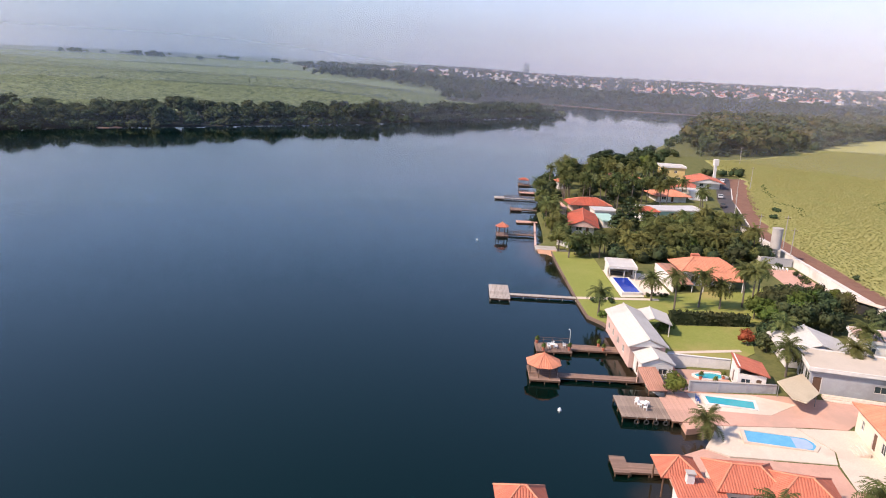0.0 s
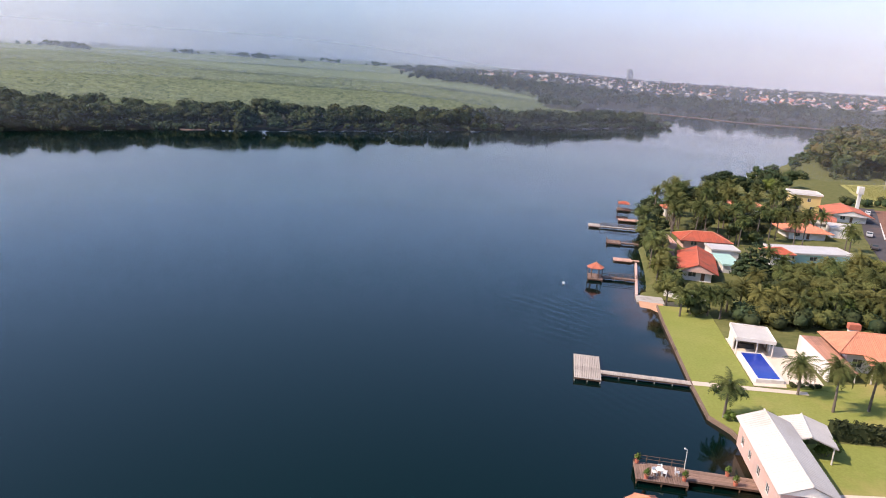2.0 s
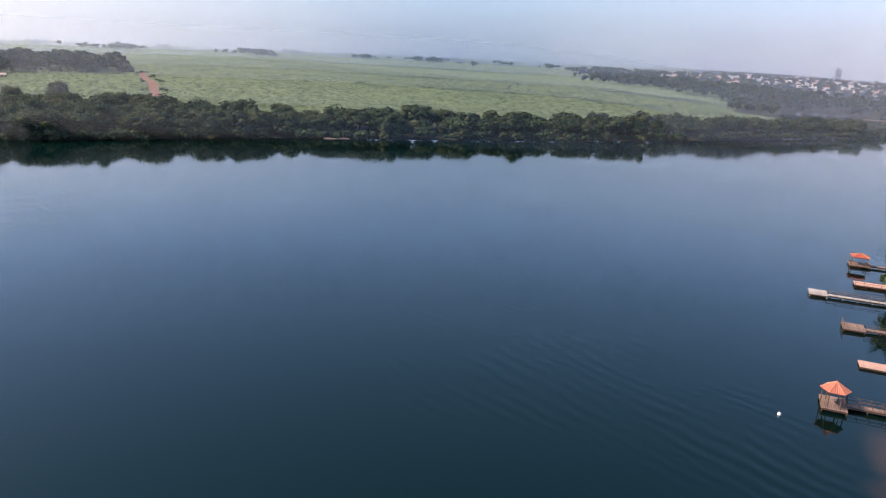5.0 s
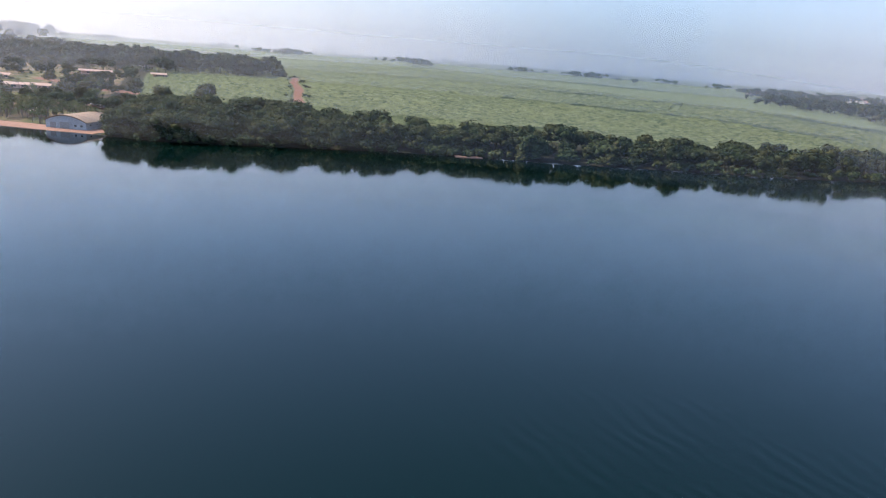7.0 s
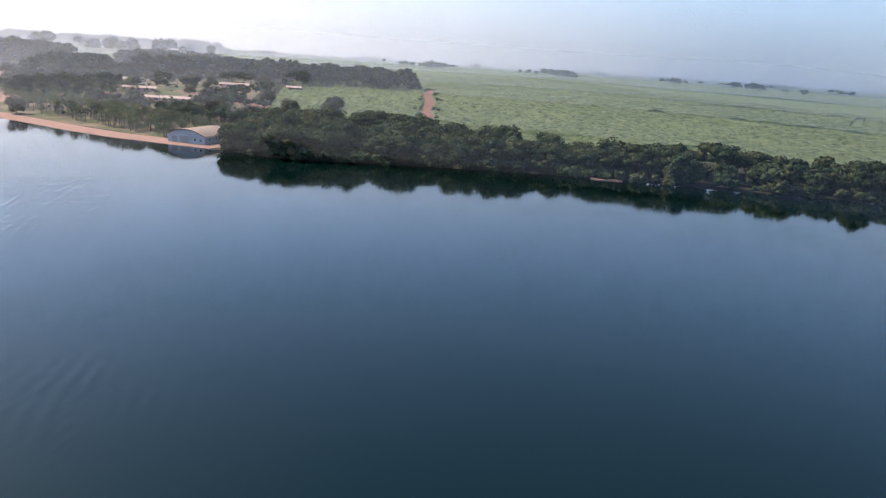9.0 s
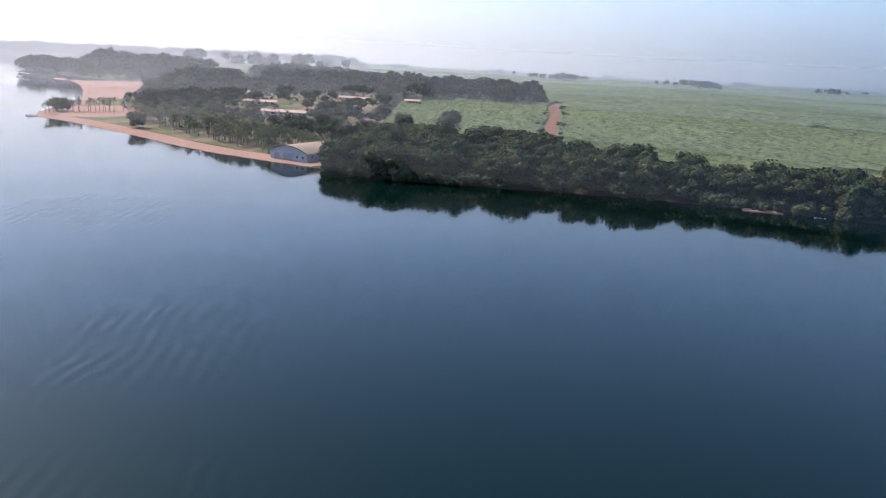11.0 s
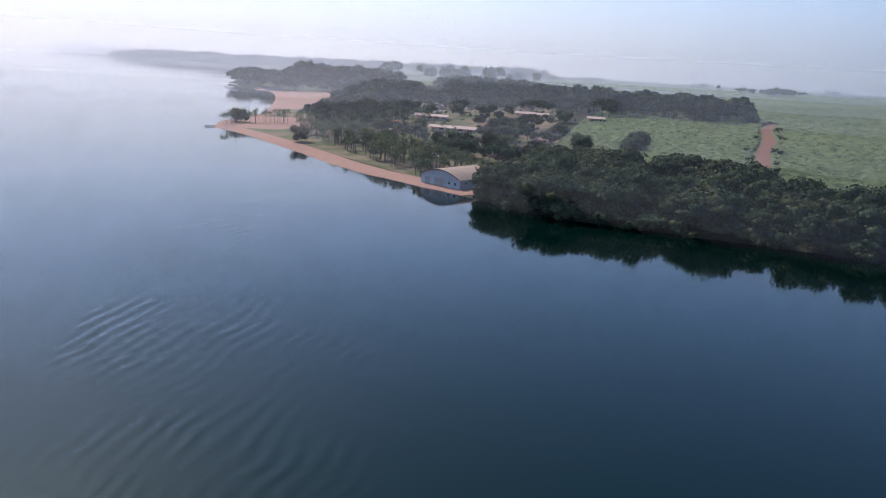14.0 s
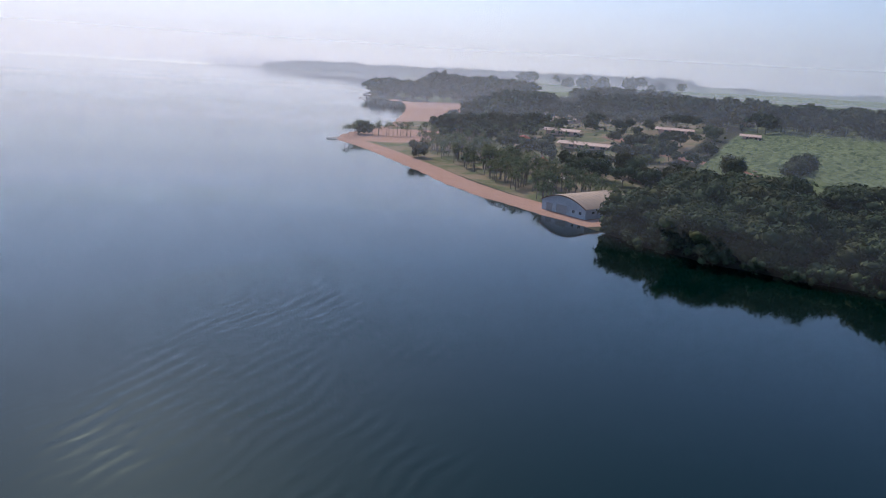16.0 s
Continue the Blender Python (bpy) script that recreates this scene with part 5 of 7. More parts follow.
for x, y in BUOYS:
    b = thing("buoy", "small white mooring buoy", "buoy", (x, y, LAKE), group="mooring buoys")
    part("float", Geo().rod((0, 0, -0.1), (0, 0, 0.3), 0.3, 0.22, 10), M["plastic"], b)
    part("cap", Geo().rod((0, 0, 0.3), (0, 0, 0.42), 0.12, 0.08, 8), M["plastic"], b)

# -- boathouse, porch and garden walls --
t = house("boathouse", "long white boathouse with a gabled white sheet roof", (32.7, 112.8), 1.5, 5.6, 16.4, 3.7, "pinkwall",
          {"w": [(1.2, 2.4, 1.0, 2.2), (4.4, 5.6, 1.0, 2.2), (8, 9.2, 1.0, 2.2), (11.6, 12.8, 1.0, 2.2)], "s": [(1.6, 4.0, 0.1, 2.8, "gate")]}, category="boathouse")
gable_roof(t, 6.6, 17.6, 3.75, 1.35, "whiteroof", 0.5, 0.05, wall="white")
t = house("boat_store", "low white annexe with a gabled sheet roof", (33.3, 102.2), 1.5, 4.8, 4.4, 2.7, "white", {"w": [(1.2, 2.4, 0.1, 2.1, "door")], "s": [(0.8, 2.0, 0.1, 2.1, "door"), (2.6, 4.0, 1.0, 2.0)]}, category="shed")
gable_roof(t, 5.4, 4.8, 2.75, 1.0, "whiteroof", 0.5, 0.05, wall="white")
t = thing("lean_to_roof", "brown tiled lean-to roof over the quay", "roof", (31.9, 97.2, bank(31.9)), 8)
g = Geo()
rolled_slope(g, (-1.4, -2.6, 0.9), (1.5, -2.6, 0.9), (1.4, 2.2, 2.5), (-1.5, 2.2, 2.5), 0.3, 0.07)
part("roof", g, M["tile_old"], t)
posts(t, [(-1.3, -2.4), (1.3, -2.4), (-1.3, 2.0), (1.3, 2.0)], 1.0, 0.1, "wood")
part("back_wall", Geo().box(0, 2.1, 0, 2.8, 0.2, 2.3), M["pinkwall"], t)
t = thing("garden_pavilion", "open white-roofed garden pavilion beside the boathouse", "pavilion", (37.8, 121.6, bank(37.4)), -6)
gable_roof(t, 6.4, 6.6, 2.5, 1.0, "whiteroof", 0.5, 0.04)
posts(t, [(-2.8, -2.9), (2.8, -2.9), (-2.8, 2.9), (2.8, 2.9)], 2.55, 0.1)
boundary("white rendered wall between two gardens", (36.7, 106.3), (46.2, 105.2), 1.9)
boundary("grey rendered wall between two terraces", (37.4, 96.6), (50.0, 96.9), 1.7, "grey", cap="concrete")
boundary("white rendered wall closing the pool garden", (36.4, 97.0), (36.5, 105.8), 1.2, "pinkwall", cap="tile_pale")
hedge("clipped dark green hedge between two gardens", 42.3, 57.2, 124.9, 126.7, 2.1, 4)

# -- pools --
pool("swimming_pool", "rectangular turquoise swimming pool with pale coping", [(38.9, 92.4), (45.0, 91.3), (45.6, 93.6), (39.0, 94.7)], "poolteal")
long_pool = pool("swimming_pool", "pale blue swimming pool with a shallow rounded end", [(40.3, 81.8), (48.0, 80.5), (48.9, 81.6), (48.9, 82.6), (48.3, 83.6), (40.9, 84.8)], "poolpale", coping="palepaving")
part("shallow_step", Geo().prism([(0.2, -1.6), (1.2, -1.75), (2.3, -1.4), (2.7, -0.6), (2.5, 0.6), (1.4, 1.1), (0.6, 1.15)], -0.3, 0.065), M["poolstep"], long_pool, "pale tiled shallow end")
pool("swimming_pool", "kidney-shaped turquoise pool with white coping", [(42.2 + 2.35 * math.cos(2 * math.pi * k / 18), 101.9 + (1.05 + 0.2 * math.sin(4 * math.pi * k / 18)) * math.sin(2 * math.pi * k / 18) - 0.15 * math.cos(2 * math.pi * k / 18)) for k in range(18)], "poolteal")
pool("swimming_pool", "raised rectangular pool with royal blue tiles", [(37.4, 142.0), (40.9, 142.6), (40.5, 153.0), (37.1, 152.6)], "poolblue", rise=0.45)
part_seat = chair("blue sun lounger chair by the pool", "blue pool chairs", "blueplastic")
for x, y in ((37.6, 93.6), (37.5, 92.7)):
    copy_thing(part_seat, pose(x, y, bank(x) + 0.13, 0, 0, 80))
drop(part_seat)

# -- houses near the camera --
t = thing("boathouse_pavilion", "tiled hip-roofed pavilion standing in the water", "pavilion", (10.0, 62.6, 1.2), 3)
hip_roof(t, 5.4, 5.2, 3.0, 1.7, "tile", 0.6)
posts(t, [(-2.3, -2.2), (2.3, -2.2), (-2.3, 2.2), (2.3, 2.2)], 3.05, 0.12, "wood", -3)
deck_part(t, -2.6, 2.6, -2.5, 2.5, 0.0, "deck")
t = house("lakeside_house", "white lakeside house with a red tiled hip roof", (34.8, 69.4), -3, 6.4, 5.6, 2.9, "white", {"s": [(1.0, 2.6, 0.9, 2.2), (3.6, 4.6, 0.1, 2.2, "door")], "n": [(1.4, 3.0, 0.9, 2.2)], "w": [(1.4, 3.2, 0.9, 2.2)]})
hip_roof(t, 7.6, 6.6, 2.95, 1.5, "tile", 3.0)
t = house("lakeside_house", "white house wing with a red tiled hip roof", (40.0, 66.9), -10, 6.0, 6.4, 2.9, "white", {"s": [(1.0, 2.6, 0.9, 2.2)], "e": [(1.4, 3.0, 0.9, 2.2)]})
hip_roof(t, 7.6, 7.4, 2.95, 1.8, "tile", 1.5)
t = thing("barbecue_pavilion", "red tiled pyramid roof over a lakeside barbecue", "pavilion", (28.2, 71.6, bank(28.2)), 0)
hip_roof(t, 4.8, 4.6, 2.5, 1.5, "tile", 0.0)
posts(t, [(-2, -1.9), (2, -1.9), (-2, 1.9), (2, 1.9)], 2.6, 0.12, "wood", -0.1)
t = thing("chimney", "small white chimney with a flat cap", "chimney", (28.4, 67.9, bank(28)), 0)
part("stack", Geo().box(0, 0, 0, 0.8, 0.7, 4.1, 0, 0.05), M["white"], t)
part("cap", Geo().box(0, 0, 4.2, 1.0, 0.9, 0.12), M["concrete"], t)
part("support", Geo().box(-0.3, 0, 4.1, 0.1, 0.5, 0.1).box(0.3, 0, 4.1, 0.1, 0.5, 0.1), M["dark"], t)
t = house("terrace_house", "low house under a red tiled lean roof", (29.2, 65.8), 0, 4.6, 5.0, 2.4, "white", {"s": [(1, 2.2, 0.1, 2.1, "door")]})
g = Geo()
rolled_slope(g, (-2.7, -2.9, 2.45), (2.7, -2.9, 2.45), (2.7, 2.9, 3.1), (-2.7, 2.9, 3.1), 0.3, 0.07)
part("roof", g, M["tile"], t)
t = house("cream_house", "cream house with an orange tiled hip roof", (59.2, 80.8), -7, 7.6, 10.0, 3.6, "cream", {"w": [(1.2, 2.0, 1.0, 2.4), (4.6, 5.7, 0.1, 2.5, "door"), (7.0, 8.2, 0.9, 2.4)], "n": [(2, 4, 0.9, 2.3)]})
hip_roof(t, 9.0, 11.4, 3.65, 1.9, "tile_pale", 0.5)
steps = thing("steps", "pale stone steps before the house door", "steps", (54.3, 80.6, bank(54)), -7)
for k in range(4):
    part("step", Geo().box(-0.4 * k, 0, 0, 0.4, 2.6, 0.68 - 0.17 * k, 0, 0.02), M["palepaving"], steps)
t = house("flat_roofed_house", "modern house with white fascia, beige flat roof and grey wall", (61.4, 99.8), -12, 11.4, 7.2, 3.7, "grey", {"s": [(0.3, 1.6, 0.1, 2.6, "door"), (8.6, 10.4, 1.2, 2.3)], "w": [(0.4, 3.0, 0.2, 2.7), (3.6, 6.2, 0.2, 2.7)]})
flat_roof(t, 12.6, 8.4, 3.72, "sandroof", rim=0.2, th=0.3)
steps = thing("steps", "wide pale terrace steps below the modern house", "steps", (61.0, 94.9, bank(61)), -12)
for k in range(3):
    part("step", Geo().box(0, -0.5 * k, 0, 9.5, 0.5, 0.48 - 0.16 * k, 0, 0.02), M["palepaving"], steps)
t = thing("carport", "beige sheet canopy on slim posts", "canopy", (51.9, 94.2, bank(52)), 0)
g = Geo()
canopy = [(-2.3, 1.8, 2.2), (2.6, 4.6, 2.45), (2.3, -1.5, 2.2), (-1.0, -4.7, 2.1), (-2.4, -3.6, 2.1)]
k = len(canopy)
g.v = [(x, y, z) for x, y, z in canopy] + [(x, y, z + 0.14) for x, y, z in canopy]
g.f = [tuple(range(k)), tuple(range(2 * k - 1, k - 1, -1))] + [((i + 1) % k, i, k + i, k + (i + 1) % k) for i in range(k)]
part("sheet", g, M["canvas"], t)
posts(t, [(-2.1, 1.4), (2.3, 4.0), (2.0, -1.3)], 2.15, 0.06, "metal")
t = house("pool_house", "small white pool house with a red tiled roof", (46.9, 99.6), -10, 4.0, 5.0, 2.7, "white", {"s": [(0.5, 1.9, 1.0, 2.0), (2.6, 3.5, 0.1, 2.1, "door")], "w": [(1.2, 2.4, 0.1, 2.2, "door")]})
g = Geo()
rolled_slope(g, (2.4, -2.9, 2.75), (2.4, 2.9, 2.75), (-2.3, 2.9, 3.9), (-2.3, -2.9, 3.9), 0.3, 0.07)
part("roof", g, M["tile"], t)
part("gable_wall", Geo().box(-1.9, 0, 2.7, 0.2, 5.0, 1.2), M["white"], t)
t = house("white_roofed_house", "house under a wide white sheet roof", (60.8, 109.8), -8, 9.4, 8.0, 2.6, "white", {"s": [(1, 2.4, 0.9, 2.1), (4.4, 5.6, 0.1, 2.1, "door")]})
gable_roof(t, 11.6, 9.6, 2.65, 1.9, "whiteroof", 0.6, 0.04, wall="grey")
t = house("corner_house", "low house with a faded pinkish flat roof", (73.8, 113.2), -16, 8.0, 6.0, 3.0, "white", {"w": [(1.2, 3.4, 0.9, 2.2)], "s": [(1.5, 3, 0.9, 2.1)]})
flat_roof(t, 8.8, 6.8, 3.02, "beigeroof", rim=0.15)
tank = thing("water_tank", "white plastic water tank on a base", "water tank", (70.5, 95.6, bank(70)), 0)
part("base", Geo().box(0, 0, 0, 1.4, 1.4, 0.5, 0, 0.03), M["concrete"], tank)
part("drum", Geo().rod((0, 0, 0.5), (0, 0, 1.5), 0.62, 0.55, 14), M["plastic"], tank)
part("lid", Geo().rod((0, 0, 1.5), (0, 0, 1.68), 0.56, 0.3, 14), M["plastic"], tank)

# -- villa with the blue pool --
t = thing("pool_cabana", "white flat-roofed pool cabana, open to the pool", "cabana", (39.5, 156.4, bank(39.5)), -3)
flat_roof(t, 6.4, 7.4, 2.75, "whiteroof", rim=0.25, th=0.3)
part("back_wall", Geo().box(0, 3.4, 0, 6.0, 0.2, 2.75), M["white"], t)
part("side_wall", Geo().box(-2.9, 1.2, 0, 0.2, 4.2, 2.75), M["white"], t)
ob = part("side_wall", wall_sheet(4.4, 2.75, [(1.2, 2.4, 0.1, 2.1)]), M["white"], t)
ob.matrix_basis = pose(2.9, -1.1, 0, 0, 0, 90)
opening_parts(ob, [(1.2, 2.4, 0.1, 2.1, "door")])
posts(t, [(-2.9, -3.3), (0.4, -3.3), (2.9, -3.3)], 2.75, 0.12)
part("bench", Geo().box(-0.6, 0.2, 0, 2.6, 0.6, 0.9, 0, 0.04), M["dark"], t)
t = house("villa", "low villa with a broad orange tiled hip roof and veranda", (57.6, 153.6), 2, 10.2, 7.0, 3.2, "white", {"s": [(1, 2.6, 0.8, 2.3), (4.2, 5.4, 0.1, 2.3, "door"), (7, 8.8, 0.8, 2.3)], "w": [(2, 4, 0.8, 2.3)]})
hip_roof(t, 13.8, 9.6, 3.5, 2.2, "tile_pale", 5.5)
veranda = thing("veranda", "orange tiled veranda roof on white posts", "veranda", (59.0, 146.9, bank(59)), 2)
g = Geo()
rolled_slope(g, (-4.4, -1.7, 2.7), (4.6, -1.7, 2.7), (4.6, 1.9, 3.45), (-4.4, 1.9, 3.45), 0.3, 0.07)
part("roof", g, M["tile_pale"], veranda)
posts(veranda, [(-4.1, -1.4), (-1.2, -1.4), (1.6, -1.4), (4.3, -1.4)], 2.75, 0.12)
t = thing("terrace_wing", "brown tiled terrace roof with a white parapet", "terrace", (50.4, 151.4, bank(50.4)), 3)
g = Geo()
rolled_slope(g, (-2.1, -6.4, 1.9), (2.1, -6.4, 1.9), (2.1, 6.4, 2.9), (-2.1, 6.4, 2.9), 0.3, 0.07)
part("roof", g, M["tile_old"], t)
part("parapet", Geo().box(-2.3, 0, 0, 0.25, 13.0, 2.9, 0, 0.03), M["white"], t)
posts(t, [(1.9, -6.0), (1.9, -2), (1.9, 2)], 1.95, 0.12)
part("back_wall", Geo().box(0, 6.5, 0, 4.4, 0.2, 2.8), M["white"], t)
t = thing("red_tank", "red water tank on a white masonry stand", "water tank", (58.9, 164.6, bank(58.9)))
part("tank", Geo().box(0, 0, 2.6, 2.0, 1.2, 1.1, 0, 0.12), M["tile"], t)
part("stand", Geo().box(0, 0, -0.2, 1.6, 1.0, 2.8), M["white"], t)
boundary("long white road wall with a pale coping", (84.0, 128), (84.2, 168), 2.2)
boundary("long white road wall with a pale coping", (84.2, 168.3), (83.9, 203), 2.2)
boundary("grey block wall across the yard", (76.8, 169.6), (83.6, 168.2), 2.1, "grey", cap="concrete")
boundary("white rendered wall beside the lane", (76.5, 169.8), (76.8, 181), 1.9)
t = thing("street_gate", "pale concrete gate roof over the street wall", "gate", (81.2, 136.0, bank(81)), -58)
part("roof", Geo().box(0, 0, 2.6, 12.5, 1.6, 0.2, 0, 0.04), M["palepaving"], t)
part("wall", Geo().box(0, 0.4, 0, 12.0, 0.2, 2.6), M["palepaving"], t)
part("gate_leaf", Geo().box(3.0, -0.1, 0, 4.2, 0.1, 2.3), M["dark"], t)
tower = thing("water_tower", "tall grey cylindrical concrete water tower", "water tower", (81.4, 173.4, bank(81)))
part("shaft", Geo().rod((0, 0, -0.2), (0, 0, 3.4), 0.55, 0.55, 14), M["concrete"], tower)
part("tank", Geo().rod((0, 0, 3.4), (0, 0, 8.4), 1.25, 1.25, 20), M["concrete"], tower)
part("rim", Geo().rod((0, 0, 8.4), (0, 0, 8.6), 1.35, 1.35, 20).rod((0, 0, 3.2), (0, 0, 3.4), 0.8, 1.25, 20), M["concrete"], tower)

# -- houses among the palms to the north --
t = house("red_roofed_house", "lake house with a weathered red tiled roof", (38.6, 206.6), -8, 6.4, 17.5, 2.3, "white", {"s": [(1.2, 3.0, 0.9, 2.1), (4.0, 5.0, 0.1, 2.1, "door")], "w": [(2, 4, 0.9, 2.2), (8, 10, 0.9, 2.2)]})
gable_roof(t, 9.2, 20.0, 2.3, 1.9, "tile_dark", wall="pinkwall", cap="tile")
t = house("red_roofed_house", "long house with a red tiled hip roof", (44.6, 234.6), 6, 11.6, 6.8, 2.4, "pinkwall", {"s": [(2, 3.6, 0.9, 2.1), (6, 7, 0.1, 2.1, "door")]})
hip_roof(t, 14.4, 9.6, 2.4, 1.9, "tile_dark", 5.5)
t = house("terrace_annexe", "flat pink roof terrace with a red railing", (32.6, 226.4), 6, 5.0, 11.0, 2.8, "pinkwall", {"w": [(2, 4, 0.9, 2.1), (6, 8, 0.9, 2.1)]})
flat_roof(t, 5.4, 11.6, 2.82, "paving", "pinkwall", 0.5)
rail_part(t, (-2.6, -5.7, 0), (-2.6, 5.7, 0), 3.55, 0.6, mat="tile")
t = house("white_shed", "low building with a flat white sheet roof", (48.0, 224.2), 6, 7.0, 6.0, 2.3, "white")
flat_roof(t, 7.6, 6.6, 2.32, "greyroof", "whiteroof", rim=0.1)
t = house("green_shed", "low shed with a pale green sheet roof", (46.6, 212.4), 6, 4.4, 10.2, 2.0, "white")
flat_roof(t, 5.0, 10.8, 2.02, "teal", "teal", rim=0.08)
t = house("orange_roofed_house", "house with an orange tiled hip roof among palms", (68.2, 290.2), 8, 9.0, 8.2, 3.6, "white")
hip_roof(t, 11.5, 10.4, 3.6, 1.9, "tile_pale", 2.0)
t = house("lake_kiosk", "small pale kiosk with a red tiled roof", (41.8, 278.0), 10, 4.4, 4.0, 2.9, "white", {"w": [(1, 2.4, 0.9, 2.0)], "s": [(1, 2.4, 0.9, 2.0)]})
hip_roof(t, 5.8, 5.4, 2.95, 1.4, "tile", 0.5)
t = house("orange_roofed_house", "house with an orange tiled hip roof by the lane", (77.6, 257.0), 6, 10.6, 8.4, 2.3, "white", {"s": [(1.5, 3.2, 0.9, 2.1), (5, 6, 0.1, 2.1, "door")]})
hip_roof(t, 14.0, 11.4, 2.35, 1.7, "tile_pale", 4.0)
t = house("long_white_shed", "long building with a flat white sheet roof", (70.2, 226.6), 12, 19.5, 8.0, 2.6, "teal", {"s": [(2, 4, 0.9, 2.0), (8, 10, 0.9, 2.0)]})
flat_roof(t, 20.5, 9.0, 2.62, "greyroof", "whiteroof", rim=0.12)
t = house("red_roofed_annexe", "annexe with a dark red tiled roof", (61.0, 221.6), 14, 5.6, 5.0, 2.5, "white")
hip_roof(t, 7.0, 6.2, 2.95, 1.2, "tile_dark", 2.0)
t = house("yellow_house", "two-storey yellow house with a white flat roof", (92.0, 305.6), -4, 9.6, 9.0, 6.3, "yellow", {"s": [(1.2, 2.8, 0.9, 2.2), (6.4, 8, 0.9, 2.2), (5.2, 6.4, 3.9, 5.1)], "w": [(2, 3.6, 3.9, 5.2)]})
flat_roof(t, 10.6, 10.0, 6.32, "whiteroof", rim=0.3)
t = house("red_roofed_house", "house with bright red tiled gables beside a water tower", (101.8, 292.0), -6, 10.0, 14.0, 2.5, "white", {"s": [(2, 3.6, 0.9, 2.2), (5, 6, 0.1, 2.1, "door")]})
gable_roof(t, 14.0, 17.0, 2.5, 1.8, "tile", wall="white")
t = house("red_roofed_house", "low house with a red tiled gable roof", (88.4, 274.6), -20, 7.0, 13.0, 2.4, "white")
gable_roof(t, 9.2, 15.0, 2.4, 1.4, "tile", wall="white")
t = house("white_roofed_annexe", "low annexe with a white flat roof", (90.0, 262.0), -10, 6.4, 8.0, 2.9, "white")
flat_roof(t, 7.0, 8.8, 2.92, "whiteroof", rim=0.1)
tower = thing("water_tower", "slim white water tower beside a red roof", "water tower", (111.0, 306.5, bank(111)))
part("shaft", Geo().box(0, 0, -0.2, 1.0, 1.0, 7.2, 0, 0.05), M["white"], tower)
part("tank", Geo().box(0, 0, 7.0, 1.9, 1.9, 2.6, 0, 0.08), M["white"], tower)
boundary("white garden wall by the red house", (28.6, 184.4), (36.4, 181.4), 1.2)
boundary("white garden wall beside the lane", (78.5, 230), (83, 214), 2.0)

# -- north jetties --
jetty("jetty", "narrow railed jetty with a tiled gazebo", [(12.4, 15.8, 191.6, 196.4, 1.1, "y"), (15.8, 23.8, 193.8, 195.2, 1.1, "y")], "deck", "north jetties", [((15.8, 193.8), (23.6, 193.8), 1.1), ((15.8, 195.2), (23.6, 195.2), 1.1)])
gazebo("small red tiled gazebo on a jetty", (14.0, 193.6), 1.1, 2.0, 2.3, 1.15, 6, "tile", 0)
jetty("jetty", "long railed jetty with a square landing", [(14.0, 17.6, 250.6, 255.0, 1.1, "y"), (17.6, 29.0, 251.2, 252.6, 1.1, "y")], "greydeck", "north jetties", [((17.6, 251.2), (28.8, 251.2), 1.1), ((17.6, 252.6), (28.8, 252.6), 1.1)])
jetty("jetty", "railed jetty with a dark landing stage", [(18.6, 22.4, 230.0, 234.2, 1.1, "y"), (22.4, 27.4, 231.0, 232.2, 1.1, "y")], "deck", "north jetties", [((22.4, 231.0), (27.2, 231.0), 1.1), ((18.7, 230.1), (18.7, 234.1), 1.1)], "wood")
jetty("jetty", "reddish floating landing stage", [(19.4, 24.0, 211.6, 214.8, 0.9, "y"), (24.0, 26.0, 212.6, 213.8, 0.9, "y")], "paving", "north jetties")
jetty("jetty", "covered reddish landing stage", [(24.0, 31.2, 264.0, 267.6, 1.1, "y")], "paving", "north jetties", [((24.1, 264.1), (31, 264.1), 1.1)], "wood")
jetty("jetty", "jetty with a dark timber shelter frame", [(24.8, 29.4, 283.0, 287.4, 1.1, "y"), (29.4, 34.0, 284.4, 285.8, 1.1, "y")], "deck", "north jetties", [((24.9, 283.1), (29.3, 283.1), 1.1)], "wood")
t = thing("jetty_shelter", "low brown shelter on the far jetty", "shelter", (27.0, 285.2, 1.1))
hip_roof(t, 4.0, 3.4, 2.0, 0.7, "tile_dark", 1.0)
posts(t, [(-1.7, -1.4), (1.7, -1.4), (-1.7, 1.4), (1.7, 1.4)], 2.05, 0.07, "wood")
drop(seat)
drop(board)

# -- street furniture --
for x, y, h in ((89.9, 187.4, 9.0), (86.8, 196.8, 7.5), (91.6, 228.4, 8.5), (119.6, 288, 9.0), (88.0, 178.6, 7.5), (148, 376, 9.0), (104.5, 262, 8.0)):
    p = thing("utility_pole", "pale concrete utility pole beside the field", "utility pole", (x, y, bank(x)), group="utility poles")
    part("pole", Geo().rod((0, 0, -0.3), (0, 0, h), 0.13, 0.09, 8), M["concrete"], p)
    part("crossarm", Geo().box(0, 0, h - 0.7, 1.6, 0.1, 0.12), M["wood"], p)
    for q in (-0.7, 0, 0.7):
        part("insulator", Geo().rod((q, 0, h - 0.58), (q, 0, h - 0.4), 0.05, 0.035, 6), M["white"], p)


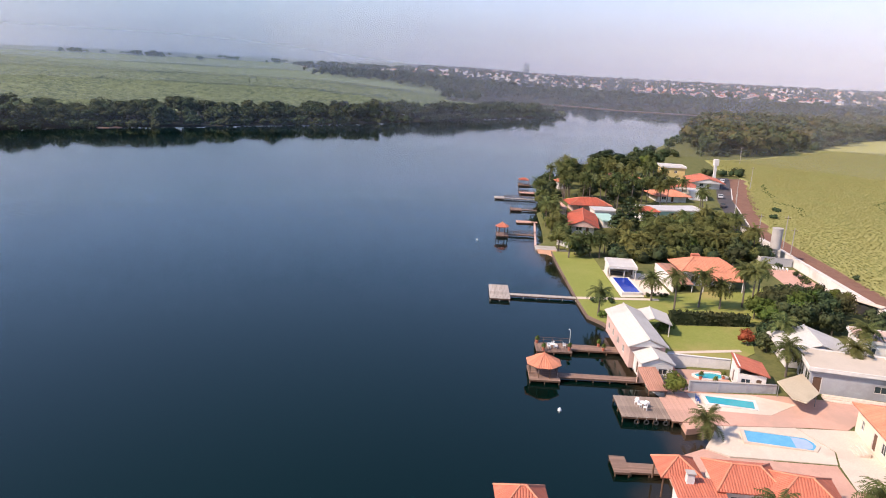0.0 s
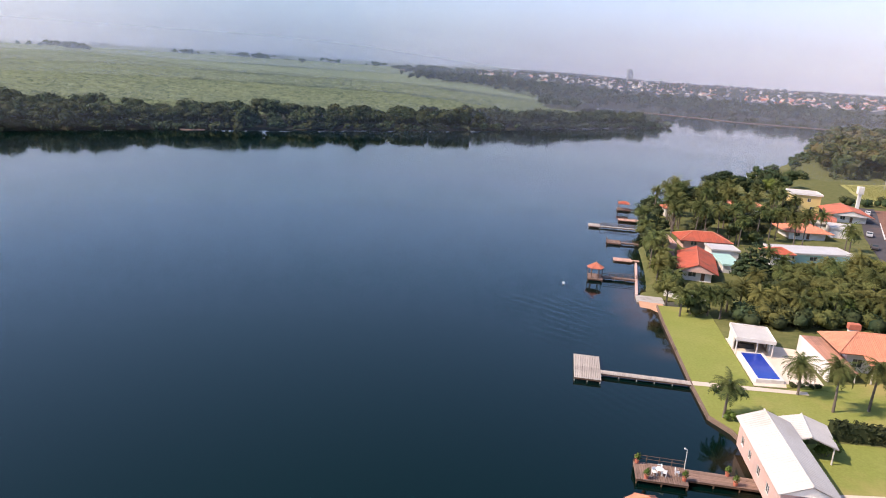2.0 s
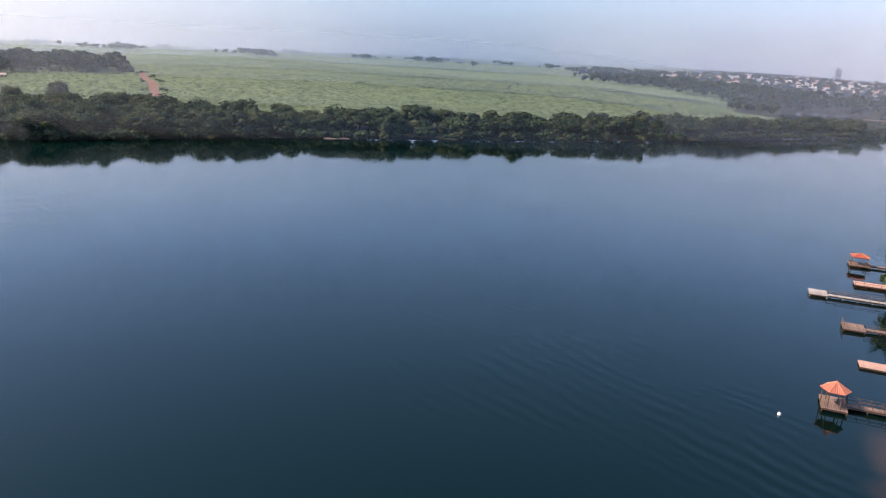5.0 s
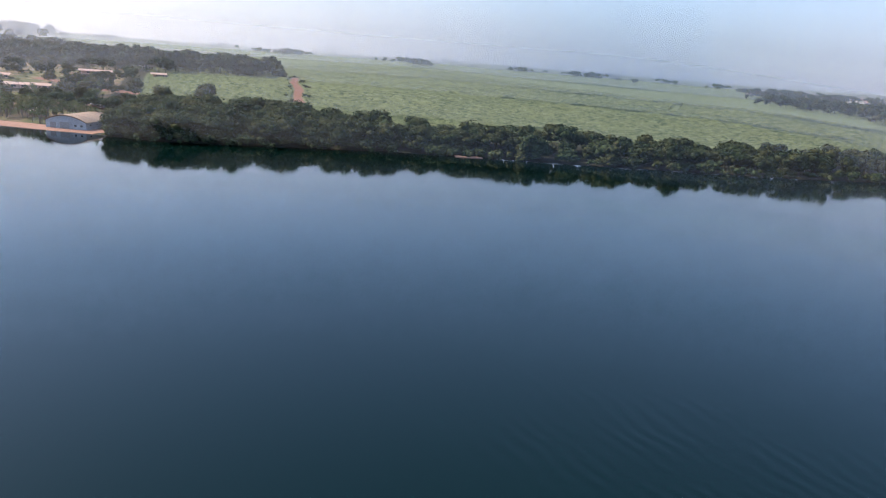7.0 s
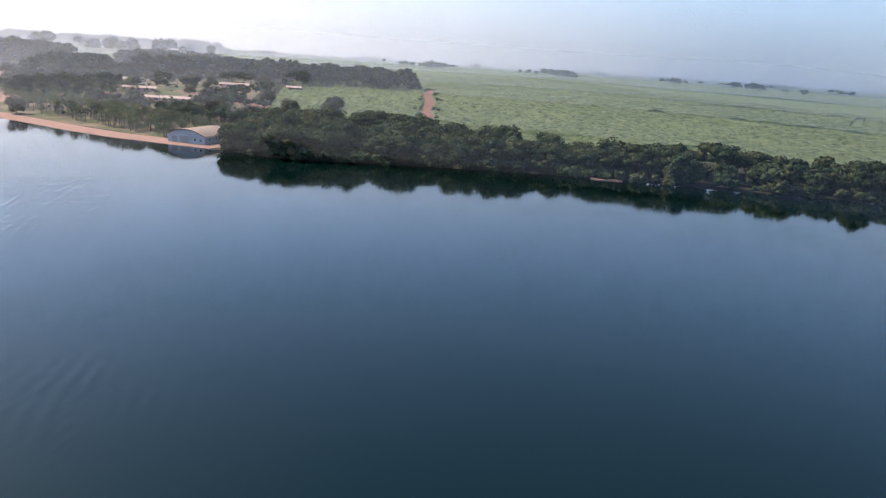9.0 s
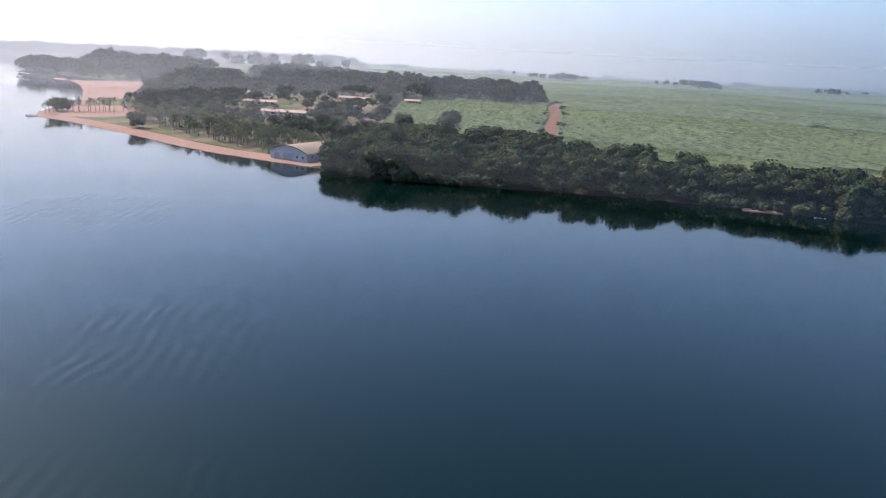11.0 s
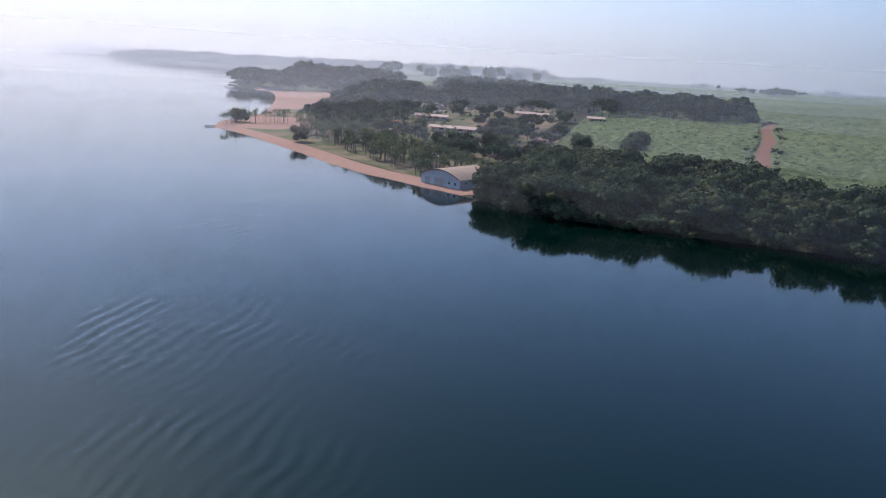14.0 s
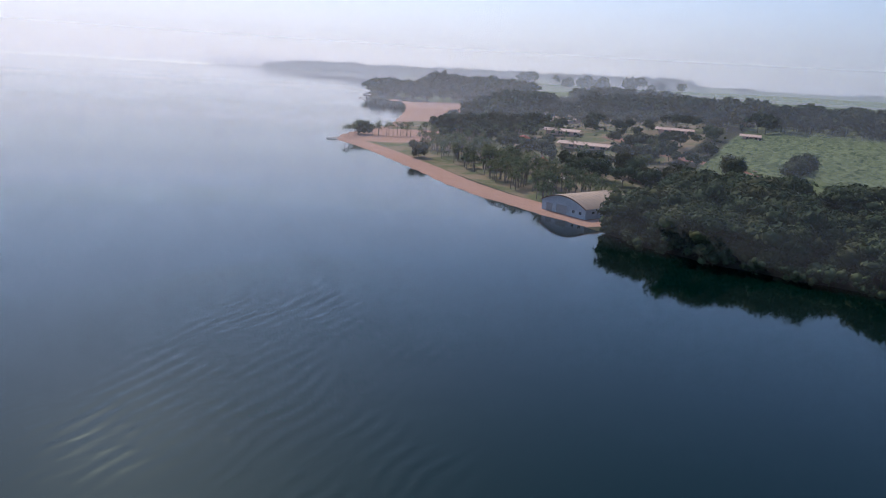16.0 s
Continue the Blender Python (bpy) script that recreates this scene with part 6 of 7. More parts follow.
def car(label, at, rz, mat):
    t = thing("car", label, "car", at, rz)
    prof = [(-2.0, 0.35), (-2.05, 0.75), (-1.9, 0.95), (-1.35, 1.02), (-0.75, 1.45), (0.75, 1.47), (1.5, 1.0), (2.05, 0.9), (2.1, 0.4)]
    g, n = Geo(), len(prof)
    g.v = [(x, -0.82, z) for x, z in prof] + [(x, 0.82, z) for x, z in prof]
    g.f = [tuple(range(n)), tuple(range(2 * n - 1, n - 1, -1))] + [(i, n + i, n + (i + 1) % n, (i + 1) % n) for i in range(n)]
    part("body", g, M[mat], t)
    glass = Geo()
    for y in (-0.83, 0.83):
        glass.face((-1.05, y, 1.02), (1.2, y, 1.02), (0.7, y, 1.38), (-0.7, y, 1.38))
    glass.face((-1.31, -0.7, 1.08), (-0.82, -0.7, 1.42), (-0.82, 0.7, 1.42), (-1.31, 0.7, 1.08))
    glass.face((1.43, -0.7, 1.08), (0.85, -0.7, 1.43), (0.85, 0.7, 1.43), (1.43, 0.7, 1.08))
    part("window", glass, M["glass"], t)
    for x in (-1.3, 1.3):
        for y in (-0.78, 0.78):
            w = part("wheel", Geo().rod((x, y - 0.1, 0.32), (x, y + 0.1, 0.32), 0.32, 0.32, 14), M["dark"], t)
            part("rim", Geo().rod((x, y - 0.11, 0.32), (x, y + 0.11, 0.32), 0.18, 0.18, 10), M["metal"], w)


car("silver hatchback parked in the street", (113.5, 303.0, bank(113) + 0.06), 70, "greyroof")
car("dark car parked under the palms", (99.4, 264.0, bank(99) + 0.06), 72, "grey")
car("dark car parked by the wall", (94.0, 246.0, bank(94) + 0.06), 75, "asphalt")

# -- garden palms and trees --
tall = [make_palm(s, h, lab) for s, h, lab in ((1, 8.0, "coconut palm with arching green fronds"), (2, 7.0, "coconut palm with arching green fronds"), (3, 5.0, "young palm with full drooping fronds"), (4, 9.6, "tall slender palm with a thin crown"))]
spots = [(42.3, 138.7, 2), (45.6, 133.8, 1), (50.9, 135.3, 1), (54.8, 134.6, 2), (59.8, 136.1, 0), (61.2, 135.0, 0), (63.4, 138.1, 0),  (54.2, 103.0, 2), (58.3, 114.3, 2), (70.6, 112.2, 2), (29.6, 128.4, 2),
         (34.7, 60.8, 2), (44.0, 60.6, 1), (64.5, 103.9, 2)]
srng = random.Random(11)
short = make_palm(5, 2.6, "short palm with yellow-green arching fronds", 26, 3.3, 6)
plant(short, 35.2, 83.2, 40)
plant(short, 47.6, 61.2, 140)
plant(short, 39.6, 60.4, 250)
drop(short)
for x, y, k in spots:
    plant(tall[k], x, y, srng.uniform(0, 360))


def tall_of(i):
    return tall[(2, 2, 2, 1)[i % 4]]


belt = [(29.4, 172), (32.6, 173.4), (36, 173.7), (38.4, 172.4), (40.7, 176.8), (44.6, 175.2), (48.4, 174.5), (52.2, 171.6), (56, 175), (60.2, 176.6), (63.2, 177.9), (66.4, 176.0), (68.2, 179), (71.6, 175.9), (74, 174.7), (57.1, 183), (61.2, 187), (65.2, 184.5), (70, 187.5), (75, 188.5),
        (28.4, 192), (28, 207.6), (27.6, 215.1), (29.4, 221), (52, 181), (53.4, 195), (57.1, 197), (47, 183), (72.5, 197.5), (76.5, 203), (79, 194)]
for i, (x, y) in enumerate(belt):
    plant(tall[2 if i < 16 or i % 3 else 1], x + srng.uniform(-1, 1), y + srng.uniform(-1, 1), srng.uniform(0, 360))
for i in range(62):
    x, y = srng.uniform(33, 82), srng.uniform(236, 300)
    if x < 34 + (y - 240) * 0.14 or (38 < x < 47 and 272 < y < 284) or (62 < x < 75 and 284 < y < 297) or (68 < x < 86 and 250 < y < 264):
        x = 31 + (y - 236) * 0.12 + srng.uniform(0, 9)
    plant(tall[(0, 3, 0, 3)[i % 4]], x, y, srng.uniform(0, 360))
for i in range(38):
    x, y = srng.uniform(42, 79), srng.uniform(173, 206)
    if not (28 < x < 53 and y > 183):
        plant(tall_of(i), x, y, srng.uniform(0, 360))
for i in range(9):
    plant(tall_of(i), 29 + srng.uniform(0, 3), 186 + 9 * i + srng.uniform(-2, 2), srng.uniform(0, 360))
for x, y in ((83, 258), (84, 240), (82.5, 233), (80, 262), (77, 266), (72, 262), (64, 268), (58, 262)):
    plant(tall[srng.choice((1, 2))], x, y, srng.uniform(0, 360))
for p in tall:
    drop(p)
tree("dark layered evergreen with wide tiers", 21, 12.5, 5.6, "leaf_dark", (49.0, 197.0, bank(48)), "conifer", 2600, 0.42, 0.34, 40)
tree("dark layered evergreen with wide tiers", 22, 13, 8.0, "leaf_dark", (66.0, 312, bank(66)), "umbrella", 1200, 0.55, 0.4, 16)
tree("rounded green tree behind the palms", 23, 9.5, 5.5, "leaf", (78, 322, bank(78)), "round", 900, 0.6)
tree("rounded green tree behind the palms", 24, 8.5, 5.0, "leaf_light", (72, 334, bank(72)), "round", 900, 0.6)
tree("rounded green tree behind the palms", 25, 9.0, 6.0, "leaf", (90, 345, bank(90)), "round", 900, 0.6)
tree("feathery pale willow-like tree at the water", 26, 7.0, 3.2, "palm", (28.2, 178.6, bank(28)), "round", 1300, 0.3, 1.1)
for i, (x, y, h, w, m) in enumerate(((31.5, 184.6, 3.5, 1.8, "leaf"), (28.4, 196.5, 5.2, 2.6, "leaf_light"), (57, 181, 5.2, 3.4, "leaf_light"), (66, 189.5, 5.2, 3.4, "leaf"), (73.4, 183, 5.2, 3.4, "leaf"), (62, 178, 5.2, 3.4, "leaf_light"), (80.5, 209, 6, 3, "leaf_light"), (31, 241, 6.5, 3.4, "leaf"), (30.6, 229, 6, 3, "leaf_dark"),
                                    (64.3, 131.5, 5.5, 3.2, "leaf_olive"), (67, 128.6, 5, 3.2, "leaf_light"), (72.3, 131.2, 5.5, 3.4, "leaf_olive"), (75.6, 127.5, 6, 3.4, "leaf_olive"), (61.2, 127, 4.5, 2.6, "leaf_light"), (78.4, 122, 4.6, 3, "leaf_dark"), (70.4, 121.5, 4.2, 2.8, "leaf_dark"), (56.8, 116.6, 4, 2.4, "leaf"), (55.2, 112.8, 3.4, 2, "leaf"),
                                    (71, 170.6, 6.5, 3, "leaf"), (68.6, 166, 5.5, 2.6, "leaf_dark"), (55, 240, 8, 3.6, "leaf"), (60, 252, 9, 4, "leaf_dark"), (50, 256, 8, 3.6, "leaf"), (88, 330, 8, 5, "leaf_light"), (104, 362, 8, 5, "leaf"), (98, 352, 7, 4.5, "leaf"), (54, 186, 5.2, 3.4, "leaf_dark"), (60, 199, 5.2, 3.4, "leaf"), (67, 203, 5.2, 3.4, "leaf_light"), (74, 193, 5.2, 3.4, "leaf"), (77, 184, 5.2, 3.4, "leaf"), (70, 180, 5.2, 3.4, "leaf_dark"), (49, 179, 5.2, 3.4, "leaf_light"), (56, 262, 9, 4, "leaf"), (46, 248, 7, 3.6, "leaf_dark"), (64, 276, 8, 4, "leaf"), (78, 275, 7, 4, "leaf"), (52, 288, 8, 4.2, "leaf"), (58, 300, 8, 4.5, "leaf_dark"), (50, 300, 7, 4, "leaf"), (84, 292, 6, 3.5, "leaf"))):
    tree("leafy garden tree between the houses", 40 + i, h, w, m, (x, y, bank(x)), "round", 620, 0.36, 0.85, group="garden trees")
for i, (x, y, h, w, m) in enumerate(((59.6, 129.6, 5.2, 3.0, "leaf_light"), (62.8, 130.6, 6.0, 3.6, "leaf_olive"), (67.2, 133.2, 6.4, 3.8, "leaf_olive"), (69.4, 130.4, 6.0, 3.6, "leaf_light"), (72.4, 128.4, 6.0, 3.4, "leaf"), (64.8, 124.6, 5.4, 3.4, "leaf_olive"), (72.8, 134.4, 6.2, 3.4, "leaf_olive"), (68.0, 125.2, 5.2, 3.2, "leaf"), (76.4, 131.6, 5.6, 3.0, "leaf_light"), (57.4, 117.4, 4.2, 2.6, "leaf"), (70.8, 122.6, 3.8, 2.6, "leaf_dark"))):
    tree("dense garden tree beside the hedge", 140 + i, h, w, m, (x, y, bank(x)), "round", 800, 0.36, 0.85, group="garden trees")
under = random.Random(23)
for i in range(92):
    x, y = (under.uniform(46, 80), under.uniform(171, 208)) if i < 40 else (under.uniform(36, 82), under.uniform(236, 300)) if i < 74 else (under.uniform(29, 78), under.uniform(170.5, 175))
    if not (y > 196 and x < 56) and not (66 < x < 84 and 236 < y < 264) and not (60 < x < 82 and 216 < y < 233) and not (62 < x < 75 and 284 < y < 297):
        shrub_mass("dense undergrowth bush beneath the palms", 300 + i, (x, y), under.uniform(4, 6), under.uniform(2.6, 4.2), ("leaf", "leaf_dark", "palm")[i % 3], 260, 0.42)
for i in range(20):
    y = 186 + 6 * i + under.uniform(-1.5, 1.5)
    shrub_mass("dense waterside bush under the palms", 340 + i, (29.5 + max(0, y - 250) * 0.16 + under.uniform(-0.6, 2.5), y), under.uniform(3.4, 5), under.uniform(2.4, 3.8), ("leaf", "palm", "leaf_dark")[i % 3], 240, 0.42)
for i, (x, y) in enumerate(((120, 323), (126, 322), (114, 325), (131, 330), (110, 240), (104, 228))):
    shrub_mass("scrubby bush at the end of the lane", 380 + i, (x, y), 4.5 if i < 4 else 2, 2.6 if i < 4 else 1.0, "leaf", 200, 0.4)
shrub_mass("bush covered in red blossom", 61, (53.2, 115.2), 2.6, 2.8, "redflower")
shrub_mass("bright green garden bush", 62, (40.2, 120.6), 2.6, 2.6, "leaf_light")
shrub_mass("rounded bright green bush on the terrace", 63, (35.2, 95.8), 3.2, 3.4, "leaf_light", 600)
shrub_mass("small spiky plant on the lawn", 64, (30.2, 128.2), 1.5, 1.3, "leaf_light", 120, 0.22)
for i, (x, y) in enumerate(((42.4, 141.6), (43.6, 141.7), (44.8, 141.6), (46.0, 141.8), (80.5, 153.5), (80.9, 156.5), (81.4, 160), (77.6, 167.6), (80, 167.3), (30.4, 136.6), (33.4, 136.9), (57.5, 121), (59, 119), (86, 140), (94, 158))):
    shrub_mass("small dark garden shrub", 70 + i, (x, y), 1.0 if i < 4 else 1.4, 0.9 if i < 4 else 1.2, "leaf_dark" if i % 2 else "leaf", 110, 0.2)


# -- cane fields: tufts in rows --
def cane_rows(name, label, pts, mat, h, w, rng):
    """Leafy tufts of cane: four blades a tuft."""
    n = len(pts)
    z = height(pts[:, 0], pts[:, 1])
    base = np.column_stack([pts, z])
    vs = []
    for k in range(4):
        a = rng.uniform(0, 2 * math.pi, n)
        d = np.column_stack([np.cos(a), np.sin(a), np.zeros(n)])
        s = np.column_stack([-np.sin(a), np.cos(a), np.zeros(n)])
        hh, ww = (h * rng.uniform(0.6, 1.15, n))[:, None], (w * rng.uniform(0.6, 1.2, n))[:, None]
        up = np.array((0, 0, 1.0))
        vs.append(np.stack([base - s * ww * 0.3, base + s * ww * 0.3, base + d * ww + up * hh], 1))
    v = np.concatenate(vs).reshape(-1, 3)
    f = np.arange(len(v)).reshape(-1, 3)
    tagged(part(name, big_mesh(name, v, f, M[mat]), M[mat]), label, "crop", kind="stuff")


crng = np.random.default_rng(5)
gx, gy = np.meshgrid(np.arange(89, 300, 1.35), np.arange(90, 480, 0.85))
pts = np.column_stack([gx.ravel(), gy.ravel()]) + crng.normal(scale=(0.22, 0.4), size=(gx.size, 2))
pts = pts[(ring_distance(pts[:, 0], pts[:, 1], EASTFIELD) > 2.0) & (pts[:, 0] - 93 < 60 + 0.55 * (pts[:, 1] - 90))]
TRAMPLED = ([(116, 232), (121, 246), (117, 258)], [(121, 268), (124, 285), (130, 300)], [(168, 170), (150, 200), (146, 226), (156, 262), (200, 300)])
flat = np.min([line_distance(pts[:, 0], pts[:, 1], q) for q in TRAMPLED], 0) < 1.1
cane_rows("dry_crop", "ripening crop in fine rows with trampled tracks", pts[~flat], "cane_warm", 0.38, 0.8, crng)
cane_rows("trampled_crop", "trampled green tracks through the ripening crop", pts[flat], "leaf_light", 0.3, 0.7, crng)


def canopy_material():
    """Standing cane seen from afar: grey-green, ruffled; shade between the stools is painted in as dark streaks."""
    m, n, l, p = nodes_of("cane_canopy")
    pos = n.new("ShaderNodeNewGeometry").outputs["Position"]
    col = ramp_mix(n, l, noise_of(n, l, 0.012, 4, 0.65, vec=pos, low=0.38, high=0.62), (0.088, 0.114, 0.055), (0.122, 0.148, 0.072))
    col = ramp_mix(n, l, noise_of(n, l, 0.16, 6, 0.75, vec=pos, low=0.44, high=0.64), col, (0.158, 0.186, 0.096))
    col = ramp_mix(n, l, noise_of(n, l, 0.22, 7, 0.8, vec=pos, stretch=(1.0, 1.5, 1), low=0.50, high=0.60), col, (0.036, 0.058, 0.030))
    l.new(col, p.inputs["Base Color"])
    p.inputs["Roughness"].default_value, p.inputs["Specular IOR Level"].default_value = 0.95, 0.08
    bp = n.new("ShaderNodeBump")
    bp.inputs["Strength"].default_value, bp.inputs["Distance"].default_value = 0.5, 0.5
    l.new(noise_of(n, l, 0.9, 5, 0.75, vec=pos), bp.inputs["Height"])
    l.new(bp.outputs[0], p.inputs["Normal"])
    return m


M["canopy"] = canopy_material()


def cane_canopy():
    """The uneven top of the standing cane, tousled in streaks along the hill."""
    u = np.arange(-820, 120, 2.6)
    v = np.arange(300, 1080, 2.6)
    x, y = np.meshgrid(u, v)
    rough = crng.normal(size=x.shape)
    streak = sum(np.roll(rough, k, 1) for k in range(-4, 5)) / 3 + 0.5 * rough
    z = height(x, y) + 0.9 + 0.6 * streak
    zones = zone_weights(x, y)["cane"]
    keep = (zones > 0.55) & (line_distance(x, y, TRACK) > 3.4) & (line_distance(x, y, [(-232, 779), (-300, 1000)]) > 3)
    idx = np.arange(x.size).reshape(x.shape)
    quad = np.stack([idx[:-1, :-1], idx[:-1, 1:], idx[1:, 1:], idx[1:, :-1]], -1).reshape(-1, 4)
    ok = keep.ravel()[quad].all(1)
    quad = quad[ok]
    used, inv = np.unique(quad, return_inverse=True)
    pts = np.stack([x, y, z], -1).reshape(-1, 3)[used]
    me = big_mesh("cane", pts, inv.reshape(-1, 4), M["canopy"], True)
    tagged(part("cane", me, M["canopy"]), "tall green sugar cane covering the hill", "crop", kind="stuff")


cane_canopy()


# -- west bank: boat hall on the beach --
def ground_of(x, y):
    return ground_z(x, y)


hall = thing("boat_hall", "pale blue boat hall with a sun-bleached arched roof", "hall", (-366.9, 302.2, 0.9), 33)
HW, HD, HE, HR = 20.0, 26.0, 3.7, 3.0
for side, ln, px, py, rz, ops in (("s", HW, -HW / 2, -HD / 2 + 0.15, 0, [(2.0, 5.0, 0.1, 3.0, "gate"), (6.8, 11.6, 0.1, 3.3, "gate"), (14.0, 15.2, 1.4, 2.5), (17.0, 18.2, 1.4, 2.5)]),
                                  ("e", HD - 0.6, HW / 2 - 0.15, -HD / 2 + 0.3, 90, [(3, 4.4, 1.9, 2.7), (9, 10.4, 1.9, 2.7), (15, 16.4, 1.9, 2.7), (21, 22.4, 1.9, 2.7)]),
                                  ("n", HW, HW / 2, HD / 2 - 0.15, 180, []), ("w", HD - 0.6, -HW / 2 + 0.15, HD / 2 - 0.3, 270, [])):
    ob = part("wall", wall_sheet(ln, HE, [o[:4] for o in ops], 0.3), M["hangarwall"], hall)
    ob.matrix_basis = pose(px, py, 0, 0, 0, rz)
    opening_parts(ob, ops, "metal")
arch, fascia, gables = Geo(), Geo(), (Geo(), Geo())
seg = 20
curve = [(-HW / 2 - 0.4 + (HW + 0.8) * i / seg, HE + HR * math.sin(math.pi * i / seg) ** 0.85 if 0 < i < seg else HE) for i in range(seg + 1)]
for (x0, z0), (x1, z1) in zip(curve, curve[1:]):
    for k in range(12):
        y0, y1 = -HD / 2 - 0.6 + (HD + 1.2) * k / 12, -HD / 2 - 0.6 + (HD + 1.2) * (k + 1) / 12
        arch.face((x0, y0, z0), (x1, y0, z1), (x1, y1 - 0.06, z1), (x0, y1 - 0.06, z0))
        arch.face((x0, y1 - 0.06, z0), (x1, y1 - 0.06, z1), (x1, y1, z1 + 0.07), (x0, y1, z0 + 0.07))
        arch.face((x0, y1, z0 + 0.07), (x1, y1, z1 + 0.07), (x1, y1, z1), (x0, y1, z0))
    for y in (-HD / 2 - 0.62, HD / 2 + 0.6):
        fascia.face((x0, y, z0 - 0.35), (x1, y, z1 - 0.35), (x1, y, z1 + 0.05), (x0, y, z0 + 0.05))
    for gable, y in zip(gables, (-HD / 2 + 0.1, HD / 2 - 0.1)):
        gable.face((x0, y, HE), (x1, y, HE), (x1, y, max(HE, z1 - 0.1)), (x0, y, max(HE, z0 - 0.1)))
roof = part("roof", weld(arch), M["hangarroof"], hall)
part("fascia", fascia, M["wood"], roof)
for gable in gables:
    part("gable", weld(gable), M["hangarwall"], hall)

# -- lakeside park: roofs, palms, trees --
for lab, x, y, rz, w, d, mat, wall in (("long low pavilion with a pale pinkish roof", -522, 345, 62, 30, 11, "beigeroof", "pinkwall"), ("low park building with a pale sheet roof", -690, 378, 30, 26, 14, "hangarroof", "pinkwall"),
                                       ("low park building with a faded roof", -577, 346, 62, 24, 12, "beigeroof", "pinkwall"), ("long reddish park building behind the lawn", -566, 416, 62, 24, 7, "beigeroof", "pinkwall"), ("small pale hut at the field's edge", -528, 446, 62, 12, 6, "beigeroof", "pinkwall"), ("low reddish park building", -745, 470, 30, 30, 9, "beigeroof", "pinkwall"), ("small pale buildings at the wood's edge", -636, 502, 25, 14, 7, "whiteroof", "white"),
                                       ("low reddish building beside the road", -690, 486, 25, 22, 8, "beigeroof", "pinkwall"), ("dark low shed behind the boat hall", -424, 342, 10, 13, 7, "greyroof", "wood")):
    t = thing("park_building", lab, "building", (x, y, ground_of(x, y)), rz)
    walls(t, w - 4, d - 4, 2.7, wall, {"s": [(w * 0.15 + q * w * 0.2, w * 0.15 + q * w * 0.2 + w * 0.1, 0.8, 2.2) for q in range(4)], "e": []})
    gable_roof(t, d + 2, w, 2.7, 1.1, mat, 0.8, 0.05).matrix_basis = pose(0, 0, 0, 0, 0, 90)
for x, y, w in ((-563, 318, 7), (-470, 309, 4), (-640, 330, 8)):
    t = thing("park_kiosk", "small open kiosk with a red tiled roof", "kiosk", (x, y, ground_of(x, y)), 20)
    hip_roof(t, w, w, 2.6, 1.8, "tile_dark", 0)
    posts(t, [(-w * 0.4, -w * 0.4), (w * 0.4, -w * 0.4), (-w * 0.4, w * 0.4), (w * 0.4, w * 0.4)], 2.7, 0.12, "wood")
for x, y in ((-421.6, 306.9), (-412, 300)):
    t = thing("beach_umbrella", "cream beach umbrella on a pole", "umbrella", (x, y, ground_of(x, y)))
    part("pole", Geo().rod((0, 0, 0), (0, 0, 2.6), 0.05, 0.05, 6), M["white"], t)
    part("canopy", Geo().rod((0, 0, 2.1), (0, 0, 2.9), 1.9, 0.05, 12), M["cream"], t)
beach_palms = [make_palm(s, h, "slim beach palm with a small dark crown", 18, 3.3, 0, "beach palms", mat="palm_dark") for s, h in ((31, 6.8), (32, 8.4), (33, 5.4))]
brng = random.Random(17)


grove_spots = []


def palm_grove(label, spots):
    """The many palms farther off, as one mass."""
    vs, fs, ms, k = [], [], [], 0
    for x, y in spots:
        p = beach_palms[brng.randrange(3)]
        turn, z = pose(x, y, ground_of(x, y) - 0.05, 0, 0, brng.uniform(0, 360)), 0
        for ob in p.children:
            q = turn @ ob.matrix_basis
            vs += [tuple(q @ v.co) for v in ob.data.vertices]
            fs += [tuple(i + k for i in f.vertices) for f in ob.data.polygons]
            ms += [0 if ob.name.startswith("trunk") else 1] * len(ob.data.polygons)
            k = len(vs)
    me = bpy.data.meshes.new("palm_grove")
    me.from_pydata(vs, [], fs)
    me.materials.append(M["bark"])
    me.materials.append(M["palm_dark"])
    me.polygons.foreach_set("material_index", ms)
    me.update()
    tagged(part("palm_grove", me, None), label, "palms", kind="stuff")


def stand(x, y):
    if x < -505 or brng.random() < 0.55:
        grove_spots.append((x, y))
        return
    copy_thing(beach_palms[brng.randrange(3)], pose(x, y, ground_of(x, y) - 0.05, 0, 0, brng.uniform(0, 360)))


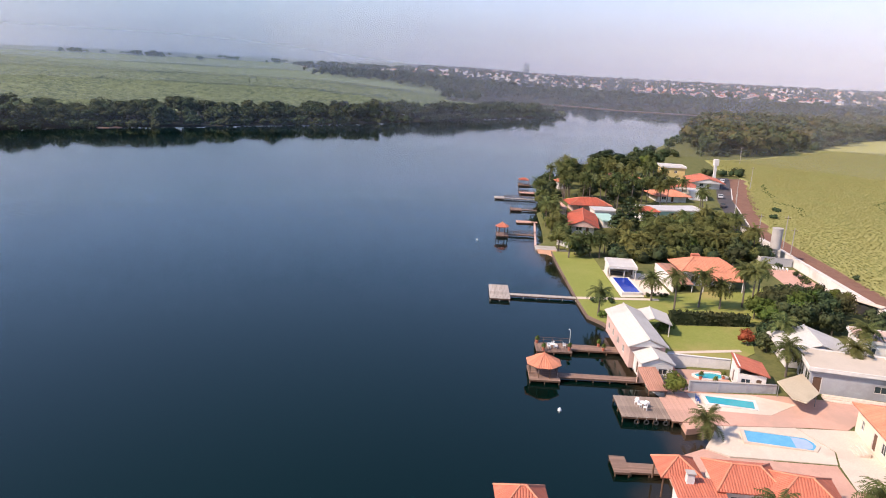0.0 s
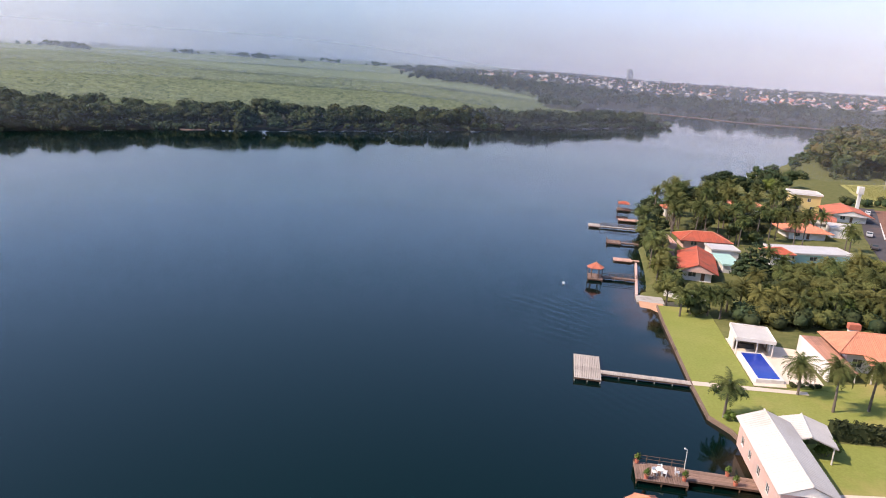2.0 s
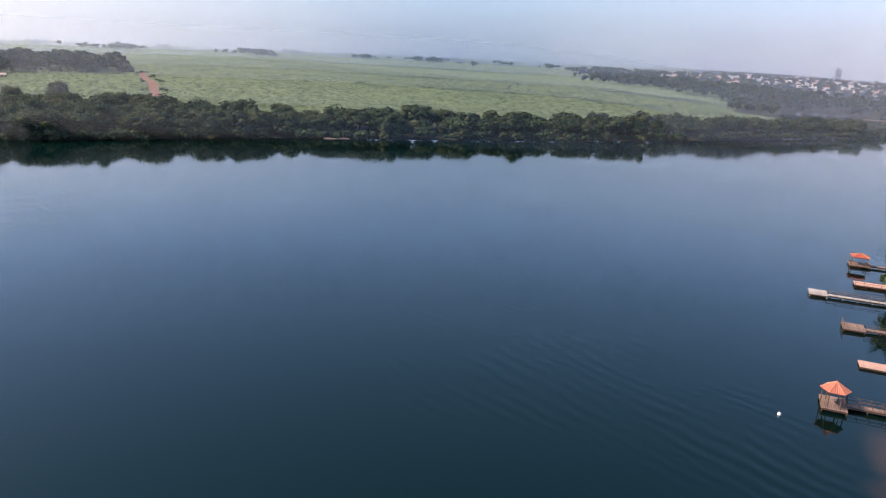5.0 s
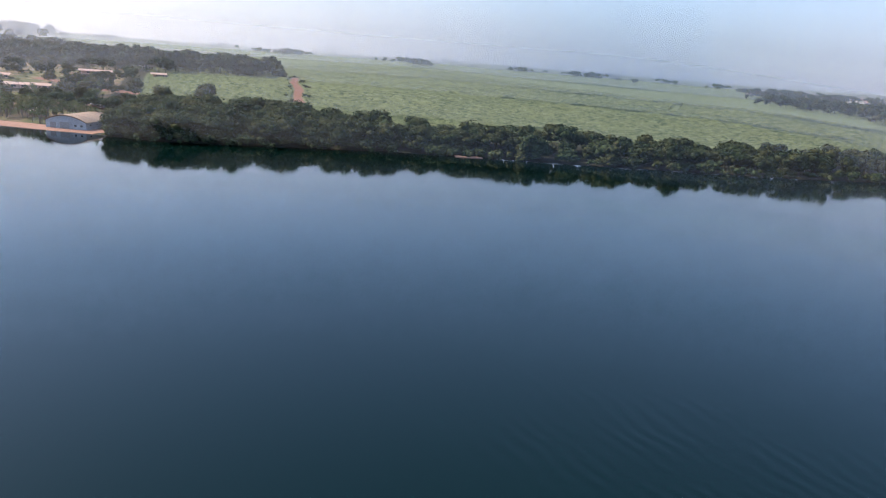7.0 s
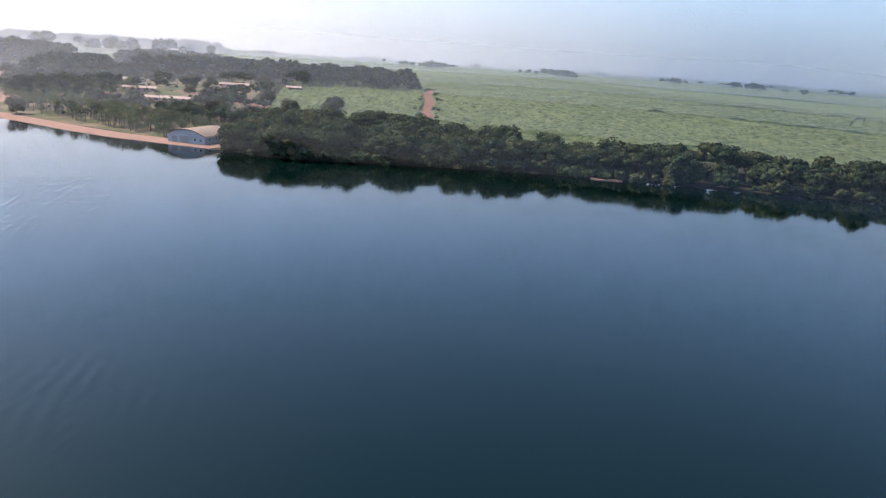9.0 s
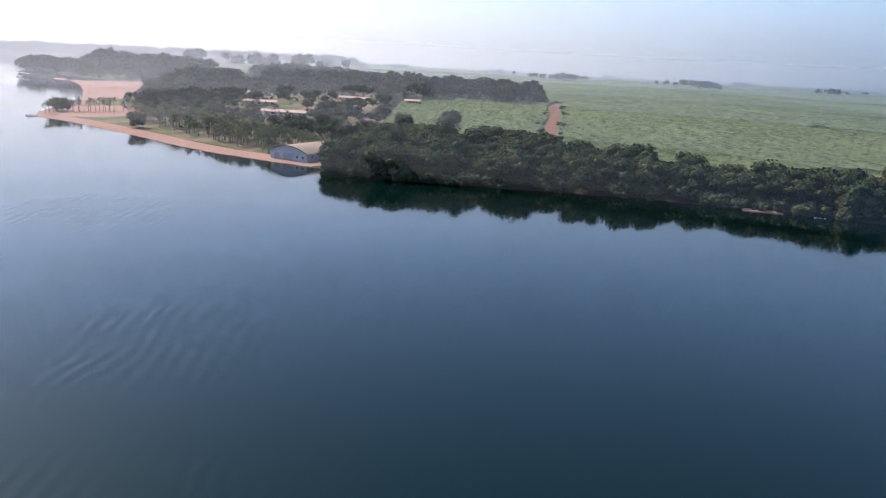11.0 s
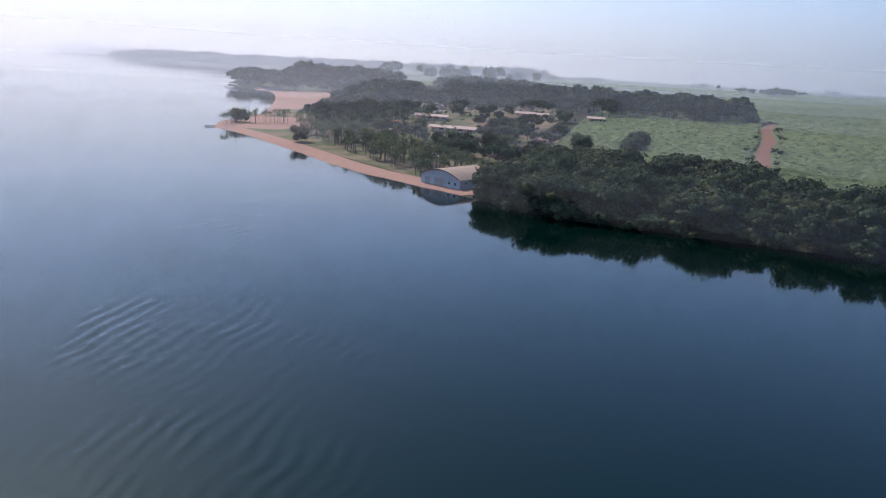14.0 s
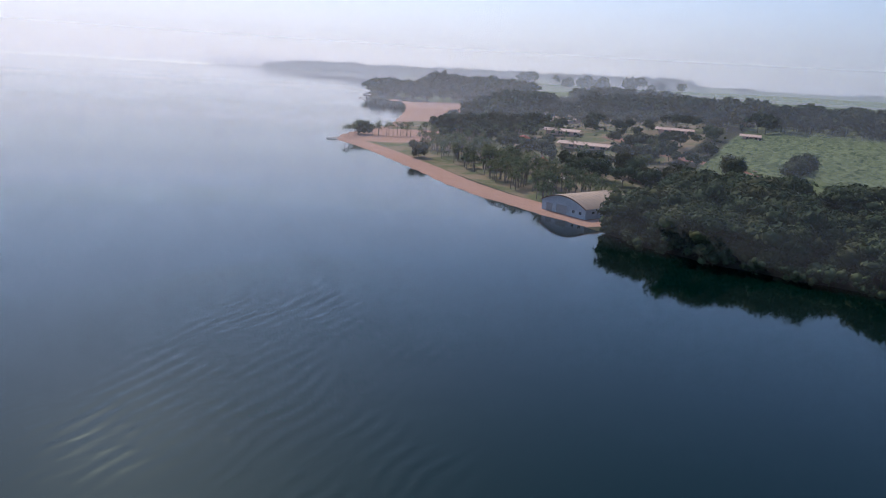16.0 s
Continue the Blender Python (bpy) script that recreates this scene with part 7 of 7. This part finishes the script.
for k in range(235):
    s, o = brng.uniform(0, 1.25), brng.uniform(13, 46)
    stand(-375 - 130 * s - 6 + o * 0.25, 275 - 32 * s + o)
for k in range(28):
    s = k / 27
    stand(-600 + 13 * s + brng.uniform(-4, 4), 212 + 62 * s + brng.uniform(-3, 3))
for k in range(60):
    stand(brng.uniform(-620, -480), brng.uniform(262, 345))
for x, y in ((-574, 207), (-580, 209), (-588, 212), (-592, 210), (-597, 214)):
    stand(x, y)
palm_grove("dark feathery palms crowded through the lakeside park", grove_spots)
for p in beach_palms:
    drop(p)
for i, (x, y, h, w, m, form) in enumerate(((-425, 384, 10.5, 7.4, "leaf_dark", "round"), (-417, 408, 8.6, 7.4, "leaf_dark", "round"), (-427, 417, 8.6, 7.4, "leaf_dark", "round"), (-477, 396.5, 8, 5.6, "leaf_dark", "round"), (-531, 424, 10, 7, "leaf", "round"), (-558, 556, 13, 10, "leaf_dark", "round"), (-575, 575, 12, 8, "leaf_dark", "round"), (-540, 580, 10, 7, "leaf_dark", "round"),
                                           (-606, 218, 9, 8, "leaf_dark", "round"), (-496, 249, 9.5, 6, "leaf_dark", "round"), (-437, 316, 10, 6.5, "leaf_dark", "round"), (-428, 324, 11, 7, "leaf_dark", "round"), (-412, 330, 10, 7.5, "leaf_dark", "umbrella"), (-404, 338, 10, 7, "leaf_dark", "round"), (-436, 341, 11, 7, "leaf", "round"), (-452, 352, 9, 6, "leaf_light", "round"),
                                           (-470, 362, 10, 7, "leaf", "round"), (-500, 378, 9, 7.5, "leaf", "umbrella"), (-478, 362, 9, 6, "leaf_light", "round"), (-395, 345, 11, 7, "leaf_dark", "round"), (-385, 340, 10, 7, "leaf_dark", "round"))):
    tree("broad dark-crowned tree in the lakeside park" if i else "round-crowned lone tree on the slope", 200 + i, h, w, m, (x, y, ground_of(x, y) - 0.12 * h), form, 1100, 0.62, 0.95, 12, group="park trees")
park_rng = np.random.default_rng(21)
PARKTREES = [(-400, 352), (-440, 322), (-500, 290), (-600, 262), (-680, 268), (-760, 300), (-1000, 330), (-1050, 420), (-900, 530), (-640, 480), (-500, 420), (-455, 395)]
grove = scatter(park_rng, PARKTREES, 13.5, 0.72)
for cx, cy, reach in ((-522, 345, 21), (-577, 346, 17), (-503, 338, 15), (-484, 333, 15), (-465, 327, 9), (-556, 339, 12), (-566, 416, 15), (-550, 410, 10), (-530, 446, 9), (-690, 378, 17), (-745, 470, 17), (-636, 502, 9), (-690, 486, 13), (-563, 318, 6), (-470, 309, 12), (-424, 342, 9), (-520, 385, 10), (-640, 330, 7), (-572, 366, 17), (-548, 358, 14), (-525, 350, 10), (-664, 370, 14), (-536, 384, 10), (-720, 462, 12)):
    grove = grove[np.hypot(grove[:, 0] - cx, grove[:, 1] - cy) > reach]
OPENFIELD = [(-640, 500), (-520, 398), (-440, 376), (-396, 396), (-400, 440), (-520, 520)]
grove = grove[ring_distance(grove[:, 0], grove[:, 1], OPENFIELD) < 0]
woods("park_grove", "dark trees scattered through the lakeside park", grove, "leaf_dark", park_rng, 170, 1.1, (7, 14), 0.2, lobes=6, sink=0.12)
LOWPARK = [(-380, 306), (-420, 296), (-470, 275), (-540, 252), (-610, 246), (-640, 280), (-560, 305), (-470, 330), (-420, 350)]
low_growth = np.concatenate([scatter(park_rng, LOWPARK, 11, 0.55), scatter(park_rng, PARKTREES, 9, 0.42)])
for cx, cy, reach in ((-522, 345, 15), (-577, 346, 14), (-492, 331, 22), (-566, 416, 11)):
    low_growth = low_growth[np.hypot(low_growth[:, 0] - cx, low_growth[:, 1] - cy) > reach]
woods("park_shrubs", "small trees and shrubs between the beach palms", low_growth, "leaf", park_rng, 60, 1.1, (2.0, 4), 0.2, lobes=4, sink=0.26)
BAYSIDE = [(-566, 268), (-600, 262), (-690, 290), (-720, 345), (-650, 352), (-606, 322)]
woods("bayside_wood", "tall dark trees crowding the path behind the palms", scatter(park_rng, BAYSIDE, 13, 0.85), "leaf_dark", park_rng, 240, 1.2, (11, 17), 0.1, lobes=7, sink=0.08)
TALL = [(-820, 320), (-770, 330), (-790, 390), (-850, 400), (-900, 360)]
woods("tall_grove", "tall dark trees behind the beach", scatter(park_rng, TALL, 14, 0.9), "leaf_dark", park_rng, 200, 1.6, (17, 24), 0.0, lobes=6)
HIGH = [(-1300, 300), (-1240, 300), (-1240, 360), (-1300, 360)]
woods("headland_grove", "very tall hazy trees on the headland", scatter(park_rng, HIGH, 22, 0.9), "leaf_dark", park_rng, 200, 2.4, (28, 36), 0.0)
fringe = np.concatenate([shore_band(park_rng, WEST, i0, i1 + 1, 3.8, -1.8, 6.0), shore_band(park_rng, WEST, i0 + 1, i0 + 9, 5, 2, 14)])
hallside = scatter(park_rng, [(-343, 299), (-334, 296), (-318, 302.5), (-306, 314), (-320, 330), (-345, 322), (-350, 312)], 5.0, 0.9, 0.0, 0.1)
woods("hall_trees", "dark broadleaved trees beside the boat hall overhanging the water", hallside, "leaf_dark", park_rng, 240, 0.85, (5, 10), 0.1, lobes=7, sink=0.26)
woods("bank_bushes", "bushes and hanging boughs along the waterline", fringe, "leaf", park_rng, 120, 0.8, (4.2, 7.6), 0.0, lobes=4, sink=0.17)
FIELD_EDGE = [(118, 392), (166, 410), (243, 488), (328, 588), (420, 652)]
efringe = np.concatenate([shore_band(park_rng, EAST, 6, 15, 7, 1.0, 8), shore_band(park_rng, FIELD_EDGE, 0, 5, 6.5, -1.0, 7)])
woods("point_bushes", "bushes along the east point's shore", efringe, "leaf", park_rng, 120, 1.0, (4, 7), 0.0, sink=0.26)
nfringe = shore_band(park_rng, WEST, west.index((110, 1040)), west.index((900, 860)), 12, 1, 14)
woods("north_bushes", "bushes along the far northern shore", nfringe, "leaf_dark", park_rng, 60, 1.9, (6, 10), 0.0, lobes=3, sink=0.26)
cape_scrub = scatter(park_rng, [(60, 735), (76, 724), (108, 772), (113, 798), (90, 800)], 7, 0.8, 0, 0.1)
woods("cape_scrub", "low olive scrub at the cape's tip", cape_scrub, "leaf_light", park_rng, 110, 0.9, (3, 5), 0.0)
strip = Geo()
for a, b in (((110, 1041), (141, 1022)), ((141, 1022), (177, 997)), ((177, 997), (208, 963)), ((208, 963), (278, 947)), ((278, 947), (348, 933)), ((348, 933), (430, 916))):
    d = Vector((b[0] - a[0], b[1] - a[1]))
    strip.box((a[0] + b[0]) / 2, (a[1] + b[1]) / 2 - 1.5, -1, d.length + 1, 4.5, 2.1, math.degrees(math.atan2(d.y, d.x)))
tagged(part("bare_bank", strip, M["oldwall"]), "bare brown bank below the northern wood", "bank", kind="structure")
for x, y, ln, rz in ((-213.5, 421.5, 14, 43), (-281, 351.5, 9, 54), (-294, 334.5, 9, 54), (-328, 309, 12, 30)):
    tagged(part("sand_landing", Geo().box(x, y, -0.6, ln, 4, 1.5, rz, 0.15), M["sand"]), "small sandy landing under the trees", "landing", kind="structure")
clump_rng = np.random.default_rng(29)
spots = [(-1305, 1264, 5), (-1340, 1300, 5), (-1270, 1240, 5), (-1500, 1322, 4), (-959, 1305, 4), (-1000, 1340, 4), (-1092, 1480, 4), (-1152, 1429, 2), (-1025, 1845, 3), (-870, 1866, 4), (-830, 1900, 5), (-865, 1938, 6), (-909, 2173, 4), (-976, 1786, 3), (-1576, 2287, 4), (-700, 2100, 4), (-560, 2050, 5), (-420, 1990, 5), (-640, 1700, 2), (-1900, 1500, 5), (-2100, 1250, 6), (-2300, 900, 8), (-1800, 1900, 4), (-330, 1900, 8), (-250, 1800, 8)]
clumps = np.concatenate([np.array((x, y)) + clump_rng.normal(scale=(22, 14), size=(n * 2, 2)) for x, y, n in spots])
woods("field_clumps", "hazy tree clumps standing in the cane hills", clumps, "leaf_dark", clump_rng, 90, 2.0, (9, 17), 0.3, lobes=5)
edge = np.concatenate([scatter(clump_rng, [(-300, 1400), (-180, 1300), (-30, 1120), (40, 1090), (60, 1330), (-200, 1560)], 17, 0.85), scatter(clump_rng, [(-40, 960), (20, 940), (20, 1060), (-20, 1050)], 14, 0.5)])
woods("hollow_wood", "hazy wood in the hollow behind the cane field", edge, "leaf_dark", clump_rng, 80, 2.3, (10, 16), 0.3, lobes=3)
far_pts = np.concatenate([scatter(clump_rng, [(-2290, 190), (-2592, 130), (-2900, 0), (-3300, -165), (-3800, -455), (-4290, -765), (-4380, -640), (-3900, -100), (-3000, 400), (-2300, 560)], 46, 0.8), scatter(clump_rng, [(-2300, 560), (-3600, 500), (-3300, 1500), (-2000, 1100), (-1700, 640)], 60, 0.55)])
woods("far_woods", "pale hazy woods on the distant shore", far_pts, "leaf_dark", clump_rng, 40, 6.0, (16, 30), 0.2, lobes=3)
bush_rng = np.random.default_rng(33)
track_side = np.array([(x + dx, y + dy) for (x, y) in TRACK[1:6] for dx, dy in (np.array((5.5, 4)) * bush_rng.choice((-1, 1), (3, 1)) + bush_rng.normal(scale=(1.5, 2), size=(3, 2)))])
woods("track_scrub", "low scrub beside the red earth track", track_side, "leaf_dark", bush_rng, 90, 0.8, (2.5, 4.5), 0.0)

# -- spit, rafts and far jetties --
rocks = np.random.default_rng(37)
stone = [(-571 + q, 200 + p) for q, p in rocks.normal(scale=(4, 2.2), size=(26, 2))]
g = Geo()
for x, y in stone:
    s = rocks.uniform(0.5, 1.6)
    k = len(g.v)
    g.v += [(x + a * s * rocks.uniform(0.7, 1.2), y + b * s * rocks.uniform(0.7, 1.2), c * s * 0.6 + 0.5) for a, b, c in ICO]
    g.f += [tuple(i + k for i in f) for f in ICO_F]
tagged(part("boulders", g, M["concrete"]), "heap of grey boulders at the beach's tip", "rocks", kind="stuff")
jetty("raft", "grey floating bathing raft by the beach", [(-551, -533, 219.5, 222.0, 0.9, "y"), (-551, -548, 217.5, 219.5, 0.9, "y")], "greydeck", board=0.9)
jetty("far_jetty", "long thin dark jetty off the headland", [(-1150, -1105, 200, 202.5, 1.0, "y")], "deck", board=1.5)
for x, y in ((-1165, 206), (-1150, 212)):
    t = thing("boat_shelter", "small boat shelter on stilts in the hazy bay", "shelter", (x, y, 0))
    posts(t, [(-4, -3), (4, -3), (-4, 3), (4, 3)], 4.2, 0.3, "wood", -3)
    part("roof", Geo().box(0, 0, 4.2, 10, 8, 0.5, 0, 0.2), M["greyroof"], t)

# -- town on the northern slope --
trng = random.Random(41)


def town_house(label, w, d, h, mat, wall):
    t = thing("town_house", label, "house", (0, 0, -80), group="town houses")
    part("wall", Geo().box(0, 0, -0.6, w, d, h + 0.6), M[wall], t)
    for q in (-0.28, 0.22):
        part("window", Geo().box(w * q, -d / 2 - 0.02, 1.0, w * 0.2, 0.1, 1.4), M["glass"], t)
    hip_roof(t, w + 1.2, d + 1.2, h, 1.8, mat, w * 0.4, mat, 1.2, 0.05)
    return t


protos = [town_house("small town house with a red tiled roof", 10, 8, 3.2, "tile", "cream"), town_house("small town house with an orange tiled roof", 12, 9, 3.4, "tile_pale", "white"), town_house("white town house with a pale roof", 14, 9, 5.6, "whiteroof", "white"), town_house("long red-roofed terrace house", 18, 8, 3.2, "tile", "white")]
RED = [(330, 1560), (470, 1480), (680, 1420), (800, 1560), (740, 1760), (520, 1780), (380, 1760)]
PALE = [(-40, 1850), (200, 1780), (420, 1820), (760, 1800), (1000, 1900), (900, 2400), (400, 2600), (0, 2400)]
LEFTT = [(-330, 1640), (-200, 1600), (-160, 1720), (-300, 1780)]
for ring_pts, step, keep, kinds in ((RED, 23, 0.8, (0, 1, 3, 0)), (PALE, 56, 0.62, (1, 2, 2, 0)), (LEFTT, 26, 0.7, (0, 2, 1))):
    for x, y in scatter(np.random.default_rng(step), ring_pts, step, keep):
        copy_thing(protos[trng.choice(kinds)], pose(x, y, ground_of(x, y), 0, 0, trng.choice((20, 110, 24, 16)) + trng.uniform(-4, 4)) @ Matrix.Scale(trng.uniform(0.65, 0.9), 4))
for p in protos:
    drop(p)


def far_town():
    """The rest of the hazy town, too far off to tell house from house: low walls under pale and red roofs."""
    r = np.random.default_rng(43)
    pts = scatter(r, [(-420, 1700), (200, 1600), (700, 1380), (1300, 1250), (2300, 1500), (2500, 2300), (1200, 2900), (100, 2900), (-500, 2300)], 40, 0.42)
    meshes = {"cream": ([], []), "tile_pale": ([], []), "greyroof": ([], [])}
    for x, y in pts:
        w, d, h = r.uniform(4, 8), r.uniform(3.5, 5), r.uniform(2.6, 5.5)
        t, z, e = r.choice((0.35, 1.92)) + r.uniform(-0.1, 0.1), ground_of(x, y), 0.5
        c, sn = math.cos(t), math.sin(t)
        put = lambda a, b, k: (x + c * a - sn * b, y + sn * a + c * b, z + k)
        base = [put(a * w, b * d, k) for k in (-0.5, h) for a, b in ((-1, -1), (1, -1), (1, 1), (-1, 1))]
        top = [put(a * (w + e), b * (d + e), h) for a, b in ((-1, -1), (1, -1), (1, 1), (-1, 1))] + [put(-w * 0.5, 0, h + 1.8), put(w * 0.5, 0, h + 1.8)]
        for key, vs, fs in (("cream", base, ((0, 1, 5, 4), (1, 2, 6, 5), (2, 3, 7, 6), (3, 0, 4, 7))), ("tile_pale" if r.random() < 0.5 else "greyroof", top, ((0, 1, 5, 4), (2, 3, 4, 5), (1, 2, 5, 5), (3, 0, 4, 4)))):
            v, f = meshes[key]
            f += [tuple(dict.fromkeys(i + len(v) for i in q)) for q in fs]
            v += vs
    for key, (v, f) in meshes.items():
        me = bpy.data.meshes.new("far_houses")
        me.from_pydata(v, [], f)
        me.materials.append(M[key])
        me.update()
        tagged(part("far_houses", me, None), {"cream": "pale house walls spread over the far hillside", "tile_pale": "faded orange roofs of the far town", "greyroof": "pale sheet roofs of the far town"}[key], "houses", kind="stuff")


far_town()
block = thing("apartment_tower", "tall white apartment tower over the hazy town", "tower block", (191, 2410, ground_of(191, 2410)), 15)
part("wall", Geo().box(0, 0, 0, 16, 14, 40, 0, 0.3), M["white"], block)
part("roof", Geo().box(0, 0, 40.02, 8, 7, 4, 0, 0.3), M["white"], block)
for f in range(10):
    for q in range(4):
        part("window", Geo().box(-5.7 + 3.8 * q, -7.02, 2 + 3.8 * f, 1.8, 0.12, 1.6), M["glass"], block)
